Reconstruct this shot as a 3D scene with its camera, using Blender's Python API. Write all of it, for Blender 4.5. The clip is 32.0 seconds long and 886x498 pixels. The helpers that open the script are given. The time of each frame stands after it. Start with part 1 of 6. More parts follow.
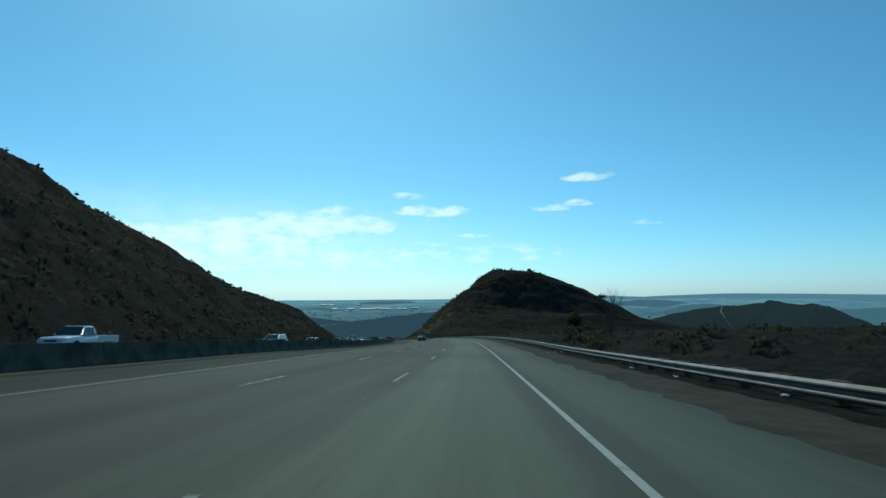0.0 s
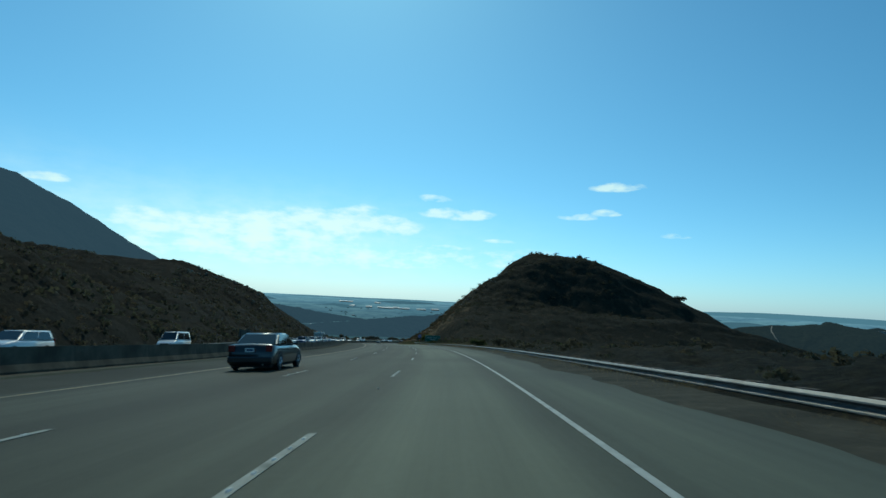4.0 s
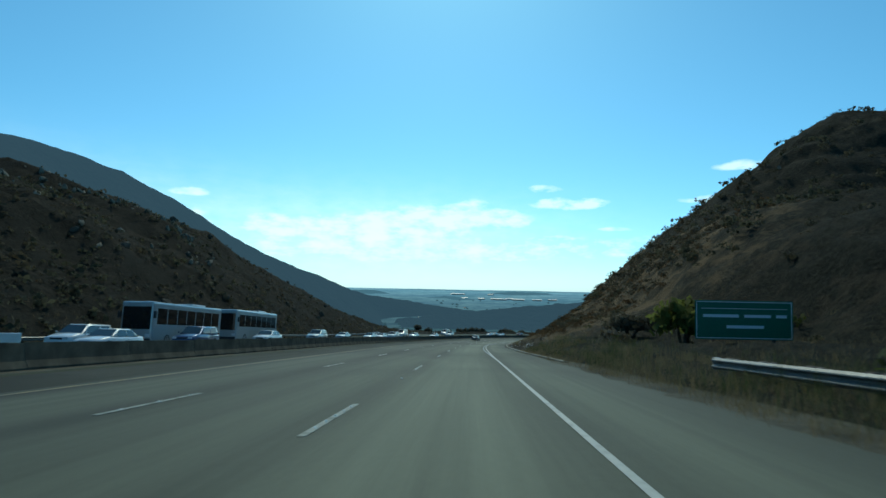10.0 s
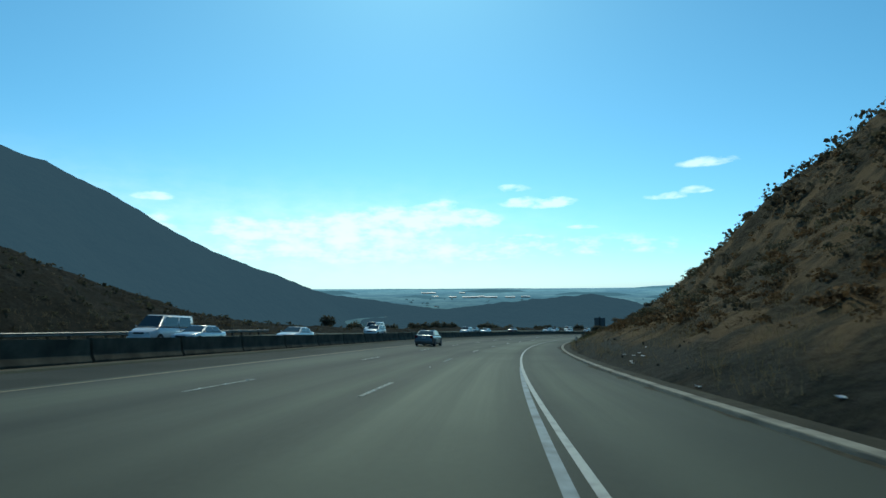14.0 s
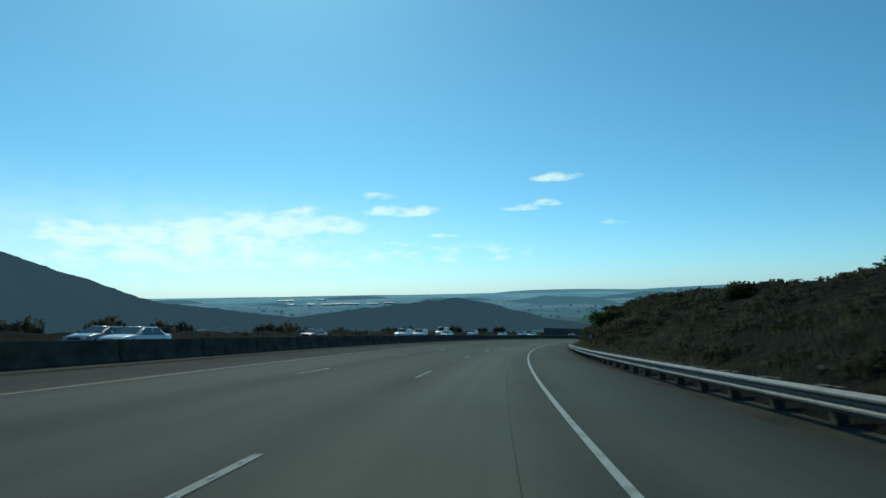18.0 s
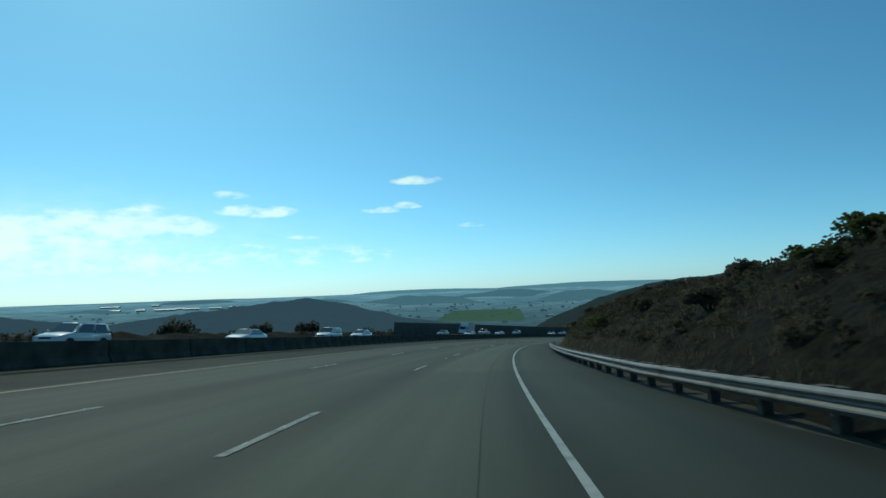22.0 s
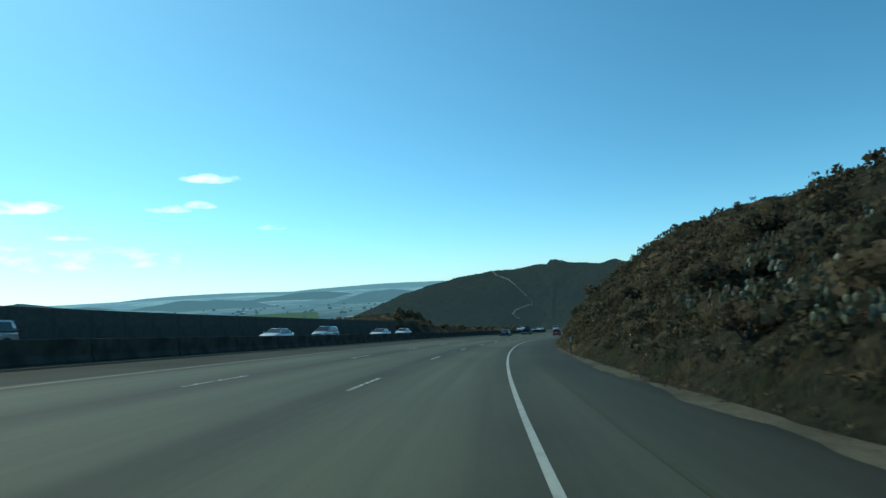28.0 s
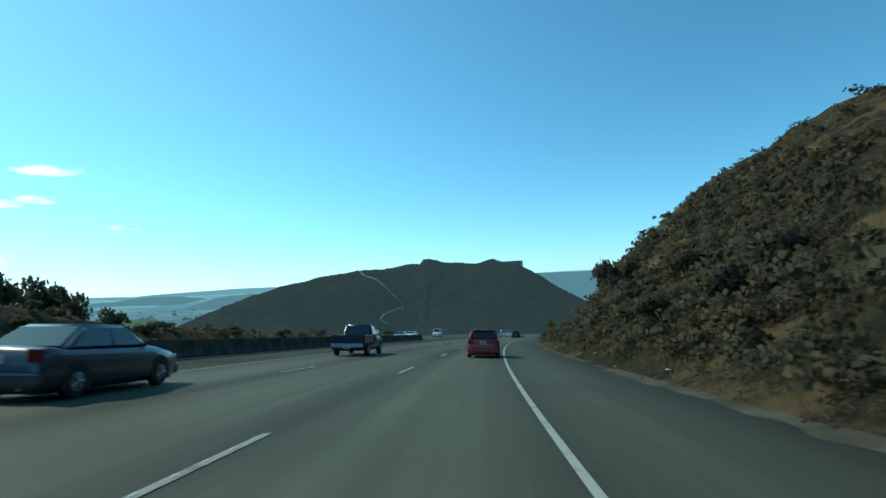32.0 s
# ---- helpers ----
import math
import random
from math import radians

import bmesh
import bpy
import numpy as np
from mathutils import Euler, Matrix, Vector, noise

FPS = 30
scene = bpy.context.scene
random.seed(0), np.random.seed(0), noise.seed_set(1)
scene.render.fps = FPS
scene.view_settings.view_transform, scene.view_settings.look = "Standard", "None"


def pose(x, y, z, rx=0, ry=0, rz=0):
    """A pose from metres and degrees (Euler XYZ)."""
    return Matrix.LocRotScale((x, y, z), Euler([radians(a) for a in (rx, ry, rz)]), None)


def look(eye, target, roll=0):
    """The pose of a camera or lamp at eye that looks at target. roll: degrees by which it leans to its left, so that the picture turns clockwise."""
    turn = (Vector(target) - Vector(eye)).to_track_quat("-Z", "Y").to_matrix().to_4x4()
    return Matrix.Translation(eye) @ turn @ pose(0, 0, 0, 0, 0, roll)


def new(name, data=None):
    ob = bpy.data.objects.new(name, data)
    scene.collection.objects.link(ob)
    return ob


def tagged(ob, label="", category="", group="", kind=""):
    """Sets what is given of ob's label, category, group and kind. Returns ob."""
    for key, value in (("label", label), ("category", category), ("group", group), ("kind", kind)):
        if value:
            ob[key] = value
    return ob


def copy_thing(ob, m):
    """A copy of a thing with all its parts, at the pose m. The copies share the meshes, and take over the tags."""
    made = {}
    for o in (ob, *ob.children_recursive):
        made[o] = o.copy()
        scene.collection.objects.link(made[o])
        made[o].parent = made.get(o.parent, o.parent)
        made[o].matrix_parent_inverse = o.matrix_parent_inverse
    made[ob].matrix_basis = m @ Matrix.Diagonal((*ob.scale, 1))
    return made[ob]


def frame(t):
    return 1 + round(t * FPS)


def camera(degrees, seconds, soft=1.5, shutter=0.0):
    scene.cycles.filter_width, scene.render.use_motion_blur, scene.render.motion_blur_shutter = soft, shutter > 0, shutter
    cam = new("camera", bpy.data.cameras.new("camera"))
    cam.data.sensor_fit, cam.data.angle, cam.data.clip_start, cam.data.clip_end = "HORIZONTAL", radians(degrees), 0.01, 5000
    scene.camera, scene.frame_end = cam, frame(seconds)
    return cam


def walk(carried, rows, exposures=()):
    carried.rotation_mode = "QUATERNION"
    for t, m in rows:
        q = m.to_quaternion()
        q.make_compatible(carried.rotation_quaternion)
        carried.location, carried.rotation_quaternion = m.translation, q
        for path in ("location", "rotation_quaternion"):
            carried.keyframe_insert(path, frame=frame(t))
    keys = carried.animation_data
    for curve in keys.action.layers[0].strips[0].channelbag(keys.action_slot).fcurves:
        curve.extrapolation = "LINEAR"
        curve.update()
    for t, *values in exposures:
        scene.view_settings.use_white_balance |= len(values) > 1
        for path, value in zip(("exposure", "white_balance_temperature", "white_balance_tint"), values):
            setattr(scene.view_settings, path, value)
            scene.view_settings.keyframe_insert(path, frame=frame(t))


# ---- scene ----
cam = camera(75.5, 32.0, 1.5, 0.12)
walk(cam, [
    (0.0, pose(0.26, -0.01, -0.001, 94.34, 0.30, -0.00)),
    (0.5, pose(1.02, 13.98, -1.051, 94.46, 0.53, 0.05)),
    (1.0, pose(1.70, 28.09, -2.087, 94.55, 0.44, 0.11)),
    (1.5, pose(2.27, 42.28, -3.107, 94.67, 0.06, 0.16)),
    (2.0, pose(2.72, 56.53, -4.118, 94.78, -0.54, 0.31)),
    (2.5, pose(3.02, 70.84, -5.127, 94.84, -1.29, 0.58)),
    (3.0, pose(3.17, 85.15, -6.135, 94.82, -2.06, 1.01)),
    (3.5, pose(3.15, 99.39, -7.149, 94.74, -2.73, 1.57)),
    (4.0, pose(3.21, 113.53, -8.158, 94.63, -2.92, 2.19)),
    (4.5, pose(2.94, 127.72, -9.192, 94.50, -2.78, 3.07)),
    (5.0, pose(2.43, 141.90, -10.245, 94.35, -2.78, 3.40)),
    (5.5, pose(1.77, 155.98, -11.307, 94.24, -2.90, 4.58)),
    (6.0, pose(0.62, 170.22, -12.416, 94.20, -3.08, 5.72)),
    (6.5, pose(-0.84, 184.60, -13.558, 94.19, -3.13, 6.73)),
    (7.0, pose(-2.55, 198.92, -14.717, 94.11, -3.03, 7.96)),
    (7.5, pose(-4.44, 213.18, -15.890, 94.02, -2.83, 9.47)),
    (8.0, pose(-6.51, 227.37, -17.080, 93.92, -2.62, 10.51)),
    (8.5, pose(-8.78, 241.50, -18.288, 93.81, -2.29, 11.46)),
    (9.0, pose(-11.21, 255.57, -19.515, 93.71, -1.82, 12.31)),
    (9.5, pose(-13.75, 269.64, -20.763, 93.63, -1.40, 12.99)),
    (10.0, pose(-16.36, 283.71, -22.030, 93.57, -1.14, 13.48)),
    (10.5, pose(-18.97, 297.81, -23.311, 93.55, -0.95, 13.70)),
    (11.0, pose(-21.53, 311.86, -24.600, 93.52, -0.75, 13.74)),
    (11.5, pose(-24.00, 325.82, -25.888, 93.47, -0.54, 13.62)),
    (12.0, pose(-26.37, 339.64, -27.169, 93.36, -0.25, 13.47)),
    (12.5, pose(-28.61, 353.35, -28.442, 93.34, 0.07, 13.25)),
    (13.0, pose(-30.69, 366.96, -29.699, 93.42, 0.30, 12.81)),
    (13.5, pose(-32.53, 380.48, -30.931, 93.54, 0.32, 12.05)),
    (14.0, pose(-34.13, 393.97, -32.142, 93.63, 0.19, 10.63)),
    (14.5, pose(-35.44, 407.74, -33.357, 93.72, 0.03, 8.50)),
    (15.0, pose(-36.52, 421.90, -34.579, 93.82, 0.21, 6.21)),
    (15.5, pose(-37.12, 435.94, -35.763, 93.95, 0.67, 5.48)),
    (16.0, pose(-37.30, 449.94, -36.921, 94.06, 1.11, 3.90)),
    (16.5, pose(-37.07, 463.94, -38.055, 94.19, 1.32, 2.48)),
    (17.0, pose(-36.44, 477.97, -39.169, 94.25, 1.15, 0.95)),
    (17.5, pose(-35.36, 492.04, -40.274, 94.28, 0.92, -0.87)),
    (18.0, pose(-33.81, 506.07, -41.373, 94.31, 0.81, -2.89)),
    (18.5, pose(-31.81, 520.06, -42.468, 94.34, 0.90, -4.98)),
    (19.0, pose(-29.39, 533.97, -43.562, 94.31, 1.11, -6.51)),
    (19.5, pose(-26.60, 547.78, -44.656, 94.27, 1.26, -8.24)),
    (20.0, pose(-23.41, 561.47, -45.749, 94.25, 1.33, -9.93)),
    (20.5, pose(-19.83, 575.08, -46.846, 94.26, 1.42, -11.62)),
    (21.0, pose(-15.83, 588.62, -47.950, 94.26, 1.58, -13.35)),
    (21.5, pose(-11.43, 602.11, -49.064, 94.24, 1.74, -15.08)),
    (22.0, pose(-6.67, 615.54, -50.188, 94.21, 1.84, -16.76)),
    (22.5, pose(-1.54, 628.88, -51.320, 94.19, 1.83, -18.37)),
    (23.0, pose(3.96, 642.14, -52.463, 94.17, 1.84, -20.03)),
    (23.5, pose(9.87, 655.26, -53.617, 94.13, 1.93, -21.69)),
    (24.0, pose(16.14, 668.18, -54.776, 94.10, 2.07, -23.35)),
    (24.5, pose(22.74, 680.85, -55.936, 94.06, 2.19, -25.03)),
    (25.0, pose(29.63, 693.19, -57.092, 94.01, 2.30, -26.74)),
    (25.5, pose(36.76, 705.02, -58.230, 93.94, 2.35, -28.57)),
    (26.0, pose(44.11, 716.43, -59.354, 93.91, 2.36, -30.42)),
    (26.5, pose(51.82, 727.72, -60.491, 93.92, 2.44, -31.70)),
    (27.0, pose(59.88, 738.72, -61.632, 93.91, 2.39, -33.43)),
    (27.5, pose(68.02, 749.34, -62.753, 93.88, 2.55, -34.83)),
    (28.0, pose(76.60, 760.16, -63.904, 93.86, 2.83, -36.22)),
    (28.5, pose(85.70, 771.03, -65.080, 93.87, 2.94, -37.64)),
    (29.0, pose(95.05, 781.61, -66.246, 93.93, 2.84, -39.09)),
    (29.5, pose(104.58, 791.83, -67.395, 94.01, 2.61, -40.59)),
    (30.0, pose(114.28, 801.63, -68.528, 94.08, 2.41, -42.20)),
    (30.5, pose(124.17, 811.00, -69.642, 94.11, 2.34, -43.85)),
    (31.0, pose(134.27, 820.04, -70.749, 94.08, 2.39, -45.58)),
    (31.5, pose(144.66, 828.83, -71.855, 94.02, 2.47, -47.29)),
    (32.0, pose(155.31, 837.38, -72.966, 94.00, 2.49, -48.94)),
], [(0.0, -0.45, 6650, -8), (3.0, -0.5, 6650, -8), (6.0, -0.34, 6650, -8), (9.0, -0.25, 6650, -8), (13.0, -0.2, 6700, -8), (17.0, -0.42, 6800, -8), (20.0, -0.5, 6850, -8), (25.0, -0.14, 7100, -8), (28.0, 0.08, 7180, -8), (32.0, 0.36, 7250, -8)])

# ---- light ----
SUN_AZ, SUN_EL = 14.0, 44.0          # degrees: left of the first heading, above the horizon
sun = new("sun", bpy.data.lights.new("sun", "SUN"))
sun.data.energy, sun.data.angle, sun.data.color = 2.1, radians(0.53), (1.0, 0.95, 0.84)
_a, _e = radians(SUN_AZ), radians(SUN_EL)
sun_way = Vector((-math.sin(_a) * math.cos(_e), math.cos(_a) * math.cos(_e), math.sin(_e)))
sun.matrix_world = look(sun_way * 100, (0, 0, 0))

world = bpy.data.worlds.new("sky")
scene.world = world
world.use_nodes = True


def make_sky(tree):
    n, l = tree.nodes, tree.links
    n.clear()
    out, bg = n.new("ShaderNodeOutputWorld"), n.new("ShaderNodeBackground")
    sky = n.new("ShaderNodeTexSky")
    sky.sky_type, sky.sun_disc = "NISHITA", False
    sky.sun_elevation, sky.sun_rotation = radians(SUN_EL), radians(-SUN_AZ)
    sky.altitude, sky.air_density, sky.dust_density, sky.ozone_density = 150, 1.0, 0.5, 3.0
    co = n.new("ShaderNodeTexCoord")
    sep = n.new("ShaderNodeSeparateXYZ")
    l.new(co.outputs["Generated"], sep.inputs[0])

    def calc(op, a, b=None, c=None):
        m = n.new("ShaderNodeMath")
        m.operation = op
        for i, v in enumerate((a, b, c)):
            if v is None:
                continue
            if isinstance(v, (int, float)):
                m.inputs[i].default_value = v
            else:
                l.new(v, m.inputs[i])
        return m.outputs[0]

    az = calc("MULTIPLY", calc("ARCTAN2", sep.outputs[0], sep.outputs[1]), 57.2958)
    el = calc("MULTIPLY", calc("ARCSINE", sep.outputs[2]), 57.2958)
    xyz = n.new("ShaderNodeCombineXYZ")
    l.new(calc("MULTIPLY", az, 0.36), xyz.inputs[0])
    l.new(calc("MULTIPLY", el, 0.85), xyz.inputs[1])
    puff = n.new("ShaderNodeTexNoise")
    puff.inputs["Scale"].default_value, puff.inputs["Detail"].default_value = 1.15, 8
    puff.inputs["Roughness"].default_value = 0.56
    l.new(xyz.outputs[0], puff.inputs["Vector"])
    # banks of cloud: azimuth, elevation, half width, half height, weight
    banks = ((-29, 5.2, 4.5, 1.4, 1.0), (-23, 4.9, 7.0, 1.9, 0.95), (-16.5, 5.7, 6.0, 2.1, 1.0), (-11.5, 6.6, 4.4, 1.9, 1.0), (-7.6, 6.4, 3.0, 1.2, 0.85), (-3.8, 9.5, 1.9, 0.5, 0.6), (-1.0, 8.0, 3.9, 0.8, 1.0),
             (-2.7, 4.7, 2.4, 0.42, 0.6), (-14, 3.7, 3.0, 0.5, 0.6), (-7, 2.7, 3.2, 0.5, 0.6), (3.2, 5.6, 1.6, 0.3, 0.5), (-18, 3.2, 16, 1.8, 0.62), (2, 3.6, 14, 1.4, 0.34), (14.5, 11.0, 2.8, 0.6, 1.0), (10.9, 8.2, 2.0, 0.46, 0.8), (13.4, 8.6, 1.5, 0.5, 0.8),
             (20.0, 6.5, 1.5, 0.36, 0.65), (-37.6, 8.0, 1.9, 0.5, 0.8), (-40, 5.2, 5, 1.6, 0.9), (-70, 7.0, 26, 3.0, 0.8))
    total = None
    for a, e, w, h, k in banks:
        u = calc("DIVIDE", calc("SUBTRACT", az, a), w)
        v = calc("DIVIDE", calc("SUBTRACT", el, e), h)
        v = calc("MAXIMUM", v, calc("MULTIPLY", v, -1.7))
        d = calc("SUBTRACT", 1.3, calc("ADD", calc("MULTIPLY", u, u), calc("MULTIPLY", v, v)))
        d = calc("MULTIPLY", calc("MINIMUM", calc("MAXIMUM", d, 0.0), 1.0), k)
        total = d if total is None else calc("MAXIMUM", total, d)
    cover = calc("MULTIPLY", calc("ADD", calc("MULTIPLY", calc("SUBTRACT", puff.outputs["Fac"], 0.5), 3.6), calc("SUBTRACT", total, 0.22)), 1.05)
    cover = calc("MULTIPLY", calc("MINIMUM", calc("MAXIMUM", cover, 0.0), 1.0), calc("MINIMUM", calc("MULTIPLY", total, 3.0), 1.0))
    cover = calc("MULTIPLY", cover, CLOUD_COVER)
    # a thin white veil round the long bank
    for a, e, w, h, k in ((-21, 4.6, 21, 4.2, 0.42), (-62, 6.0, 28, 4.5, 0.36)):
        u = calc("DIVIDE", calc("SUBTRACT", az, a), w)
        v = calc("DIVIDE", calc("SUBTRACT", el, e), h)
        veil = calc("EXPONENT", calc("MULTIPLY", calc("ADD", calc("MULTIPLY", u, u), calc("MULTIPLY", v, v)), -1.3))
        veil = calc("MULTIPLY", calc("MULTIPLY", veil, k), calc("MULTIPLY", puff.outputs["Fac"], 2.0))
        cover = calc("SUBTRACT", calc("ADD", cover, veil), calc("MULTIPLY", cover, veil))
    cover = calc("MINIMUM", cover, 0.9)
    tint = n.new("ShaderNodeMix")
    tint.data_type = "RGBA"
    tint.blend_type = "MULTIPLY"
    tint.inputs[0].default_value = 1.0
    l.new(sky.outputs[0], tint.inputs[6])
    tint.inputs[7].default_value = (*SKY_TINT, 1)
    # pale haze that thickens towards the horizon all round
    thick = calc("MULTIPLY", calc("EXPONENT", calc("DIVIDE", calc("MAXIMUM", el, 0.0), -6.0)), 0.95)
    pale = n.new("ShaderNodeMix")
    pale.data_type, pale.blend_type = "RGBA", "MULTIPLY"
    pale.inputs[0].default_value = 1.0
    l.new(sky.outputs[0], pale.inputs[6])
    pale.inputs[7].default_value = (*HAZE_TINT, 1)
    haze = n.new("ShaderNodeMix")
    haze.data_type = "RGBA"
    l.new(thick, haze.inputs[0])
    l.new(tint.outputs[2], haze.inputs[6])
    l.new(pale.outputs[2], haze.inputs[7])
    mix = n.new("ShaderNodeMix")
    mix.data_type = "RGBA"
    l.new(cover, mix.inputs[0])
    # the sky deepens towards the zenith
    deep = n.new("ShaderNodeMapRange")
    deep.interpolation_type = "SMOOTHSTEP"
    deep.inputs["From Min"].default_value, deep.inputs["From Max"].default_value = 18.0, 75.0
    deep.inputs["To Min"].default_value, deep.inputs["To Max"].default_value = 1.0, 0.75
    l.new(el, deep.inputs["Value"])
    zen = n.new("ShaderNodeVectorMath")
    zen.operation = "SCALE"
    # brighter towards the sun, deeper away from it
    glow, aim = n.new("ShaderNodeVectorMath"), n.new("ShaderNodeMapRange")
    glow.operation = "DOT_PRODUCT"
    glow.inputs[1].default_value = sun_way
    l.new(co.outputs["Generated"], glow.inputs[0])
    aim.inputs["From Min"].default_value, aim.inputs["From Max"].default_value = 0.2, 0.92
    aim.interpolation_type = "SMOOTHSTEP"
    l.new(glow.outputs["Value"], aim.inputs["Value"])
    away, lit = n.new("ShaderNodeMix"), n.new("ShaderNodeMix")
    away.data_type = lit.data_type = "RGBA"
    lit.blend_type = "MULTIPLY"
    lit.inputs[0].default_value = 1.0
    l.new(calc("ADD", aim.outputs[0], calc("MULTIPLY", thick, calc("SUBTRACT", 1.0, aim.outputs[0]))), away.inputs[0])
    away.inputs[6].default_value, away.inputs[7].default_value = (0.71, 0.80, 0.845, 1), (0.99, 0.99, 0.99, 1)
    l.new(haze.outputs[2], lit.inputs[6])
    l.new(away.outputs[2], lit.inputs[7])
    l.new(lit.outputs[2], zen.inputs[0])
    l.new(deep.outputs[0], zen.inputs["Scale"])
    l.new(zen.outputs[0], mix.inputs[6])
    mix.inputs[7].default_value = (*CLOUD_COLOUR, 1)
    l.new(mix.outputs[2], bg.inputs[0])
    bg.inputs[1].default_value = SKY_STRENGTH
    l.new(bg.outputs[0], out.inputs[0])


SKY_STRENGTH, SKY_TINT, HAZE_TINT, CLOUD_COLOUR, CLOUD_COVER = 0.15, (0.47, 0.90, 1.05), (0.60, 0.93, 1.52), (8.0, 9.4, 9.4), 0.68
make_sky(world.node_tree)


# ---- materials ----
def material(name, dark, light, scale=6.0, rough=0.8, metal=0.0, bump=0.0, bump_scale=30.0, stain=None, stain_scale=0.6, stain_at=0.55,
             island=0.0, uv_stretch=None, emit=None, specular=0.5, coat=0.0, leaf=0.0, relief=0.05):
    """A surface with two scales of change: grain between dark and light, and stains; island varies loose pieces."""
    m = bpy.data.materials.new(name)
    m.use_nodes = True
    n, l = m.node_tree.nodes, m.node_tree.links
    p = n["Principled BSDF"]
    p.inputs["Roughness"].default_value, p.inputs["Metallic"].default_value = rough, metal
    p.inputs["Specular IOR Level"].default_value, p.inputs["Coat Weight"].default_value = specular, coat
    co = n.new("ShaderNodeTexCoord")
    vec = co.outputs["Object"]
    if uv_stretch:
        mp = n.new("ShaderNodeMapping")
        mp.inputs["Scale"].default_value = (*uv_stretch, 1)
        l.new(co.outputs["UV"], mp.inputs[0])
        vec = mp.outputs[0]
    grain = n.new("ShaderNodeTexNoise")
    grain.inputs["Scale"].default_value, grain.inputs["Detail"].default_value, grain.inputs["Roughness"].default_value = scale, 6, 0.65
    l.new(vec, grain.inputs["Vector"])
    ramp = n.new("ShaderNodeValToRGB")
    ramp.color_ramp.elements[0].position, ramp.color_ramp.elements[1].position = 0.3, 0.7
    ramp.color_ramp.elements[0].color, ramp.color_ramp.elements[1].color = (*dark, 1), (*light, 1)
    l.new(grain.outputs["Fac"], ramp.inputs[0])
    colour = ramp.outputs[0]
    if stain:
        big = n.new("ShaderNodeTexNoise")
        big.inputs["Scale"].default_value, big.inputs["Detail"].default_value = stain_scale, 4
        l.new(co.outputs["Object"], big.inputs["Vector"])
        r2 = n.new("ShaderNodeValToRGB")
        r2.color_ramp.elements[0].position, r2.color_ramp.elements[1].position = stain_at - 0.08, stain_at + 0.12
        l.new(big.outputs["Fac"], r2.inputs[0])
        mx = n.new("ShaderNodeMix")
        mx.data_type = "RGBA"
        l.new(r2.outputs[0], mx.inputs[0])
        l.new(colour, mx.inputs[6])
        mx.inputs[7].default_value = (*stain, 1)
        colour = mx.outputs[2]
    if island:
        geo = n.new("ShaderNodeNewGeometry")
        mr = n.new("ShaderNodeMapRange")
        mr.inputs["To Min"].default_value, mr.inputs["To Max"].default_value = 1 - island, 1 + island
        l.new(geo.outputs["Random Per Island"], mr.inputs["Value"])
        hs = n.new("ShaderNodeHueSaturation")
        l.new(mr.outputs[0], hs.inputs["Value"])
        l.new(colour, hs.inputs["Color"])
        colour = hs.outputs[0]
    l.new(colour, p.inputs["Base Color"])
    if bump:
        fine = n.new("ShaderNodeTexNoise")
        fine.inputs["Scale"].default_value, fine.inputs["Detail"].default_value = bump_scale, 5
        l.new(co.outputs["Object"], fine.inputs["Vector"])
        b = n.new("ShaderNodeBump")
        b.inputs["Strength"].default_value, b.inputs["Distance"].default_value = bump, relief
        l.new(fine.outputs["Fac"], b.inputs["Height"])
        l.new(b.outputs[0], p.inputs["Normal"])
    if leaf:
        tr, ms = n.new("ShaderNodeBsdfTranslucent"), n.new("ShaderNodeMixShader")
        ms.inputs[0].default_value = leaf
        l.new(colour, tr.inputs[0])
        l.new(p.outputs[0], ms.inputs[1])
        l.new(tr.outputs[0], ms.inputs[2])
        l.new(ms.outputs[0], n["Material Output"].inputs[0])
    if emit:
        p.inputs["Emission Color"].default_value, p.inputs["Emission Strength"].default_value = (*emit[:3], 1), emit[3]
    return m


def glass(name, tint):
    m = bpy.data.materials.new(name)
    m.use_nodes = True
    p = m.node_tree.nodes["Principled BSDF"]
    p.inputs["Base Color"].default_value = (*tint, 1)
    p.inputs["Roughness"].default_value, p.inputs["Specular IOR Level"].default_value = 0.04, 0.9
    return m


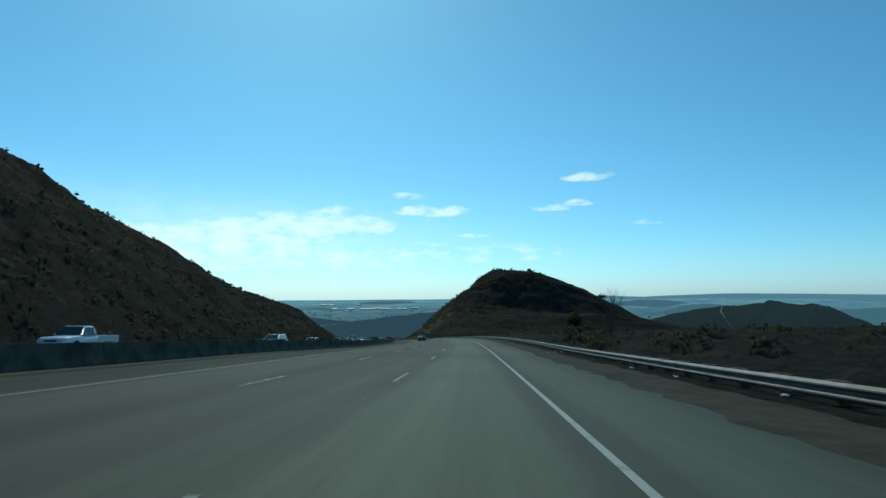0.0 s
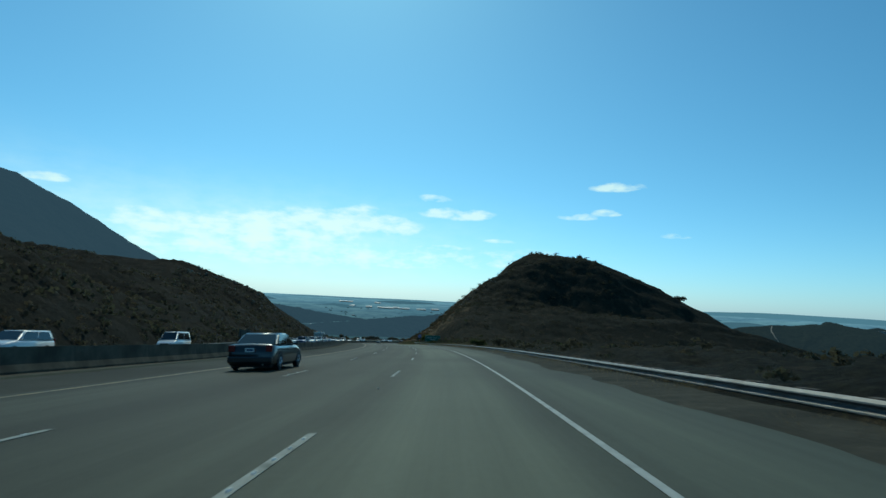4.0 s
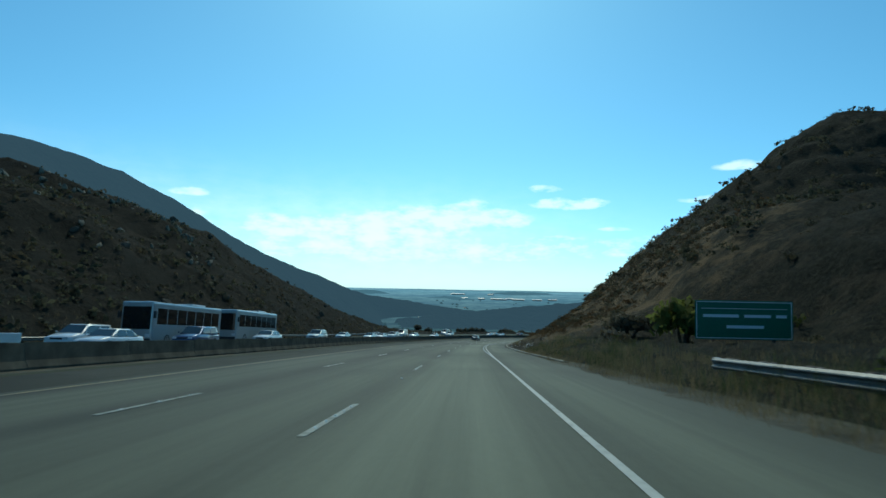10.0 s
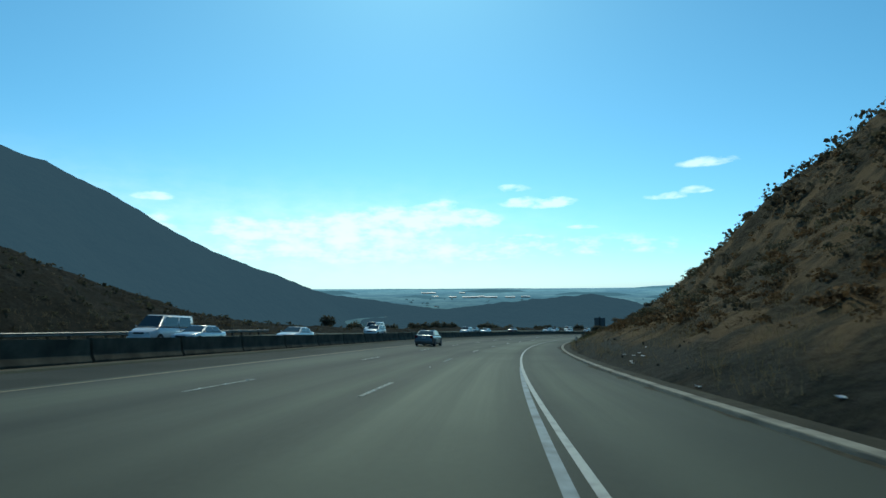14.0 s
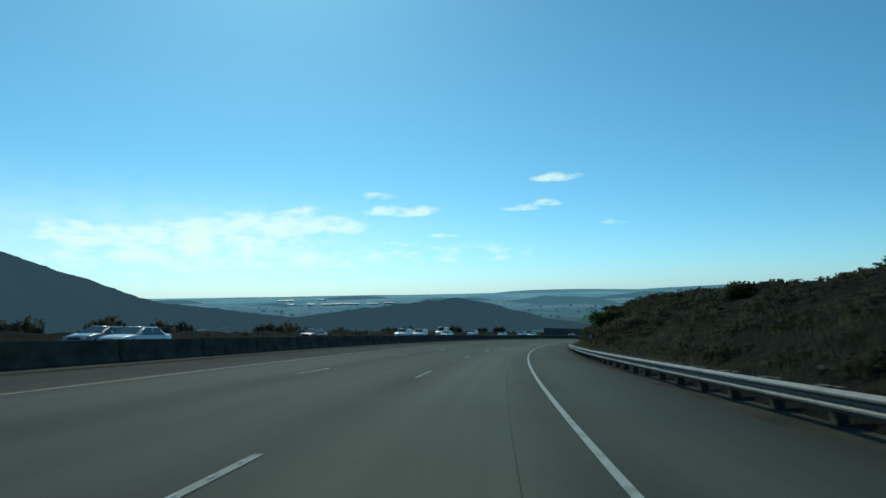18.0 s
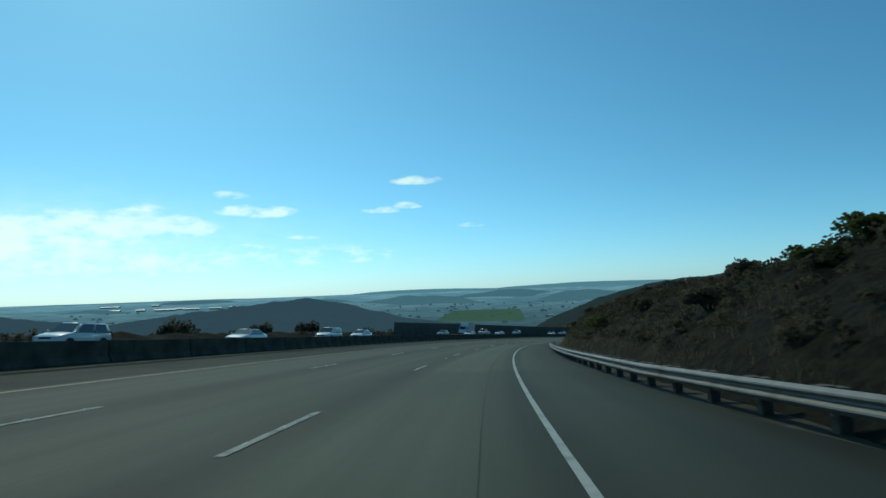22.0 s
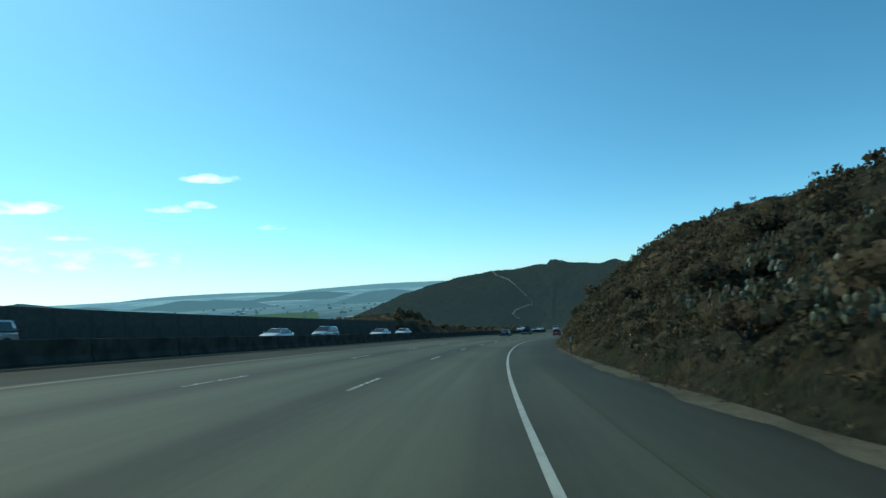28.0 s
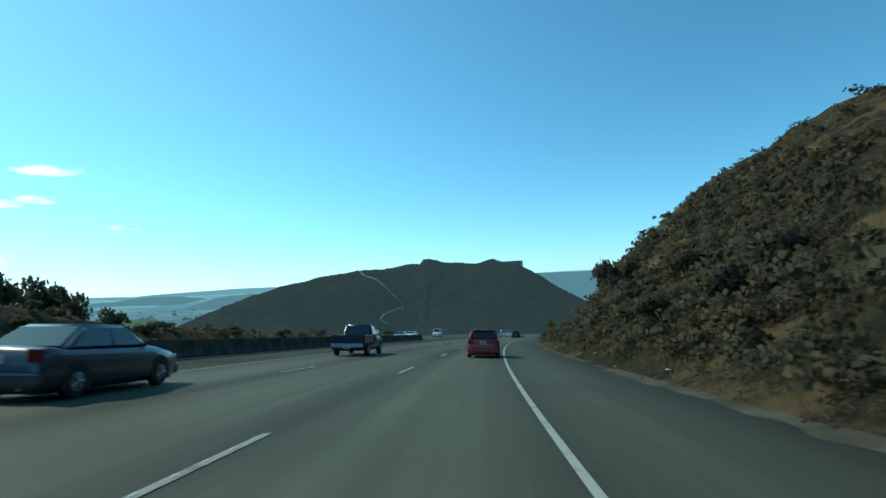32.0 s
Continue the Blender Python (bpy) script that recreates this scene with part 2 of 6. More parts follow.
def lane_concrete():
    """Worn concrete: streaks along the lanes, paler wheel tracks, a darker strip between them, fine grit."""
    m = material("worn_concrete_lanes", (0.050, 0.056, 0.038), (0.080, 0.089, 0.061), 1.0, 0.80, stain=(0.042, 0.048, 0.033), stain_scale=0.05, uv_stretch=(1.6, 0.02), bump=0.15, bump_scale=60, specular=0.27)
    n, l = m.node_tree.nodes, m.node_tree.links
    p = n["Principled BSDF"]
    uv, sep = n.new("ShaderNodeTexCoord"), n.new("ShaderNodeSeparateXYZ")
    l.new(uv.outputs["UV"], sep.inputs[0])

    def calc(op, a, b):
        k = n.new("ShaderNodeMath")
        k.operation = op
        for i, v in enumerate((a, b)):
            if isinstance(v, (int, float)):
                k.inputs[i].default_value = v
            else:
                l.new(v, k.inputs[i])
        return k.outputs[0]

    wave = calc("COSINE", calc("MULTIPLY", calc("ADD", sep.outputs[0], 0.17), 2 * math.pi / 1.825), 0)
    lane = calc("COSINE", calc("MULTIPLY", calc("ADD", sep.outputs[0], 2.0), 2 * math.pi / 3.65), 0)
    grit, broad = n.new("ShaderNodeTexNoise"), n.new("ShaderNodeTexNoise")
    grit.inputs["Scale"].default_value, grit.inputs["Detail"].default_value = 9.0, 5
    broad.inputs["Scale"].default_value, broad.inputs["Detail"].default_value = 0.12, 3
    l.new(uv.outputs["Object"], grit.inputs["Vector"])
    l.new(uv.outputs["Object"], broad.inputs["Vector"])
    amount = calc("ADD", calc("MULTIPLY", wave, -0.05), calc("MULTIPLY", lane, -0.135))
    amount = calc("MULTIPLY", amount, calc("MULTIPLY", broad.outputs["Fac"], 2.0))
    value = calc("ADD", calc("ADD", calc("MULTIPLY", amount, 2.2), 0.97), calc("MULTIPLY", grit.outputs["Fac"], 0.28))
    # the outer shoulder is darker, unpolished asphalt with a blurred, wandering edge
    edge = n.new("ShaderNodeMapRange")
    edge.interpolation_type = "SMOOTHSTEP"
    edge.inputs["From Min"].default_value, edge.inputs["From Max"].default_value = 2.0, 4.6
    edge.inputs["To Min"].default_value, edge.inputs["To Max"].default_value = 1.0, 0.52
    l.new(calc("ADD", sep.outputs[0], calc("MULTIPLY", broad.outputs["Fac"], 0.8)), edge.inputs["Value"])
    value = calc("MULTIPLY", value, edge.outputs[0])
    # inner lanes darker to the grade's foot, shoulder darker in bends, whole-width tone steps
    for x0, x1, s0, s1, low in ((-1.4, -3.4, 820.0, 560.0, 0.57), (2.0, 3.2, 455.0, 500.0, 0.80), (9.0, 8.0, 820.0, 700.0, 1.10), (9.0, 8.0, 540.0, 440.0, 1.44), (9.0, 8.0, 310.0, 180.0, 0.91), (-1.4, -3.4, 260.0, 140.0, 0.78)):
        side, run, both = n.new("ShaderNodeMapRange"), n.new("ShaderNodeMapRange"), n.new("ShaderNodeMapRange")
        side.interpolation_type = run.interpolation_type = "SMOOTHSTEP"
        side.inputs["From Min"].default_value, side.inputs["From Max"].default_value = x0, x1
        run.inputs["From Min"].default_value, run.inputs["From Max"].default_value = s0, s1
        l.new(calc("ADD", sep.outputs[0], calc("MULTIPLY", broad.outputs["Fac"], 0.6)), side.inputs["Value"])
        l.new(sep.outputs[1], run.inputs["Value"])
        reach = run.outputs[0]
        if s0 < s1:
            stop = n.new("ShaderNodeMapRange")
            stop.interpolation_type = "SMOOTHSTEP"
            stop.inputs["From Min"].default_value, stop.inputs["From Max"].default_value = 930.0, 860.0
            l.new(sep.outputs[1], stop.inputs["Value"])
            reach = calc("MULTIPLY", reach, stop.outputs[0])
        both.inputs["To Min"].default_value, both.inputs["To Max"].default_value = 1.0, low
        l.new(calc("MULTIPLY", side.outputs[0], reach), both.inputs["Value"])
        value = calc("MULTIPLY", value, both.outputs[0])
    hs = n.new("ShaderNodeHueSaturation")
    l.new(value, hs.inputs["Value"])
    l.new(p.inputs["Base Color"].links[0].from_socket, hs.inputs["Color"])
    l.new(hs.outputs[0], p.inputs["Base Color"])
    return m


LANES = lane_concrete()
SHOULDER = material("shoulder_asphalt", (0.0506, 0.0609, 0.0437), (0.0828, 0.0954, 0.069), 1.0, 0.85, stain=(0.0552, 0.0598, 0.0425), stain_scale=0.15, uv_stretch=(1.2, 0.05), bump=0.2, bump_scale=50, specular=0.12)
MEDIAN = material("dusty_median_shoulder", (0.0375, 0.0402, 0.0303), (0.0607, 0.0616, 0.0473), 1.0, 0.85, stain=(0.0303, 0.0321, 0.0241), stain_scale=0.12, uv_stretch=(1.0, 0.04), bump=0.2, bump_scale=50, specular=0.12)
WHITE_LINE = material("white_line_paint", (0.3024, 0.3192, 0.28), (0.4256, 0.4424, 0.392), 14, 0.6, stain=(0.1904, 0.1994, 0.1736), stain_scale=3.0, stain_at=0.60)
DASH_PAINT = material("worn_dash_paint", (0.23, 0.2472, 0.2127), (0.3795, 0.3967, 0.345), 11, 0.7, stain=(0.1265, 0.1403, 0.115), stain_scale=2.2, stain_at=0.57, specular=0.2)
# the field's emission is valley haze laid over its green
FIELD = material("haze_glow_farm_field", (0.022, 0.042, 0.018), (0.036, 0.062, 0.028), 0.02, 0.95, specular=0.0, emit=(0.09, 0.20, 0.19, 0.42))
OLD_LINE = material("worn_blue_white_paint", (0.15, 0.19, 0.20), (0.23, 0.28, 0.29), 9, 0.6, stain=(0.10, 0.115, 0.11), stain_scale=1.5)
YELLOW_LINE = material("yellow_line_paint", (0.17, 0.125, 0.036), (0.25, 0.18, 0.05), 12, 0.6, stain=(0.085, 0.075, 0.04), stain_scale=1.5)
CRACK = material("tar_seam", (0.046, 0.054, 0.038), (0.070, 0.080, 0.056), 20, 0.8, specular=0.1)
MEDIAN_DIRT = material("tan_median_gravel", (0.0748, 0.0693, 0.0506), (0.1188, 0.1078, 0.0803), 1.5, 0.95, stain=(0.0726, 0.0682, 0.0506), stain_scale=0.3, bump=0.4, specular=0.1)
CONCRETE = material("barrier_concrete", (0.0757, 0.0728, 0.0553), (0.1223, 0.115, 0.0874), 3.0, 0.95, stain=(0.0553, 0.0524, 0.0408), stain_scale=0.8, bump=0.3, specular=0.1)
KERB = material("pale_kerb_concrete", (0.2185, 0.207, 0.161), (0.3105, 0.2932, 0.23), 5.0, 0.9, stain=(0.138, 0.1265, 0.0978), stain_scale=0.9, bump=0.3)
def brush_ground(name, sets):
    """A slope grown over with low brush: leaf and dry tufts over hollows shaded in the colour, with patches of bare
    soil.
    Each set after the first takes over along the road, and below a distance from it, with a ragged edge:
    (hollow, leaf, dry, soil, dryness, soiliness, start, end, bench, reach)."""
    m = bpy.data.materials.new(name)
    m.use_nodes = True
    n, l = m.node_tree.nodes, m.node_tree.links
    p = n["Principled BSDF"]
    p.inputs["Roughness"].default_value, p.inputs["Specular IOR Level"].default_value = 0.95, 0.05
    co, run = n.new("ShaderNodeTexCoord"), n.new("ShaderNodeSeparateXYZ")
    l.new(co.outputs["UV"], run.inputs[0])

    def noise(scale, detail, rough=0.6):
        k = n.new("ShaderNodeTexNoise")
        k.inputs["Scale"].default_value, k.inputs["Detail"].default_value, k.inputs["Roughness"].default_value = scale, detail, rough
        l.new(co.outputs["Object"], k.inputs["Vector"])
        return k.outputs["Fac"]

    def ramp(fac, a, b):
        k = n.new("ShaderNodeMapRange")
        k.inputs["From Min"].default_value, k.inputs["From Max"].default_value = a, b
        l.new(fac, k.inputs["Value"])
        return k.outputs[0]

    def mix(fac, a, b):
        k = n.new("ShaderNodeMix")
        k.data_type = "RGBA"
        l.new(fac, k.inputs[0])
        for v, s in ((a, k.inputs[6]), (b, k.inputs[7])):
            if isinstance(v, tuple):
                s.default_value = (*v, 1)
            else:
                l.new(v, s)
        return k.outputs[2]

    def both(op, a, b):
        k = n.new("ShaderNodeMath")
        k.operation = op
        for v, s in ((a, k.inputs[0]), (b, k.inputs[1])):
            if isinstance(v, float):
                s.default_value = v
            else:
                l.new(v, s)
        return k.outputs[0]

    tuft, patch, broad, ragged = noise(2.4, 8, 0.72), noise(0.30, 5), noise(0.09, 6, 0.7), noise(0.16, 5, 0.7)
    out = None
    for hollow_shade, leaf, dry, soil, dryness, soiliness, start, end, bench, reach in sets:
        # low spots of the tuft bump take a darker colour, as painted shade
        colour = mix(ramp(tuft, 0.38, 0.62), hollow_shade, leaf)
        colour = mix(ramp(patch, 0.60 - dryness, 0.72 - dryness), colour, dry)
        colour = mix(ramp(broad, 0.70 - soiliness, 0.80 - soiliness), colour, soil)
        if out is None:
            out = colour
            continue
        stray = both("MULTIPLY", both("SUBTRACT", ragged, 0.5), 60.0)
        s, L = both("ADD", run.outputs[1], stray), both("ADD", run.outputs[0], stray)
        here = both("MULTIPLY", both("MULTIPLY", ramp(s, start - 6.0, start + 6.0), ramp(s, end + 6.0, end - 6.0)), ramp(L, reach + 3.0, reach - 3.0))
        if bench:
            here = both("MULTIPLY", here, ramp(both("ADD", run.outputs[0], both("MULTIPLY", stray, 0.05)), bench - 0.7, bench + 0.7))
        out = mix(here, out, colour)
    l.new(out, p.inputs["Base Color"])
    b = n.new("ShaderNodeBump")
    b.inputs["Strength"].default_value, b.inputs["Distance"].default_value = 0.8, 0.45
    l.new(tuft, b.inputs["Height"])
    l.new(b.outputs[0], p.inputs["Normal"])
    return m


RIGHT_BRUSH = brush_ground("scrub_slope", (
    # the first set is the darkest, with the spur's shade in its colour
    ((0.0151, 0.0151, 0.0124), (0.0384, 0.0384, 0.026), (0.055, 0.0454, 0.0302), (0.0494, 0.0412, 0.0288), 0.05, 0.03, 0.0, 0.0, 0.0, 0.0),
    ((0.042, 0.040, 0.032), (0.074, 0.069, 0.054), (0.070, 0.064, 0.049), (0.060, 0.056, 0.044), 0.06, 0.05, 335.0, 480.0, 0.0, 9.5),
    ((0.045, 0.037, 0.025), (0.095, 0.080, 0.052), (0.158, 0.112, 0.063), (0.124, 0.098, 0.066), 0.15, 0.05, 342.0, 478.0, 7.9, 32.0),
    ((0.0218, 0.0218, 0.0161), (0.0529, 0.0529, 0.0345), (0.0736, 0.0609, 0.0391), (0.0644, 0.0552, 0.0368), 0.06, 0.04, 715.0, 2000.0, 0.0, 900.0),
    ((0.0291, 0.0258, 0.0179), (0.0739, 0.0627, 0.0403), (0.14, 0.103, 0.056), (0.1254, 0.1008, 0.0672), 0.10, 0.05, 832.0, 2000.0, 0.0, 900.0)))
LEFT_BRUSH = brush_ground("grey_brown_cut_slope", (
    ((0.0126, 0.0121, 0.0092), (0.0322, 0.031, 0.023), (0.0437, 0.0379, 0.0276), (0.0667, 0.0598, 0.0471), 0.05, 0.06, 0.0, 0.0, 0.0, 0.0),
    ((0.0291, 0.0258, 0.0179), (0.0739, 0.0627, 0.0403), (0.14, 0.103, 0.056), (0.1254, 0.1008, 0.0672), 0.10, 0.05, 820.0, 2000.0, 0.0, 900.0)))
DARK_VERGE = material("dark_gravel_verge", (0.0414, 0.0391, 0.0287), (0.0874, 0.0794, 0.0563), 2.2, 0.95, stain=(0.0391, 0.0368, 0.0264), stain_scale=0.5, bump=0.8, bump_scale=9, specular=0.1)
VERGE = material("gravel_verge", (0.0667, 0.0644, 0.0483), (0.1242, 0.1173, 0.0874), 2.2, 0.95, stain=(0.0575, 0.0552, 0.0414), stain_scale=0.5, bump=0.8, bump_scale=9, specular=0.1)
SCRUB = material("chaparral_leaves", (0.0616, 0.0627, 0.0392), (0.1098, 0.1064, 0.0672), 2.0, 0.8, island=0.12, stain=(0.0896, 0.0739, 0.047), stain_scale=0.05, leaf=0.5, specular=0.1)
SAGE = material("dusty_sage_leaves", (0.0708, 0.0695, 0.0488), (0.122, 0.1159, 0.0805), 2.0, 0.85, island=0.12, stain=(0.1037, 0.083, 0.0537), stain_scale=0.08, leaf=0.4, specular=0.05)
TREE_LEAF = material("grey_green_tree_leaves", (0.085, 0.092, 0.060), (0.150, 0.155, 0.105), 2.0, 0.85, island=0.2, leaf=0.5, specular=0.05)
# darker copy of the chaparral leaves; puts the spur's shade into the colour
DARK_LEAF = material("dark_shaded_chaparral_leaves", (0.0529, 0.0562, 0.0363), (0.0926, 0.0943, 0.0611), 2.0, 0.8, island=0.12, stain=(0.0827, 0.0678, 0.0447), stain_scale=0.05, leaf=0.55, specular=0.1)
GREEN_SCRUB = material("green_shrub_leaves", (0.044, 0.0605, 0.0198), (0.0836, 0.1012, 0.0352), 2.0, 0.75, island=0.2, leaf=0.5, specular=0.1)
# brighter, yellower copy of the green leaves, with sunlight in the colour
LIME_SCRUB = material("sunlit_yellow_green_leaves", (0.0935, 0.1155, 0.0286), (0.165, 0.187, 0.0528), 2.0, 0.75, island=0.2, leaf=0.6, specular=0.1)
DRY_SCRUB = material("dry_brown_shrub_twigs", (0.092, 0.076, 0.050), (0.158, 0.130, 0.086), 3.0, 0.9, island=0.22, leaf=0.4, specular=0.05)
WEED = material("green_weed_stalks", (0.055, 0.070, 0.028), (0.11, 0.13, 0.055), 5.0, 0.9, island=0.3, leaf=0.45, specular=0.1)
RUST_GRASS = material("rusty_brown_grass", (0.0905, 0.0594, 0.0312), (0.1638, 0.1093, 0.0577), 3.0, 0.9, island=0.25, leaf=0.4, specular=0.1)
STRAW = material("dry_straw_grass", (0.18, 0.142, 0.076), (0.28, 0.225, 0.125), 5.0, 0.9, island=0.3, leaf=0.4, specular=0.1)
CACTUS = material("prickly_pear_pads", (0.075, 0.088, 0.050), (0.19, 0.20, 0.135), 4.0, 0.5, specular=0.4)
BARK = material("grey_bark", (0.08, 0.065, 0.05), (0.15, 0.125, 0.10), 12, 0.95, bump=0.5)
# blue emission on these two far scrubs stands in for air haze
FAR_SCRUB = material("haze_glow_ridge_scrub", (0.0045, 0.007, 0.007), (0.011, 0.0135, 0.013), 0.05, 0.95, stain=(0.010, 0.014, 0.013), stain_scale=0.006, specular=0.0, emit=(0.085, 0.175, 0.275, 0.44), bump=0.9, bump_scale=0.06, relief=9.0)
FAR_DARK = material("haze_glow_hill_scrub", (0.0055, 0.008, 0.0065), (0.023, 0.0245, 0.017), 0.11, 0.95, stain=(0.009, 0.012, 0.010), stain_scale=0.014, specular=0.0, emit=(0.085, 0.155, 0.21, 0.2), bump=0.6, bump_scale=0.12, relief=3.0)
TRAIL = material("pale_trail_dust", (0.20, 0.185, 0.15), (0.27, 0.25, 0.205), 0.3, 0.95)
STEEL = material("galvanised_steel", (0.13, 0.135, 0.13), (0.19, 0.195, 0.19), 5.0, 0.55, 0.35, stain=(0.11, 0.105, 0.095), stain_scale=1.5)
POST = material("weathered_post_wood", (0.07, 0.055, 0.04), (0.13, 0.105, 0.08), 8.0, 0.9, bump=0.4)
POST_STEEL = material("dull_post_steel", (0.06, 0.06, 0.056), (0.10, 0.10, 0.095), 8.0, 0.6, 0.5)
DARK_WALL = material("dark_slump_block_wall", (0.0858, 0.078, 0.0655), (0.1404, 0.1279, 0.1061), 1.5, 0.95, stain=(0.0702, 0.0671, 0.0577), stain_scale=0.3, bump=0.5)
SIGN_BLUE = material("blue_sign_face", (0.02, 0.075, 0.34), (0.028, 0.095, 0.40), 5.0, 0.4)
SIGN_GREEN = material("green_sign_face", (0.012, 0.115, 0.062), (0.016, 0.14, 0.075), 5.0, 0.4)
SIGN_YELLOW = material("orange_sign_face", (0.48, 0.17, 0.02), (0.56, 0.21, 0.03), 5.0, 0.45)
SIGN_WHITE = material("white_sign_print", (0.62, 0.64, 0.66), (0.74, 0.75, 0.76), 8.0, 0.5)
SIGN_BACK = material("grey_sign_back", (0.15, 0.155, 0.15), (0.22, 0.225, 0.215), 6.0, 0.6)
PALE_BACK = material("pale_sign_back", (0.14, 0.135, 0.11), (0.19, 0.18, 0.15), 4.0, 0.7)
BOX_YELLOW = material("orange_box_paint", (0.40, 0.13, 0.012), (0.50, 0.17, 0.02), 9.0, 0.45)
TYRE = material("tyre_rubber", (0.018, 0.018, 0.018), (0.03, 0.03, 0.03), 30, 0.85)
RIM = material("alloy_rim", (0.30, 0.30, 0.31), (0.42, 0.42, 0.43), 20, 0.35, 0.9)
TRIM = material("black_plastic_trim", (0.015, 0.015, 0.016), (0.028, 0.028, 0.03), 30, 0.6)
AUTO_GLASS = glass("dark_auto_glass", (0.012, 0.016, 0.018))
LAMP_RED = material("red_lamp_lens", (0.16, 0.008, 0.008), (0.22, 0.012, 0.011), 20, 0.2, coat=0.5)
LAMP_CLEAR = material("clear_lamp_lens", (0.62, 0.64, 0.66), (0.75, 0.76, 0.78), 20, 0.12, coat=0.6)
PLATE = material("pale_plate", (0.60, 0.60, 0.58), (0.70, 0.70, 0.68), 20, 0.5)
BAR_INK = material("dark_blue_ink", (0.03, 0.04, 0.12), (0.04, 0.05, 0.15), 20, 0.5)
ROOF_WHITE = material("white_warehouse_roof", (0.44, 0.46, 0.47), (0.54, 0.55, 0.56), 0.02, 0.5)
ROOF_TILE = material("pale_house_wall", (0.17, 0.18, 0.18), (0.26, 0.26, 0.25), 0.5, 0.8)
STUD = material("white_stud_ceramic", (0.78, 0.78, 0.72), (0.88, 0.88, 0.82), 9.0, 0.5, specular=0.3)
# ridge, low hill and valley trees glow blue as painted haze
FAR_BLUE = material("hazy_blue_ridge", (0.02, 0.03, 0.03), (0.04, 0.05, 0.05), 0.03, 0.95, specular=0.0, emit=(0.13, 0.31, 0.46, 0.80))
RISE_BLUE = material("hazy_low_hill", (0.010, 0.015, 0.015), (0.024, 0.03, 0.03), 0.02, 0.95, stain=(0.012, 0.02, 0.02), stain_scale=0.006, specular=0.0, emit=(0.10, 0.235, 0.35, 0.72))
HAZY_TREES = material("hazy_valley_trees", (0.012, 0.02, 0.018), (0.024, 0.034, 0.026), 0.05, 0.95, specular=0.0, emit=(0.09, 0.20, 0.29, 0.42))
LITTER = material("white_litter", (0.66, 0.65, 0.62), (0.80, 0.79, 0.76), 9.0, 0.6)
PALE_ROCK = material("pale_tan_rock", (0.17, 0.15, 0.115), (0.31, 0.275, 0.21), 1.4, 0.95, stain=(0.10, 0.088, 0.066), stain_scale=0.7, bump=0.5, bump_scale=5, specular=0.1)
STONE = material("brown_grey_stone", (0.055, 0.048, 0.037), (0.115, 0.10, 0.078), 3.0, 0.95, bump=0.5, bump_scale=8, specular=0.1)


def paint(name, colour, metal=0.0):
    d = tuple(c * 0.93 for c in colour)
    return material(name, d, colour, 40, 0.32, metal, coat=0.8)


PAINTS = {k: paint(k + "_car_paint", c, m) for k, c, m in (
    ("red", (0.36, 0.012, 0.022), 0.1), ("white", (0.74, 0.75, 0.75), 0), ("silver", (0.40, 0.42, 0.43), 0.6), ("grey", (0.16, 0.17, 0.18), 0.5),
    ("black", (0.014, 0.015, 0.017), 0.2), ("blue", (0.03, 0.06, 0.16), 0.4), ("navy", (0.018, 0.025, 0.045), 0.4), ("maroon", (0.12, 0.015, 0.02), 0.3), ("coach", (0.42, 0.44, 0.45), 0.2), ("steel", (0.062, 0.070, 0.086), 0.35))}


# ---- building helpers ----
def part(name, bm, mat, parent=None, label="", smooth=False):
    """Links a bmesh as one mesh object under a thing or a part."""
    me = bpy.data.meshes.new(name)
    bm.to_mesh(me)
    bm.free()
    return part_of(name, me, mat, parent, label, smooth)


def part_of(name, me, mat, parent=None, label="", smooth=False):
    if mat is not None and not me.materials:
        me.materials.append(mat)
    if smooth:
        me.polygons.foreach_set("use_smooth", [True] * len(me.polygons))
    ob = new(name, me)
    if parent is not None:
        ob.parent = parent
    if label:
        ob["label"] = label
    return ob


def thing(name, label, category, group="", kind="", at=None):
    ob = new(name)
    ob.empty_display_size = 0.3
    if at is not None:
        ob.matrix_world = at
    return tagged(ob, label, category, group, kind)


def box(bm, x0, x1, y0, y1, z0, z1, bevel=0.0, m=None):
    g = bmesh.ops.create_cube(bm, size=1)["verts"]
    for v in g:
        v.co = Vector(((x0 + x1) / 2 + v.co.x * (x1 - x0), (y0 + y1) / 2 + v.co.y * (y1 - y0), (z0 + z1) / 2 + v.co.z * (z1 - z0)))
        if m is not None:
            v.co = m @ v.co
    if bevel:
        es = {e for v in g for e in v.link_edges}
        bmesh.ops.bevel(bm, geom=list(es), offset=bevel, segments=2, affect="EDGES", profile=0.6)
    return bm


def boxed(*a, **k):
    return box(bmesh.new(), *a, **k)


def tube(bm, p, q, r0, r1, n=8):
    p, q = Vector(p), Vector(q)
    d = q - p
    m = Matrix.Translation((p + q) / 2) @ d.to_track_quat("Z", "Y").to_matrix().to_4x4()
    bmesh.ops.create_cone(bm, cap_ends=True, segments=n, radius1=r0, radius2=r1, depth=d.length, matrix=m)
    return bm


def grid_mesh(name, pts, uv=None, closed=False):
    """A mesh over an array of rows x columns x 3 points."""
    a, b = pts.shape[:2]
    idx = np.arange(a * b).reshape(a, b)
    q = np.stack([idx[:-1, :-1], idx[:-1, 1:], idx[1:, 1:], idx[1:, :-1]], -1).reshape(-1, 4)
    me = bpy.data.meshes.new(name)
    me.from_pydata(pts.reshape(-1, 3).tolist(), [], q.tolist())
    if uv is not None:
        layer = me.uv_layers.new(name="UVMap")
        layer.data.foreach_set("uv", uv.reshape(-1, 2)[q.reshape(-1)].astype(np.float32).ravel())
    return me


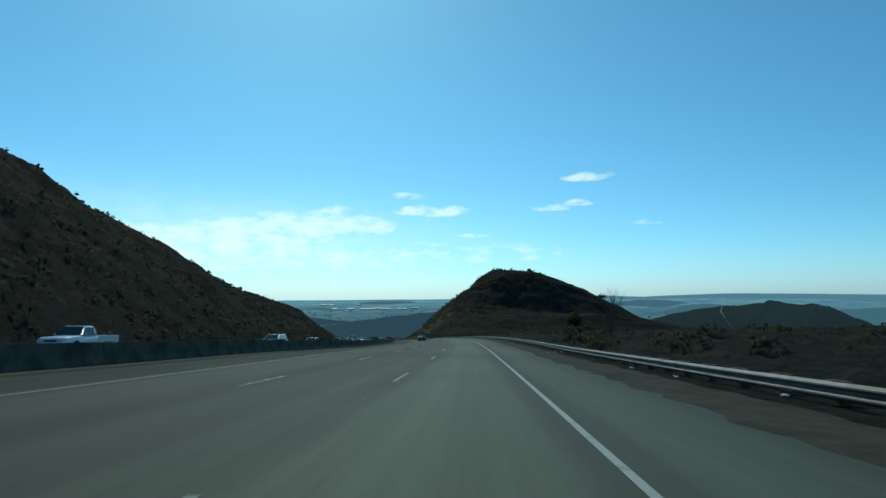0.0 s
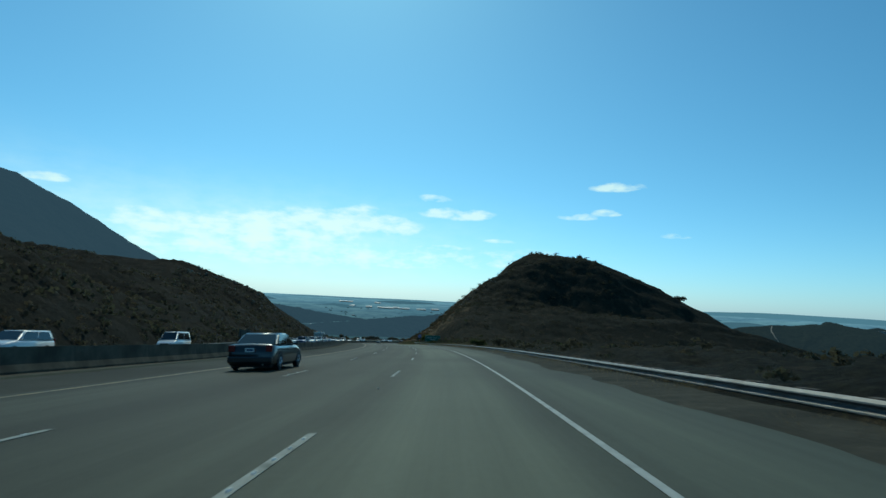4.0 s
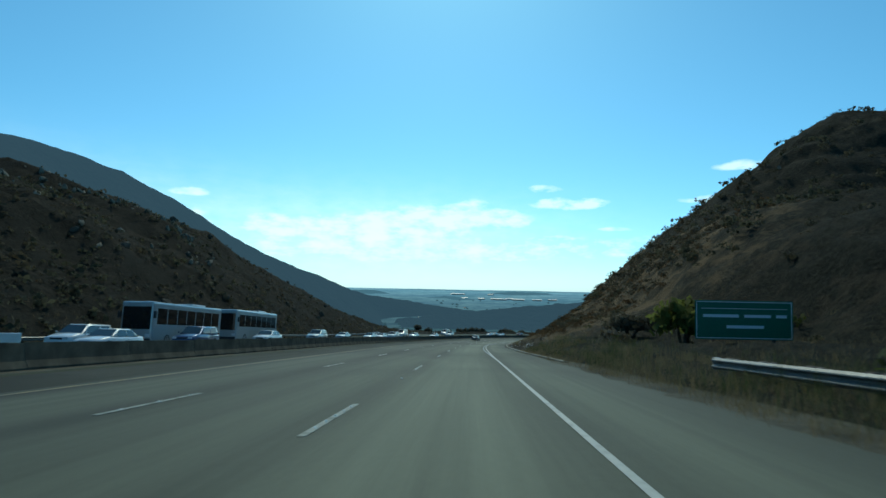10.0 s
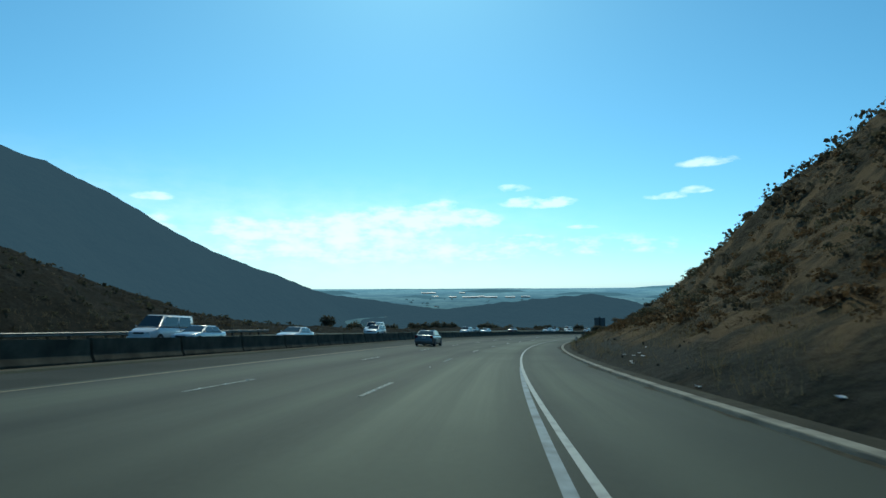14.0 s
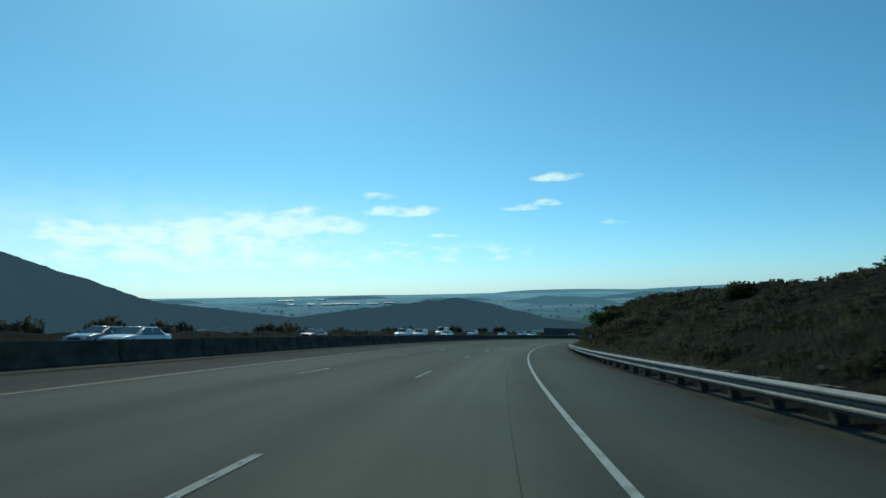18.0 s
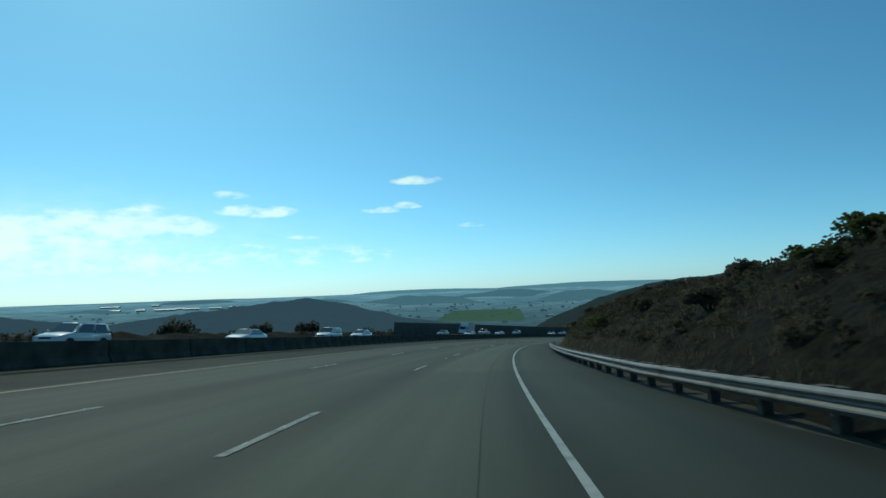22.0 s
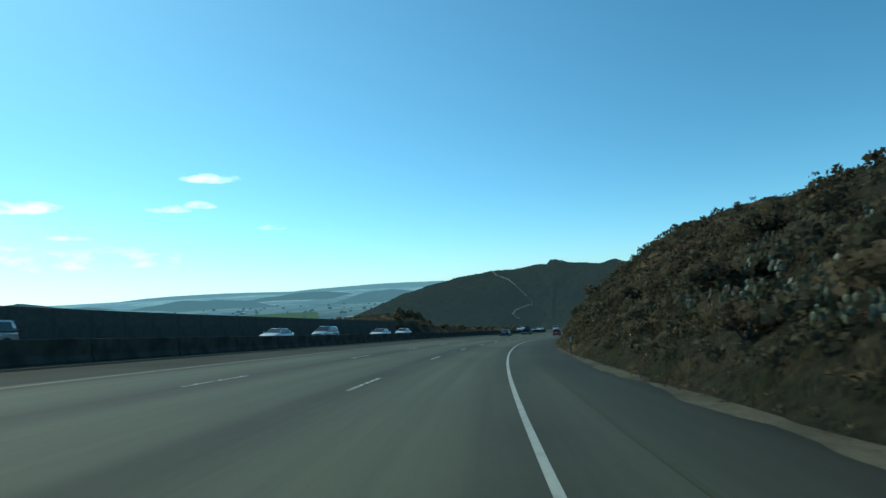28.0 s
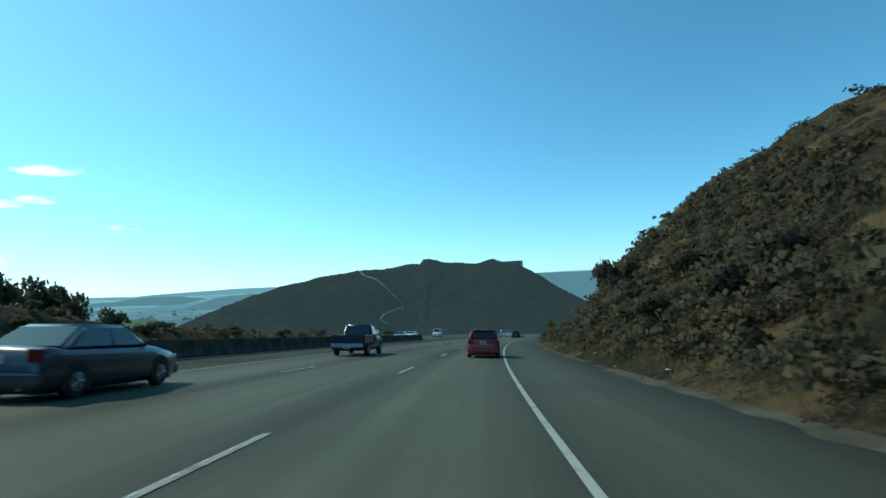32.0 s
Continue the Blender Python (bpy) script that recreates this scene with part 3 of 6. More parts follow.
def lattice(ix, iy, seed):
    v = np.sin(ix * 127.1 + iy * 311.7 + seed * 74.7) * 43758.5453
    return v - np.floor(v)


def soft_noise(x, y, seed=0):
    ix, iy = np.floor(x), np.floor(y)
    u, v = x - ix, y - iy
    u, v = u * u * (3 - 2 * u), v * v * (3 - 2 * v)
    a, b = lattice(ix, iy, seed), lattice(ix + 1, iy, seed)
    c, d = lattice(ix, iy + 1, seed), lattice(ix + 1, iy + 1, seed)
    return (a * (1 - u) + b * u) * (1 - v) + (c * (1 - u) + d * u) * v - 0.5


def fractal(x, y, size, seed=0, octaves=4):
    total, amp = 0, 1.0
    for k in range(octaves):
        total = total + amp * soft_noise(x / size, y / size, seed + k)
        size, amp = size / 2.1, amp * 0.52
    return total


# ---- the line of the road: distance, heading, grade, bank, in metres and degrees ----
ROAD = (
    (0, -3.26, -4.33, 0.30),
    (40, -2.50, -4.08, 0.15),
    (80, -1.21, -3.99, -1.78),
    (120, 1.22, -4.17, -2.78),
    (160, 3.93, -4.40, -2.95),
    (200, 7.31, -4.63, -3.03),
    (240, 9.75, -4.87, -2.37),
    (280, 10.73, -5.07, -1.23),
    (320, 10.52, -5.19, -0.68),
    (360, 9.42, -5.24, 0.14),
    (400, 6.31, -5.04, 0.17),
    (440, 1.46, -4.76, 0.66),
    (480, -3.22, -4.50, 1.19),
    (520, -8.35, -4.42, 0.85),
    (560, -12.92, -4.43, 1.29),
    (600, -17.43, -4.46, 1.63),
    (640, -21.89, -4.53, 1.83),
    (680, -26.30, -4.60, 2.05),
    (720, -31.09, -4.69, 2.34),
    (760, -35.85, -4.75, 2.45),
    (800, -40.42, -4.77, 2.90),
    (840, -44.66, -4.70, 2.54),
    (880, -49.31, -4.64, 2.41),
)
DASH_START = 4.11
STEP = 2.0
ALONG = np.arange(-80, 1301, STEP)


def stretch(column, decay):
    st, v0 = np.array([r[0] for r in ROAD]), np.array([r[column] for r in ROAD])
    v = np.interp(ALONG, st, v0)
    rate, past = (v0[-1] - v0[-3]) / 80.0, ALONG > st[-1]
    v[past] = v0[-1] + rate * decay * (1 - np.exp(-(ALONG[past] - st[-1]) / decay))
    k = np.hanning(15)
    return np.convolve(np.pad(v, 7, mode="edge"), k / k.sum(), "valid")


HEAD, GRADE, BANK = np.radians(stretch(1, 120.0)), np.radians(stretch(2, 1.0)), np.radians(stretch(3, 60.0))
_way = np.stack([-np.sin(HEAD) * np.cos(GRADE), np.cos(HEAD) * np.cos(GRADE), np.sin(GRADE)], 1)
LINE = np.concatenate([[[0, 0, 0]], np.cumsum((_way[1:] + _way[:-1]) / 2 * STEP, 0)])
LINE = LINE - LINE[int(80 / STEP)] - np.array([0, 0, 1.24])


def place(s, L, z=0.0):
    """World points from the distance along the road, the offset to the right and the height over the road."""
    s, L, z = np.broadcast_arrays(np.asarray(s, float), np.asarray(L, float), np.asarray(z, float))
    h, b = np.interp(s, ALONG, HEAD), np.interp(s, ALONG, BANK)
    x, y, c = (np.interp(s, ALONG, LINE[:, i]) for i in range(3))
    return np.stack([x + np.cos(h) * L, y + np.sin(h) * L, c + z - np.tan(b) * np.clip(L, -34, 12)], -1)


def seat(s, L, z=0.0, turn=0.0):
    """The pose of a thing that stands on the road there and faces along it."""
    p = place(s, L, z)
    h, g, b = (float(np.interp(s, ALONG, a)) for a in (HEAD, GRADE, BANK))
    return Matrix.Translation(Vector(p)) @ Matrix.Rotation(h, 4, "Z") @ Matrix.Rotation(g, 4, "X") @ Matrix.Rotation(b, 4, "Y") @ Matrix.Rotation(radians(turn), 4, "Z")


def stand(s, L, z=0.0, turn=0.0):
    """The pose of an upright thing there."""
    h = float(np.interp(s, ALONG, HEAD))
    return Matrix.Translation(Vector(place(s, L, z))) @ Matrix.Rotation(h + radians(turn), 4, "Z")


def strip(name, s0, s1, profile, mat, step=4.0, parent=None, drift=None):
    """A ribbon along the road over a cross-section of (offset, height)."""
    s = np.arange(s0, s1 + 0.01, step)
    L, z = np.array([p[0] for p in profile], float), np.array([p[1] for p in profile], float)
    off = np.zeros_like(s) if drift is None else drift(s)
    pts = place(s[:, None], L[None] + off[:, None], z[None])
    run = np.concatenate([[0], np.cumsum(np.hypot(np.diff(L), np.diff(z)))])
    uv = np.stack(np.broadcast_arrays(run[None] + L[0], s[:, None]), -1)
    me = grid_mesh(name, pts, uv)
    return part_of(name, me, mat, parent)


# ---- heights of the land on both sides ----
R_S = (-80, 200, 280, 310, 340, 370, 400, 430, 460, 490, 520, 550, 580, 605, 630, 660, 690, 720, 750, 780, 810, 840, 870, 895, 920, 950, 990, 1060)
R_CREST = (1, 2, 5.0, 5.5, 9, 17.5, 43, 38.5, 19, 12, 7.6, 6.2, 5.3, 6.9, 11, 7.8, 5.8, 5, 9.6, 15.2, 12.2, 11.5, 13.7, 23.5, 18.5, 20.5, 26, 6)
R_SLOPE = (0.2, 0.3, 0.7, 0.75, 0.87, 1.0, 1.2, 1.2, 1.3, 0.69, 0.28, 0.33, 0.47, 1.05, 0.64, 0.43, 0.72, 1.2, 1.24, 0.89, 0.59, 0.79, 1.27, 0.9, 0.5, 0.95, 1.2, 0.5)
R_TOE = (5, 6, 12, 15, 15, 14, 19, 15.5, 11.8, 10.2, 2.8, 2.0, 1.6, 1.6, 1.8, 1.7, 1.5, 1.3, 1.3, 1.4, 1.5, 1.6, 2.2, 3, 3, 2.8, 7, 8)
L_S = (-80, 20, 60, 100, 140, 180, 220, 260, 300, 330, 360, 390, 420, 450, 480, 520, 1060)
L_CREST = (45, 52.5, 55, 61, 60, 60.5, 38, 26.6, 21, 21.3, 24.5, 37, 27.5, 17, 10, 1, 1)
L_SLOPE = (0.7, 0.74, 0.77, 0.83, 0.69, 0.68, 0.5, 0.5, 0.52, 0.62, 0.73, 1.04, 0.7, 0.51, 0.13, 0.2, 0.2)


SPUR_L = (8, 27, 45, 63, 75, 102, 127, 142, 154, 180, 240)
SPUR_TOP = (0, 13, 26, 45, 50.5, 50, 43, 36.5, 29, 17, 0)


def spur(s, L):
    """The high spur that the freeway cuts through: a crest square to the road, steep on the near side."""
    top = np.interp(L, SPUR_L, SPUR_TOP)
    v = (s - 424.0) / np.where(s < 424, 92.0, 80.0)
    return top * (0.5 + 0.5 * np.cos(np.pi * np.clip(np.abs(v), 0, 1))) ** 0.95


def right_height(s, L):
    c, k, t = np.interp(s, R_S, R_CREST), np.interp(s, R_S, R_SLOPE), np.interp(s, R_S, R_TOE)
    u = np.maximum(L - 4.5 - t, 0)
    h = np.interp(s, (290, 350), (0.10, 0.38)) * np.minimum(np.maximum(L - 5.5, 0), t) + c * np.tanh(k * u / c) * (1 - 0.25 * np.clip((u - 85) / 100, 0, 1))
    fall = np.interp(s, (-80, 120, 280, 330), (0.20, 0.20, 0.10, 0.0))
    low = np.interp(s, (-80, 250, 330), (0.0, 0.0, 1.0))
    h = h * low - fall * np.clip(L - 7, 0, 260)
    h = h - 0.55 * np.clip(L - 130, 0, 400) * np.interp(s, (330, 420), (0.3, 1.0))
    pad = np.clip(1.4 - np.abs(s - 317) / 16, 0, 1) * np.clip(1.5 - np.abs(L - 14) / 8, 0, 1)
    h = h * (1 - pad) + np.minimum(h, 0.7) * pad
    grow = np.clip((L - 7.0) / 14, 0, 1) * (1 - pad)
    rough = fractal(s + 13, L, 26.0, 3, 5) * np.interp(s, (-80, 330, 400, 480, 560, 1060), (1.5, 2.5, 7.0, 5.0, 2.2, 3.0)) * np.clip(u / 25, 0, 1)
    face = np.interp(s, (320, 350, 405, 440), (0.0, 1.0, 1.0, 0.0)) * np.clip((u - 8) / 22, 0, 1)
    h = h - np.interp(s, (340, 385, 440, 480), (0.0, 1.0, 1.0, 0.0)) * 0.16 * np.clip(u - 35, 0, 90)
    h = np.maximum(h, spur(s, L))
    rough = rough * (1 - 0.6 * np.clip(spur(s, L) / 30, 0, 1))
    rough = rough + 0.55 * face * 3.8 * fractal(s * 1.3, L * 0.8, 9.0, 17, 4)
    return h + rough + grow * fractal(s, L, 5.0, 9, 3) * 0.7 - 0.09 + 0.12 * np.clip((L - 5.0) / 1.2, 0, 1)


def left_height(s, L):
    d = -L - 36.0
    c, k = np.interp(s, L_S, L_CREST), np.interp(s, L_S, L_SLOPE)
    u = np.maximum(d - 1.0, 0)
    h = 0.3 * np.clip(d - 0.5, 0, 1) + c * np.tanh(k * u / c) * (1 - 0.25 * np.clip((u - 60) / 100, 0, 1))
    fall = np.interp(s, (470, 540, 1060), (0.0, 0.35, 0.30))
    h = h - fall * np.clip(d - 3, 0, 300)
    bank = np.interp(s, (890, 925, 945, 962, 1010), (0.0, 2.6, 2.9, 1.3, 0.0))
    h = h + bank * np.clip((d - 0.8) / 3.0, 0, 1) + 0.12 * bank * np.clip(d - 3, 0, 14)
    grow = np.clip(d / 12, 0, 1)
    rough = fractal(s, L + 40, 24.0, 21, 5) * np.interp(s, (-80, 400, 480), (6.0, 5.0, 1.5)) * np.clip(u / 25, 0, 1)
    return h + rough + grow * fractal(s, L, 4.0, 33, 3) * 0.8


def mounds(s, L):
    """Low brush as small humps, 1 to 2 m across."""
    a = 1 - np.abs(soft_noise(s / 1.7, L / 1.5, 5)) * 4
    b = 1 - np.abs(soft_noise(s / 0.9, L / 0.8, 8)) * 4
    return np.maximum(a, 0) * 0.42 + np.maximum(b, 0) * 0.16


def right_top(s, L):
    return right_height(s, L) + mounds(s, L) * np.clip((np.abs(L) - 7.0) / 2.5, 0, 1)


def left_top(s, L):
    return left_height(s, L) + mounds(s, L) * np.clip((np.abs(L) - 37.0) / 2.5, 0, 1)


def land(name, s0, s1, offsets, height, mat, label, step=1.25, bare=0.0):
    s = np.arange(s0, s1 + 0.01, step)
    S, O = np.meshgrid(s, offsets, indexing="ij")
    me = grid_mesh(name, place(S, O, height(S, O) + mounds(S, O) * np.clip((np.abs(O) - bare) / 2.5, 0, 1)), np.stack([O, S], -1))
    return tagged(part_of(name, me, mat, None, "", True), label, "ground", kind="structure")


_r = np.concatenate([np.arange(5.0, 34, 0.6), np.arange(34, 80, 1.0), np.arange(80, 150, 2.0), np.arange(150, 331, 15.0)])
_l = -np.concatenate([np.arange(35.4, 110, 1.0), np.arange(110, 250, 8.0)])
for _name, _s0, _s1, _w in (("ground_right_a", -80, 352.5, "dark scrub land below the freeway, its shade partly coloured in"), ("ground_right_b", 352.5, 485, "steep brown grass and scrub slope above the freeway"), ("ground_right_c", 485, 715, "dark hillside grown over with scrub above the freeway"), ("ground_right_d", 715, 830, "brown and olive brush slope above the freeway"), ("ground_right_end", 830, 1060, "ochre cut slope with dry brush above the freeway")):
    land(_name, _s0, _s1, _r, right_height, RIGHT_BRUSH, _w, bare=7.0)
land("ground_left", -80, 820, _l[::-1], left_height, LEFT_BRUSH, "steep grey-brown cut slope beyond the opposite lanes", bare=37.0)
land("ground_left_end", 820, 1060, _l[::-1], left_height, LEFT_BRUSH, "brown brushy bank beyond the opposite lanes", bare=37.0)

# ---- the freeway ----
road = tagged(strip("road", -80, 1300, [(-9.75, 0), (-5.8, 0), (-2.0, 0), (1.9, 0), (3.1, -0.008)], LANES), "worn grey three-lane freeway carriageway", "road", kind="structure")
tagged(strip("pavement_shoulder_right", -80, 1300, [(3.1, -0.008), (4.0, -0.018), (5.0, -0.03), (5.7, -0.035), (6.2, -0.35)], LANES), "dark asphalt shoulder beside the outer lane", "shoulder", kind="structure")
tagged(strip("pavement_shoulder_left", -80, 1300, [(-15.4, -0.02), (-12, 0), (-9.75, 0)], MEDIAN), "dusty paved median shoulder along the barrier", "shoulder", kind="structure")
tagged(strip("road_opposite", -80, 1300, [(-36.2, -0.35), (-35.2, 0.0), (-33.5, 0.04), (-25, 0.04), (-15.4, 0.0)], SHOULDER), "asphalt carriageway of the opposite direction", "road", kind="structure")
def verge_edge(s):
    return 0.5 * soft_noise(s / 1.1, s * 0.0, 3) + 0.6 * soft_noise(s / 6.0, s * 0.0, 4) - np.interp(s, (120, 170, 300, 320, 490, 520, 760, 790), (0.5, 0.1, 0.1, 0.0, 0.0, -0.4, -0.4, -0.55))


for _name, _s0, _s1, _m, _w in (("verge_start", -80, 235, DARK_VERGE, "dark brown gravel verge below the guard rail"), ("verge_middle", 235, 345, VERGE, "grey gravel verge with dry grass below the guard rail"), ("verge", 345, 704, DARK_VERGE, "dark gravel verge at the pavement's edge"), ("verge_end", 704, 1060, VERGE, "pale gravel and dust verge at the pavement's edge")):
    tagged(strip(_name, _s0, _s1, [(4.55, -0.03), (4.8, -0.008), (5.2, 0.014), (6.2, 0.02), (7.5, -0.1)], _m, 0.7, None, verge_edge), _w, "verge", kind="structure")


def ribbon(name, s0, s1, L, w, mat, label, drift=None, z=0.006):
    ob = strip(name, s0, s1, [(L - w / 2, z), (L + w / 2, z)], mat, 3.0, road, drift)
    ob["label"] = label
    return ob


ribbon("edge_line", -80, 1300, 1.65, 0.105, WHITE_LINE, "solid white edge line, a little worn")
ribbon("median_line", -80, 1300, -9.35, 0.13, YELLOW_LINE, "faded yellow median line")
ribbon("old_edge_line", 318, 425, 1.33, 0.13, OLD_LINE, "scuffed bluish remains of an old edge line", lambda s: 0.33 * np.clip((345 - s) / 27, 0, 1) + 0.33 * np.clip((s - 398) / 27, 0, 1), 0.004)
ribbon("median_strip", -80, 1300, -14.15, 1.3, MEDIAN_DIRT, "tan gravel strip at the barrier's foot", lambda s: 0.12 * soft_noise(s / 9.0, s * 0.0, 12), 0.004)
tagged(strip("pavement_dike", -80, 1060, [(-13.62, -0.02), (-13.56, 0.055), (-13.42, 0.055), (-13.34, -0.02)], CRACK, 4.0), "low dark asphalt dike along the median", "kerb", kind="structure")
ribbon("tar_seam", 690, 905, 2.95, 0.09, CRACK, "dark patched seam along the shoulder", lambda s: 0.25 * soft_noise(s / 14.0, s * 0.0, 19), 0.003)
ribbon("tar_seam", 470, 760, 0.72, 0.016, CRACK, "thin dark joint along the lane", lambda s: 0.04 * np.sin(s * 0.05), 0.003)

_dash = bmesh.new()
box(_dash, -0.057, 0.057, -1.75, 1.75, 0.0, 0.006)
_dash_me = bpy.data.meshes.new("dash")
_dash.to_mesh(_dash_me)
_dash.free()
_dot = bmesh.new()
bmesh.ops.create_cone(_dot, cap_ends=True, segments=8, radius1=0.028, radius2=0.02, depth=0.02)
_dot_me = bpy.data.meshes.new("road_stud")
_dot.to_mesh(_dot_me)
_dot.free()
for _L, _late in ((-1.93, 0.0), (-5.75, 1.0)):
    for _k in range(-5, 80):
        s = DASH_START + 14.63 * _k
        s += float(np.interp(s, (270, 345, 400, 450, 510, 580, 640, 700), (0.0, -0.9, -1.0, 0.0, 0.6, 0.7, 0.4, 0.0)))
        s += _late * float(np.interp(s, (0, 100, 180, 260, 308, 345, 540, 700), (-2.0, 0.0, 0.6, 1.6, 1.6, 0.1, 0.3, 0.2)))
        ob = part_of("dash", _dash_me, DASH_PAINT, road)
        _at = _L + _late * float(np.interp(s, (260, 340), (0.25, -0.05)))
        ob.matrix_world = seat(s - 1.4, _at, 0.003)
        if -2 < s < 950:
            for d in (0.1, 0.7, 1.3, 1.9, 2.5) + ((7.5,) if _k % 4 == 1 else ()) if _L > -3 else (0.1, 1.3, 2.5):
                ob = part_of("road_stud", _dot_me, STUD, road)
                ob.matrix_world = seat(s - d, _at + (0.0 if d < 3 else 0.05), 0.016)

# concrete barrier in cast panels
barrier = thing("median_barrier", "long grey concrete median barrier with cast joints", "barrier", kind="structure")
_bp = bmesh.new()
_prof = [(-0.30, -0.06), (-0.30, 0.08), (-0.17, 0.32), (-0.08, 0.92), (0.08, 0.92), (0.17, 0.32), (0.30, 0.08), (0.30, -0.06)]
_rings = []
for y in (-3.0, 3.0):
    _rings.append([_bp.verts.new((x, y, z)) for x, z in _prof])
for i in range(len(_prof) - 1):
    _bp.faces.new((_rings[0][i], _rings[0][i + 1], _rings[1][i + 1], _rings[1][i]))
_bp.faces.new(_rings[0]), _bp.faces.new(_rings[1][::-1])
bmesh.ops.recalc_face_normals(_bp, faces=_bp.faces)
_bp_me = bpy.data.meshes.new("panel")
_bp.to_mesh(_bp_me)
_bp.free()
for _k in range(180):
    ob = part_of("panel", _bp_me, CONCRETE, barrier)
    ob.matrix_world = seat(-70 + 6.0 * _k, -15.1, 0.0) @ Matrix.Diagonal((1.008, 1.01, 1.004, 1) if _k % 2 else (1, 1, 1, 1))


def guard_rail(s0, s1, line, label, turn=1):
    rail = thing("guard_rail", label, "guard rail", "guard rails")
    s = np.arange(s0, s1 + 0.01, 1.0)
    off = np.interp(s, [p[0] for p in line], [p[1] for p in line])
    rise = np.interp(s, [p[0] for p in line], [p[2] for p in line])
    prof = [(0.02, 0.725), (-0.055, 0.672), (-0.060, 0.645), (0.025, 0.592), (0.025, 0.558), (-0.055, 0.502), (-0.060, 0.475), (0.0, 0.41), (0.012, 0.41), (0.05, 0.545), (0.05, 0.60), (0.035, 0.725), (0.02, 0.725)]
    # beams of four bays each, lapped at the joints
    for a in np.arange(s0, s1, 7.62):
        q = np.linspace(a, min(a + 7.74, s1), 9)
        o, up = np.interp(q, s, off), np.interp(q, s, rise)
        lap = np.linspace(0.004, 0.0, 9) * turn
        pts = place(q[:, None], o[:, None] + lap[:, None] + turn * np.array([p[0] for p in prof])[None], np.array([p[1] for p in prof])[None] + up[:, None])
        part_of("beam", grid_mesh("beam", pts), STEEL, rail)
    post, block = bpy.data.meshes.new("post"), bpy.data.meshes.new("block")
    b = boxed(-0.09, 0.09, -0.1, 0.1, -0.45, 0.72, 0.012)
    b.to_mesh(post), b.free()
    b = boxed(-0.1, 0.1, -0.09, 0.09, 0.40, 0.74, 0.01)
    b.to_mesh(block), b.free()
    for q in np.arange(s0 + 0.3, s1, 1.905):
        o, up = float(np.interp(q, s, off)), float(np.interp(q, s, rise))
        ob = part_of("post", post, POST, rail)
        ob.matrix_world = stand(q, o + turn * 0.33, up)
        ob = part_of("block", block, POST, rail)
        ob.matrix_world = stand(q, o + turn * 0.145, up)
    for q in (s0, s1):
        b = bmesh.new()
        tube(b, (0, -0.02, 0.40), (0, -0.02, 0.73), 0.12, 0.12, 10)
        ob = part("end_shoe", b, STEEL, rail, "rounded steel end piece")
        ob.matrix_world = stand(q, float(np.interp(q, s, off)) + turn * 0.1, float(np.interp(q, s, rise)))
    return rail


guard_rail(-60, 303, ((-60, 6.4, -0.27), (15, 6.5, -0.26), (60, 6.8, -0.28), (92, 6.6, -0.35), (150, 6.3, -0.46), (205, 6.2, -0.48), (235, 6.2, -0.48), (262, 6.7, -0.4), (282, 6.9, -0.18), (303, 7.1, 0)), "long galvanised guard rail on wooden posts beside the drop")
guard_rail(497, 582, ((497, 6.6, 0.05), (508, 5.6, -0.05), (517, 5.2, -0.15), (545, 5.1, -0.16), (582, 5.2, -0.18)), "galvanised guard rail on wooden posts below a scrub slope")
guard_rail(621, 703, ((621, 6.6, 0.0), (630, 5.3, -0.1), (640, 4.7, -0.15), (657, 4.5, -0.16), (703, 4.55, -0.16)), "galvanised guard rail on wooden posts in the bend")
guard_rail(205, 470, ((205, -34.3, 0), (470, -34.3, 0)), "galvanised guard rail beyond the opposite lanes", turn=-1)

# pale kerb along the cut
kerb = thing("kerb", "pale concrete dike along the shoulder's edge", "kerb", kind="structure")
_kb = boxed(-0.13, 0.13, -1.49, 1.49, -0.06, 0.07, 0.025)
_kb_me = bpy.data.meshes.new("kerb_stone")
_kb.to_mesh(_kb_me), _kb.free()
for _k in range(66):
    s = 318 + 3.0 * _k
    ob = part_of("kerb_stone", _kb_me, KERB, kerb)
    ob.matrix_world = seat(s, 4.85 + 0.25 * max(0, (340 - s) / 22))

# ---- far land ----
HUB = (60.0, 600.0)


def plain_height(x, y):
    d = np.hypot(x - HUB[0], y - HUB[1])
    base = np.interp(d, (0, 900, 1500, 2600, 4300), (-155, -145, -130, -102, -60))
    back = np.clip((300 - y) / 700, 0, 1)
    far = np.clip((d - 2900) / 900, 0, 1) * np.clip((x - 200) / 1500, 0, 1) * 20
    return base + far + back * 40 + fractal(x, y, 900.0, 51, 4) * np.interp(d, (900, 2500, 4300), (12, 12, 9))


_rad = np.concatenate([np.linspace(60, 1500, 30), np.linspace(1600, 4300, 60)])
_ang = np.radians(np.arange(0, 360.1, 1.5))
_RR, _AA = np.meshgrid(_rad, _ang, indexing="ij")
_X, _Y = HUB[0] + _RR * np.sin(_AA), HUB[1] + _RR * np.cos(_AA)


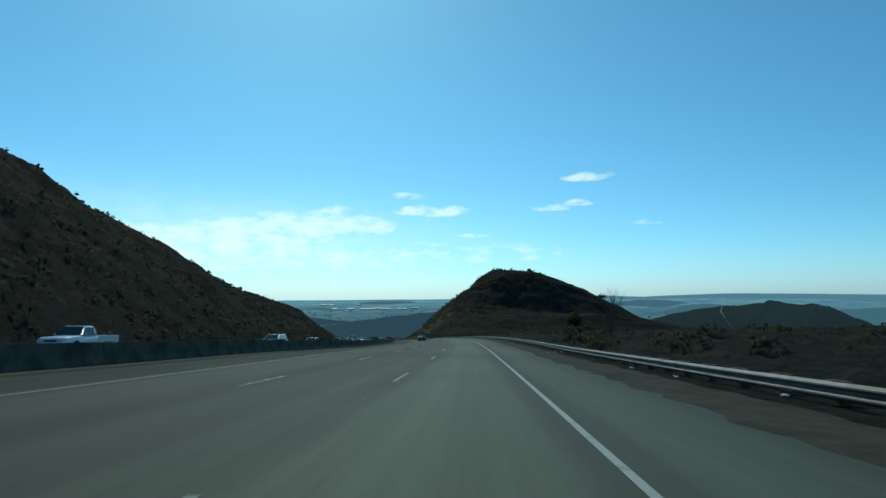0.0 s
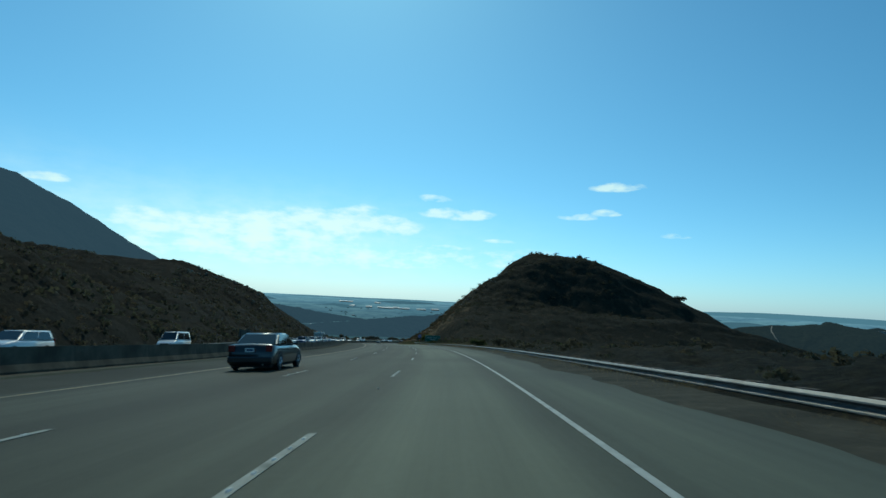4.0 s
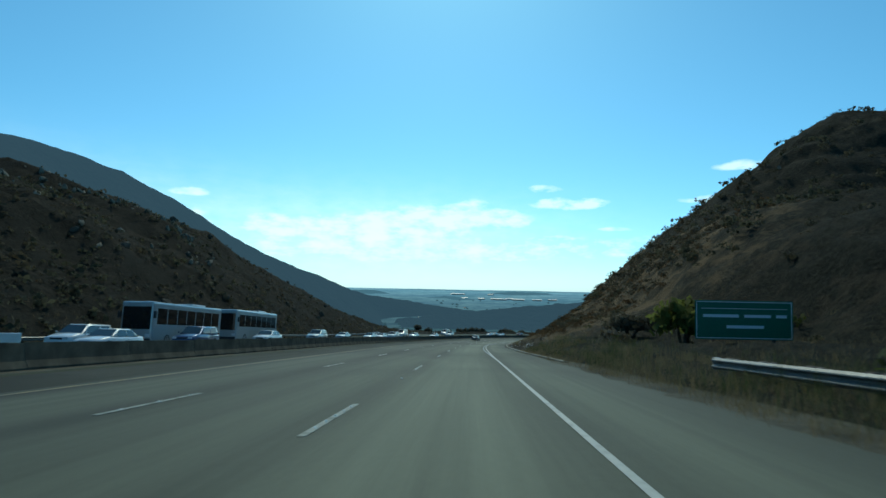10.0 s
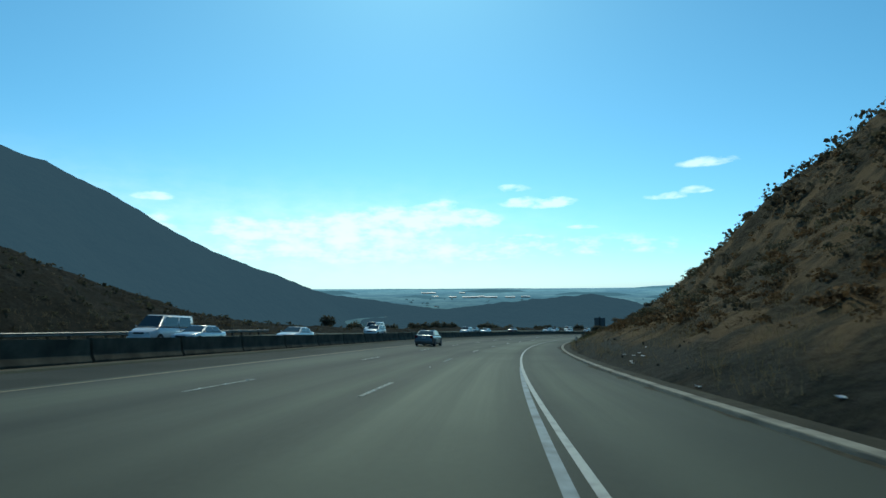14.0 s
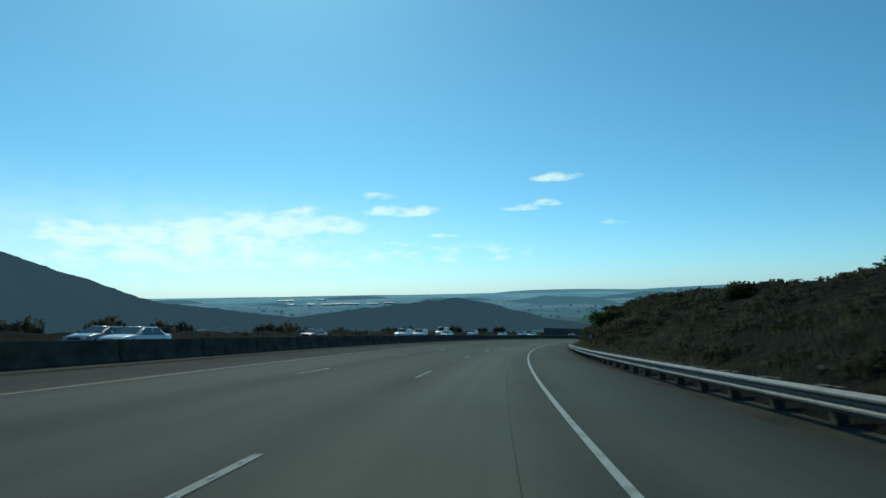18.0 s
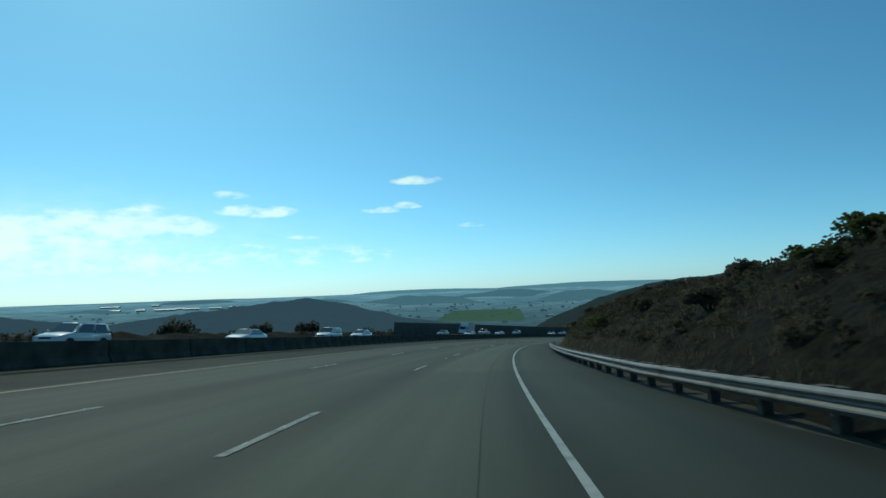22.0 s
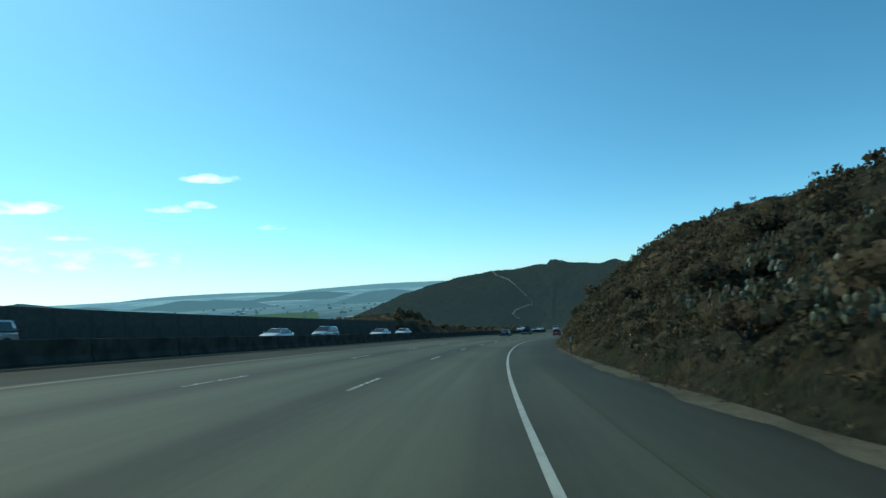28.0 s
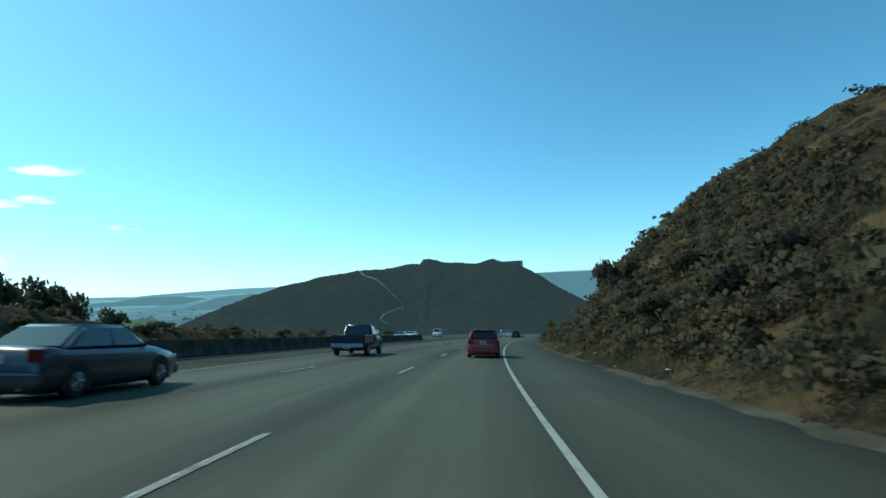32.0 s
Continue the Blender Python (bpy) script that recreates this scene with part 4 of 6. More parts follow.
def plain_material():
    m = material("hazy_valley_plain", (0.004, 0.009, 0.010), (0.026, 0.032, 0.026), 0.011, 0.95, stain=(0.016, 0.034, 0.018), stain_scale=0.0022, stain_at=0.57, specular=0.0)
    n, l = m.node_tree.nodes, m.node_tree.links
    # emission rises with distance from the hub, in place of haze in the air
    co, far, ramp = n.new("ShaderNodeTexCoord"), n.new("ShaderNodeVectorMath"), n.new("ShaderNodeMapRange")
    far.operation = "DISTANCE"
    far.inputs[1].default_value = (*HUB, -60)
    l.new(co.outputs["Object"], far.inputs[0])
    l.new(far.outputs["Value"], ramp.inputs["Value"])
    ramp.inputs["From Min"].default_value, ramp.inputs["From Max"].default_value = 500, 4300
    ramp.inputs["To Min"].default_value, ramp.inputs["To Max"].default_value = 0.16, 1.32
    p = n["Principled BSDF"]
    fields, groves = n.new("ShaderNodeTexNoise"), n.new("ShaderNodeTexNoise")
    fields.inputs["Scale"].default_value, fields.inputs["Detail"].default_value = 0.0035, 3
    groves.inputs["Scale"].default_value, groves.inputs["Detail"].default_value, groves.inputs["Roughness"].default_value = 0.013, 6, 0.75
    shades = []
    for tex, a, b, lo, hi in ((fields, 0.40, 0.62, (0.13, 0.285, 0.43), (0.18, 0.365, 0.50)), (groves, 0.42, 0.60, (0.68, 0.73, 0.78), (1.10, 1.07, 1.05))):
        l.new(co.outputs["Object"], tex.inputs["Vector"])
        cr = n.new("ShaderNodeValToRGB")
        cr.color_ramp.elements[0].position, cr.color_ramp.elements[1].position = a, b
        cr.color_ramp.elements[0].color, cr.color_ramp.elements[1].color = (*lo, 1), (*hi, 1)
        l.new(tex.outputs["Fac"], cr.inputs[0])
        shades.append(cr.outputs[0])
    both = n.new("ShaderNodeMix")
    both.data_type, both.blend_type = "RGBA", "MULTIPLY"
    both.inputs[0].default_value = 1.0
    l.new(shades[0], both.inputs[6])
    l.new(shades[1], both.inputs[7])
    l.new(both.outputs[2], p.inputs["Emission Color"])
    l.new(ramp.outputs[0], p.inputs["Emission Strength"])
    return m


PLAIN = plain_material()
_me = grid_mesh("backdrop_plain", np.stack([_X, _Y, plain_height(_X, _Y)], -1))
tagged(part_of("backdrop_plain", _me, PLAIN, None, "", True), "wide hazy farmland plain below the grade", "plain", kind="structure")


def field(x0, y0, x1, y1, w, label):
    """A sown field on the plain, from one side to the other."""
    d = np.array([x1 - x0, y1 - y0])
    n = np.array([d[1], -d[0]]) / np.hypot(*d) * w
    U, V = np.meshgrid(np.linspace(0, 1, 24), np.linspace(-1, 1, 16), indexing="ij")
    X, Y = x0 + d[0] * U + n[0] * V, y0 + d[1] * U + n[1] * V
    tagged(part_of("backdrop_field", grid_mesh("backdrop_field", np.stack([X, Y, plain_height(X, Y) + 3.0], -1)), FIELD, None, "", True), label, "field", kind="structure")


field(480, 1930, 700, 2450, 110, "bright green farm field in the valley")


def ridge(name, crest, slope, mat, label, seed, spread=420, rough=40.0, rows=190, cols=60, size=180.0, grain=5.0):
    """A hill whose top follows a line of (x, y, z) and whose sides fall away on both sides."""
    c = np.array(crest, float)
    run = np.concatenate([[0], np.cumsum(np.hypot(*np.diff(c[:, :2], axis=0).T))])
    u = np.linspace(0, run[-1], rows)
    top = np.stack([np.interp(u, run, c[:, i]) for i in range(3)], 1)
    for _ in range(40):
        top[1:-1, :2] = (top[:-2, :2] + 2 * top[1:-1, :2] + top[2:, :2]) / 4
    broad = top[:, 2].copy()
    for _ in range(90):
        broad[1:-1] = (broad[:-2] + 2 * broad[1:-1] + broad[2:]) / 4
    way = np.gradient(top[:, :2], axis=0)
    way = way / np.hypot(way[:, 0], way[:, 1])[:, None]
    for _ in range(300):
        way[1:-1] = (way[:-2] + way[1:-1] + way[2:]) / 3
    side = np.stack([way[:, 1], -way[:, 0]], 1)
    half = np.linspace(0, 1, cols // 2 + 1) ** 1.4 * spread
    off = np.concatenate([-half[:0:-1], half])
    X = top[:, None, 0] + side[:, None, 0] * off[None]
    Y = top[:, None, 1] + side[:, None, 1] * off[None]
    fall = slope * (np.sqrt(off ** 2 + 30 ** 2) - 30)
    near = np.clip(1 - np.abs(off) / 45, 0, 1)[None]
    Z = top[:, None, 2] * near + broad[:, None] * (1 - near) - fall[None] + (fractal(X, Y, size, seed, 5) * rough) * np.clip(np.abs(off) / 160, 0.06, 1)[None] + fractal(X, Y, 26.0, seed + 9, 3) * grain
    me = grid_mesh(name, np.stack([X, Y, Z], -1))
    return tagged(part_of(name, me, mat, None, "", True), label, "hill", kind="structure" if name.startswith("backdrop") else "")


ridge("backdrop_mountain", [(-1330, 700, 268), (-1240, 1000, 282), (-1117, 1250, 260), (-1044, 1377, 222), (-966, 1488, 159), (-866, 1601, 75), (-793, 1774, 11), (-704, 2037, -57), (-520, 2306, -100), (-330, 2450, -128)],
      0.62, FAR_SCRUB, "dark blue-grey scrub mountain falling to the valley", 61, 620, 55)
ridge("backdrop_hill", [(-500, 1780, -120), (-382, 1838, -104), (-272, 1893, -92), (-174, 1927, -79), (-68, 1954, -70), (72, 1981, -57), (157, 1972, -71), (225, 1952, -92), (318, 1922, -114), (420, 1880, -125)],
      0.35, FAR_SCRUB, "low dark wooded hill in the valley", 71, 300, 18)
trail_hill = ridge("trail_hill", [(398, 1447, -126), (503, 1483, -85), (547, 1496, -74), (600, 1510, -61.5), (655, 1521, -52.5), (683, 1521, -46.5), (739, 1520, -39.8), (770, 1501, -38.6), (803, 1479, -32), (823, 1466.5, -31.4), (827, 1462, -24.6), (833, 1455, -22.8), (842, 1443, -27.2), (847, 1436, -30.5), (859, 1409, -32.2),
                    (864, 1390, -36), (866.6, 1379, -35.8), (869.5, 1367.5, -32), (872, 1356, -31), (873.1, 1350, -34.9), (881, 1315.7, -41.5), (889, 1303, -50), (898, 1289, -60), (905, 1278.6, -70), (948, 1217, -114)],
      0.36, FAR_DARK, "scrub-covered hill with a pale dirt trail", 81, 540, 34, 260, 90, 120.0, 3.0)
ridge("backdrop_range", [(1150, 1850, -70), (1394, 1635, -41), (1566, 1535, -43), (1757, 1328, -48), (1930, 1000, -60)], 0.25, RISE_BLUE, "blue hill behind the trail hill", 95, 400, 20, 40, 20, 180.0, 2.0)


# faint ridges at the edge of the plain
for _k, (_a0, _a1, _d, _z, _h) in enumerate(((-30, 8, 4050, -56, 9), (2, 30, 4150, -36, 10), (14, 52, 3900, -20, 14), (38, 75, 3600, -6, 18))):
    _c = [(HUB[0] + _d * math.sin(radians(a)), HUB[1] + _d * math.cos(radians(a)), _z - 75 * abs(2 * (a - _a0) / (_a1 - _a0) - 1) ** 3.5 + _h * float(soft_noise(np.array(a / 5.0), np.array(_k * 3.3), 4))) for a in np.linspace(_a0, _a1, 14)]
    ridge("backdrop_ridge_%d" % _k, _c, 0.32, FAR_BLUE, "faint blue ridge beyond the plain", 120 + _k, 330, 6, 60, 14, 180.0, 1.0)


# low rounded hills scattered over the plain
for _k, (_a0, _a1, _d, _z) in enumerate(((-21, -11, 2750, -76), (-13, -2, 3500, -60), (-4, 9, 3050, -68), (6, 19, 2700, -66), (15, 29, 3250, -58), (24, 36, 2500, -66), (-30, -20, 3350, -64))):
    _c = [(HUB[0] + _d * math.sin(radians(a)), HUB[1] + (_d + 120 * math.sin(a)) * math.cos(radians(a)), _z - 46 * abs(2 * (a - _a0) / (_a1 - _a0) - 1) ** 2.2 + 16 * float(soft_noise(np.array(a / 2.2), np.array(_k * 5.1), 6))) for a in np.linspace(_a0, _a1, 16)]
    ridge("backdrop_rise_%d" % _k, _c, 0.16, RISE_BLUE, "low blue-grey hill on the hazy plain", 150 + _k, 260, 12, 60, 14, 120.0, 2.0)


def drop_to(ob, x, y, up=400.0):
    ok, p, n, _ = ob.ray_cast(Vector((x, y, up)), Vector((0, 0, -1)))
    return p if ok else Vector((x, y, -90))


# the pale trail, laid on the hill
_pts = []
_way_pts = [(731, 1506), (712, 1473), (697, 1442.5), (689, 1413), (690, 1399), (691.5, 1385), (692, 1377), (688, 1373), (682, 1375), (668, 1377.5), (655, 1375.5), (643, 1368), (641, 1361), (646.5, 1356)]
for (x0, y0), (x1, y1) in zip(_way_pts[:-1], _way_pts[1:]):
    for k in range(9):
        _pts.append((x0 + (x1 - x0) * k / 9, y0 + (y1 - y0) * k / 9))
_rows = []
for i, (x, y) in enumerate(_pts):
    a, b = _pts[max(i - 1, 0)], _pts[min(i + 1, len(_pts) - 1)]
    d = Vector((b[1] - a[1], a[0] - b[0])).normalized() * 1.1
    _rows.append([tuple(drop_to(trail_hill, x + d.x * q, y + d.y * q) + Vector((0, 0, 0.9))) for q in (-1, 0, 1)])
part_of("trail", grid_mesh("trail", np.array(_rows)), TRAIL, trail_hill, "pale dusty trail climbing the hill")


_hb = thing("hilltop_building", "long low pale building on the hill's crest", "building", at=pose(870, 1326, -41, 0, 0, -74))
part("wall", boxed(-19, 19, -7, 7, -4, 4.5, 0.2), ROOF_TILE, _hb)
part("roof", boxed(-19.6, 19.6, -7.6, 7.6, 4.5, 5.1, 0.15), SIGN_BACK, _hb, "flat grey roof")


# warehouses, greenhouses and houses in the valley
def valley_building(x, y, w, d, h, turn, mat, label):
    b = thing("warehouse", label, "building", "valley buildings", at=pose(x, y, float(plain_height(np.array(x), np.array(y))) - 1, 0, 0, turn))
    part("wall", boxed(-w / 2, w / 2, -d / 2, d / 2, 0, h), ROOF_TILE, b)
    r = bmesh.new()
    a = [r.verts.new(p) for p in ((-w / 2 - 1, -d / 2 - 1, h), (w / 2 + 1, -d / 2 - 1, h), (w / 2 + 1, d / 2 + 1, h), (-w / 2 - 1, d / 2 + 1, h), (-w / 2 - 1, 0, h + d * 0.12), (w / 2 + 1, 0, h + d * 0.12))]
    for f in ((0, 1, 5, 4), (2, 3, 4, 5), (3, 0, 4), (1, 2, 5), (0, 3, 2, 1)):
        r.faces.new([a[i] for i in f])
    part("roof", r, mat, b)


_rng = random.Random(5)
for x, y, w in ((-617, 3242, 90), (-520, 3255, 60), (-430, 3262, 150), (-330, 3280, 110), (-235, 3300, 90), (-766, 3824, 160), (-560, 3830, 60), (-380, 3330, 60), (-160, 3340, 80)):
    valley_building(x, y, w * 0.55, 26, 7, _rng.uniform(-8, 8), ROOF_WHITE, "long white-roofed warehouse in the valley")
for k in range(16):
    a, d = radians(_rng.uniform(-26, 44)), _rng.uniform(1150, 2300)
    x, y = HUB[0] + d * math.sin(a) * 0.9 - 60, HUB[1] + d * math.cos(a)
    valley_building(x, y, _rng.uniform(10, 26), _rng.uniform(9, 14), _rng.uniform(4, 8), _rng.uniform(0, 90), ROOF_TILE if k % 3 else ROOF_WHITE, "small pale house in the valley")

# ---- plants ----
rng = np.random.default_rng(11)


def leaf_cloud(centres, radii, count, size, flat=0.75, lift=0.35, seed=1):
    """Quads of leaves, count for each ball, folded at random; all balls of one kind in one array."""
    r = np.random.default_rng(seed)
    n = len(centres)
    d = r.normal(size=(n, count, 3))
    d /= np.linalg.norm(d, axis=2, keepdims=True)
    d[:, :, 2] = np.abs(d[:, :, 2]) * 1.1 - lift
    rad = radii[:, None] * r.uniform(0.55, 1.05, (n, count))
    mid = centres[:, None] + d * rad[..., None] * np.array([1, 1, flat])
    a = r.normal(size=(n, count, 3))
    a /= np.linalg.norm(a, axis=2, keepdims=True)
    b = np.cross(a, d + r.normal(scale=0.6, size=d.shape))
    b /= np.linalg.norm(b, axis=2, keepdims=True) + 1e-6
    w = (radii[:, None] * size * r.uniform(0.6, 1.3, (n, count)))[..., None]
    # every leaf turns its face outwards, and is shaded with the roundness of its clump
    face = np.cross(a, b)
    b = np.where(((face * d).sum(2) < 0)[..., None], -b, b)
    quad = np.stack([mid - a * w - b * w * 0.4, mid + a * w * 0.3 - b * w * 0.8, mid + a * w + b * w * 0.35, mid - a * w * 0.25 + b * w * 0.75], 2)
    soft = d + np.array([0, 0, 0.35]) + 0.2 * np.where(((face * d).sum(2) < 0)[..., None], -face, face)
    soft /= np.linalg.norm(soft, axis=2, keepdims=True)
    return np.stack([quad.reshape(-1, 3), np.repeat(soft.reshape(-1, 3), 4, 0)], 1)


def quads_mesh(name, pts):
    """Loose quads; pts holds their corners or, from leaf_cloud, corners and normals."""
    pts, soft = (pts[:, 0], pts[:, 1]) if pts.ndim == 3 else (pts, None)
    k = len(pts) // 4
    me = bpy.data.meshes.new(name)
    me.vertices.add(len(pts))
    me.vertices.foreach_set("co", pts.astype(np.float32).ravel())
    me.loops.add(len(pts))
    me.loops.foreach_set("vertex_index", np.arange(len(pts), dtype=np.int32))
    me.polygons.add(k)
    me.polygons.foreach_set("loop_start", np.arange(0, len(pts), 4, dtype=np.int32))
    me.update(calc_edges=True)
    if soft is not None:
        me.polygons.foreach_set("use_smooth", np.ones(k, dtype=bool))
        me.attributes.new("custom_normal", "FLOAT_VECTOR", "POINT").data.foreach_set("vector", soft.astype(np.float32).ravel())
    return me


def scatter(n, s_range, l_range, height, keep, seed, sign=1):
    r = np.random.default_rng(seed)
    s = r.uniform(*s_range, n)
    L = sign * (l_range[0] + (l_range[1] - l_range[0]) * r.uniform(0, 1, n) ** 1.35)
    ok = keep(s, L, r.uniform(0, 1, n))
    s, L = s[ok], L[ok]
    return s, L, place(s, L, height(s, L))


def clumpy(size, seed, floor=0.25):
    return lambda s, L, u: u < floor + 1.3 * (fractal(s, L, size, seed, 2) + 0.25)


def scrub(name, n, s_range, l_range, height, keep, seed, mat, label, r0, r1, count, size, sign=1):
    """Low brush over a slope: fine leaves near the road, coarser clumps higher up."""
    s, L, p = scatter(n, s_range, l_range, height, keep, seed, sign)
    r = np.random.default_rng(seed + 1)
    rad = r.uniform(r0, r1, len(s)) * r.uniform(0.6, 1.0, len(s))
    if sign < 0:
        rad = rad * np.interp(s, (390, 410, 500, 520), (1.0, 0.65, 0.65, 1.0))
    p[:, 2] += rad * 0.2
    near = np.abs(L) < np.where(s > 800, 20, 14)
    q = np.concatenate([leaf_cloud(p[near], rad[near], int(count * 2.0), size * 0.55, 0.8, 0.45, seed), leaf_cloud(p[~near], rad[~near], count, size, 0.8, 0.45, seed + 5)])
    tagged(part_of(name, quads_mesh(name, q), mat), label, "shrubs", kind="stuff")


def right_keep(base):
    return lambda s, L, u: base(s, L, u) & (L > 5.9) & ~((s > 300) & (s < 322) & (L < 19))


def bushes(name, n, s_range, l_range, seed, mat, label, r0, r1, floor=0.35, size=9.0, height=right_top, sign=1, near=17.0, tall=1.0):
    """Rounded bushes, each a dome of several leafy lumps; finer leaves on those beside the road."""
    s, L, p = scatter(n, s_range, l_range, height, right_keep(clumpy(size, seed, floor)) if sign > 0 else clumpy(size, seed, floor), seed, sign)
    r = np.random.default_rng(seed + 2)
    rad = r0 + (r1 - r0) * r.uniform(0, 1, len(s)) ** 1.8
    rad = np.minimum(rad, 0.25 + 0.5 * np.maximum(np.abs(L) - (5.3 if sign > 0 else 36.0), 0.1))
    if sign > 0:
        rad = rad * np.interp(s, (470, 490, 545, 560, 600, 612, 765, 785, 890, 915), (1.0, 0.55, 0.55, 0.85, 0.85, 0.6, 0.6, 0.75, 0.75, 1.0))
        rad = np.where((s > 930) & (L > 22), rad * 0.65, rad)
    k = 4
    a, o = r.uniform(0, 6.283, (len(s), k)), r.uniform(0.25, 0.75, (len(s), k))
    lump = np.stack([np.cos(a) * o, np.sin(a) * o, r.uniform(0.1, 0.62, (len(s), k)) * tall], -1)
    lump[:, 0] = (0.0, 0.0, 0.45 * tall)
    mid = p[:, None] + lump * rad[:, None, None]
    lr = rad[:, None] * r.uniform(0.38, 0.62, (len(s), k))
    close = np.abs(L) < near
    q = [leaf_cloud(mid[c].reshape(-1, 3), lr[c].reshape(-1), m, z, 0.85 * tall, 0.35, seed + 7) for c, m, z in ((close, 20, 0.21), (~close, 8, 0.31)) if c.any()]
    tagged(part_of(name, quads_mesh(name, np.concatenate(q)), mat), label, "shrubs", kind="stuff")


_dark, _mix, _dry, _green = "dark olive chaparral covering the hillside, its shade partly coloured in", "grey-olive sagebrush on the slope", "dry brown buckwheat bushes on the slope", "fresh green shrubs on the slope"
# bushes of the spur and the land before it: kind, number, stretch, reach from the road, leaves, radii
for _k, (_kind, _n, _a, _b, _l0, _l1, _m, _r0, _r1, _w) in enumerate((
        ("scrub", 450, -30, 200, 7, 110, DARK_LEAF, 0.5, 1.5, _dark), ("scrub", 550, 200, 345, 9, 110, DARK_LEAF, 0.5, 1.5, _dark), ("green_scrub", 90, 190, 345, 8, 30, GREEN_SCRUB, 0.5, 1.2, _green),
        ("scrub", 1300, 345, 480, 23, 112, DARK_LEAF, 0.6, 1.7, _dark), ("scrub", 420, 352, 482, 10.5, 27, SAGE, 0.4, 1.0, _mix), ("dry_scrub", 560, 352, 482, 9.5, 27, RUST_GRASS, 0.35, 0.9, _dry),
        ("scrub", 420, 350, 480, 13, 60, SCRUB, 0.4, 1.2, _mix), ("dry_scrub", 700, 350, 482, 10, 45, RUST_GRASS, 0.25, 0.8, _dry))):
    bushes(_kind, _n, (_a, _b), (_l0, _l1), 900 + 11 * _k, _m, _w, _r0, _r1, 0.6 if _m in (DARK_LEAF, SCRUB, SAGE) else 0.35)
# bushes of the dark hillside: kind, number, stretch, reach from the road, leaves, radii
for _k, (_kind, _n, _a, _b, _l0, _l1, _m, _r0, _r1, _w) in enumerate((
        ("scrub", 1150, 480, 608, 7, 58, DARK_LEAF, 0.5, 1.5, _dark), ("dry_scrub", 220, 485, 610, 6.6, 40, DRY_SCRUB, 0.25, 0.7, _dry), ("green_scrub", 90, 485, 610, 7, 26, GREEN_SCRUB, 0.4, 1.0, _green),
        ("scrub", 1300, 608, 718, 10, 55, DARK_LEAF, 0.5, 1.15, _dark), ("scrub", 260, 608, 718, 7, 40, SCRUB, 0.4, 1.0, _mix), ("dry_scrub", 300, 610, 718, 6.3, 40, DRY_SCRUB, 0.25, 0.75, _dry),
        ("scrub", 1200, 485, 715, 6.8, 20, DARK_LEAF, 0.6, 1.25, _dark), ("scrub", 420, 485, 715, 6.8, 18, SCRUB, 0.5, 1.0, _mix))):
    bushes(_kind, _n, (_a, _b), (_l0, _l1), 988 + 11 * _k, _m, _w, _r0, _r1, 0.6 if _m in (DARK_LEAF, SCRUB, SAGE) else 0.35)
# bushes of the brush slope and the last cut: kind, number, stretch, reach from the road, leaves, radii
for _k, (_kind, _n, _a, _b, _l0, _l1, _m, _r0, _r1, _w) in enumerate((
        ("scrub", 800, 715, 842, 6.2, 55, SCRUB, 0.5, 1.5, _mix), ("scrub", 900, 722, 842, 6.3, 21, SAGE, 0.6, 1.5, _mix), ("dry_scrub", 420, 722, 842, 6.2, 18, DRY_SCRUB, 0.5, 1.2, _dry),
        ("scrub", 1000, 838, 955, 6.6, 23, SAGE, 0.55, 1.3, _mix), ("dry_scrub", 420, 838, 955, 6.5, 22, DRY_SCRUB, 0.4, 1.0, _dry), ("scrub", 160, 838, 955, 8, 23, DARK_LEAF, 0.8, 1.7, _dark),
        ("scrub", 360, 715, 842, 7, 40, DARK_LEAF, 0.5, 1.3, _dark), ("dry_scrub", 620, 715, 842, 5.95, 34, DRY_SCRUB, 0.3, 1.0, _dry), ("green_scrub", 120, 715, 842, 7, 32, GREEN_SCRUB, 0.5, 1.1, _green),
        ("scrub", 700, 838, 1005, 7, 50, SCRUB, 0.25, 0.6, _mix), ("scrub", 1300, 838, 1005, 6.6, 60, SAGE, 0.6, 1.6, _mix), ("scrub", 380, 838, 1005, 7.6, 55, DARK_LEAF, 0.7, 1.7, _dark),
        ("dry_scrub", 820, 838, 1005, 5.95, 48, DRY_SCRUB, 0.25, 0.85, _dry))):
    bushes(_kind, _n, (_a, _b), (_l0, _l1), 1076 + 11 * _k, _m, _w, _r0, _r1, 0.6 if _m in (DARK_LEAF, SCRUB, SAGE) else 0.35)
for _k, (_a, _b, _l0, _l1, _n, _m) in enumerate(((350, 482, 9, 36, 2600, RUST_GRASS), (715, 842, 5.6, 30, 1200, DRY_SCRUB), (838, 1000, 5.9, 55, 1500, DRY_SCRUB), (838, 1000, 6.6, 50, 2600, RUST_GRASS), (700, 960, 5.35, 6.6, 700, DRY_SCRUB), (700, 960, 5.4, 7.0, 400, SCRUB))):
    scrub("tufts", _n, (_a, _b), (_l0, _l1), right_top, lambda s, L, u: u < 0.95, 1300 + 5 * _k, _m, "small dry tufts between the bushes", 0.14, 0.42 if _l0 > 5.5 else 0.25, 8, 0.28)
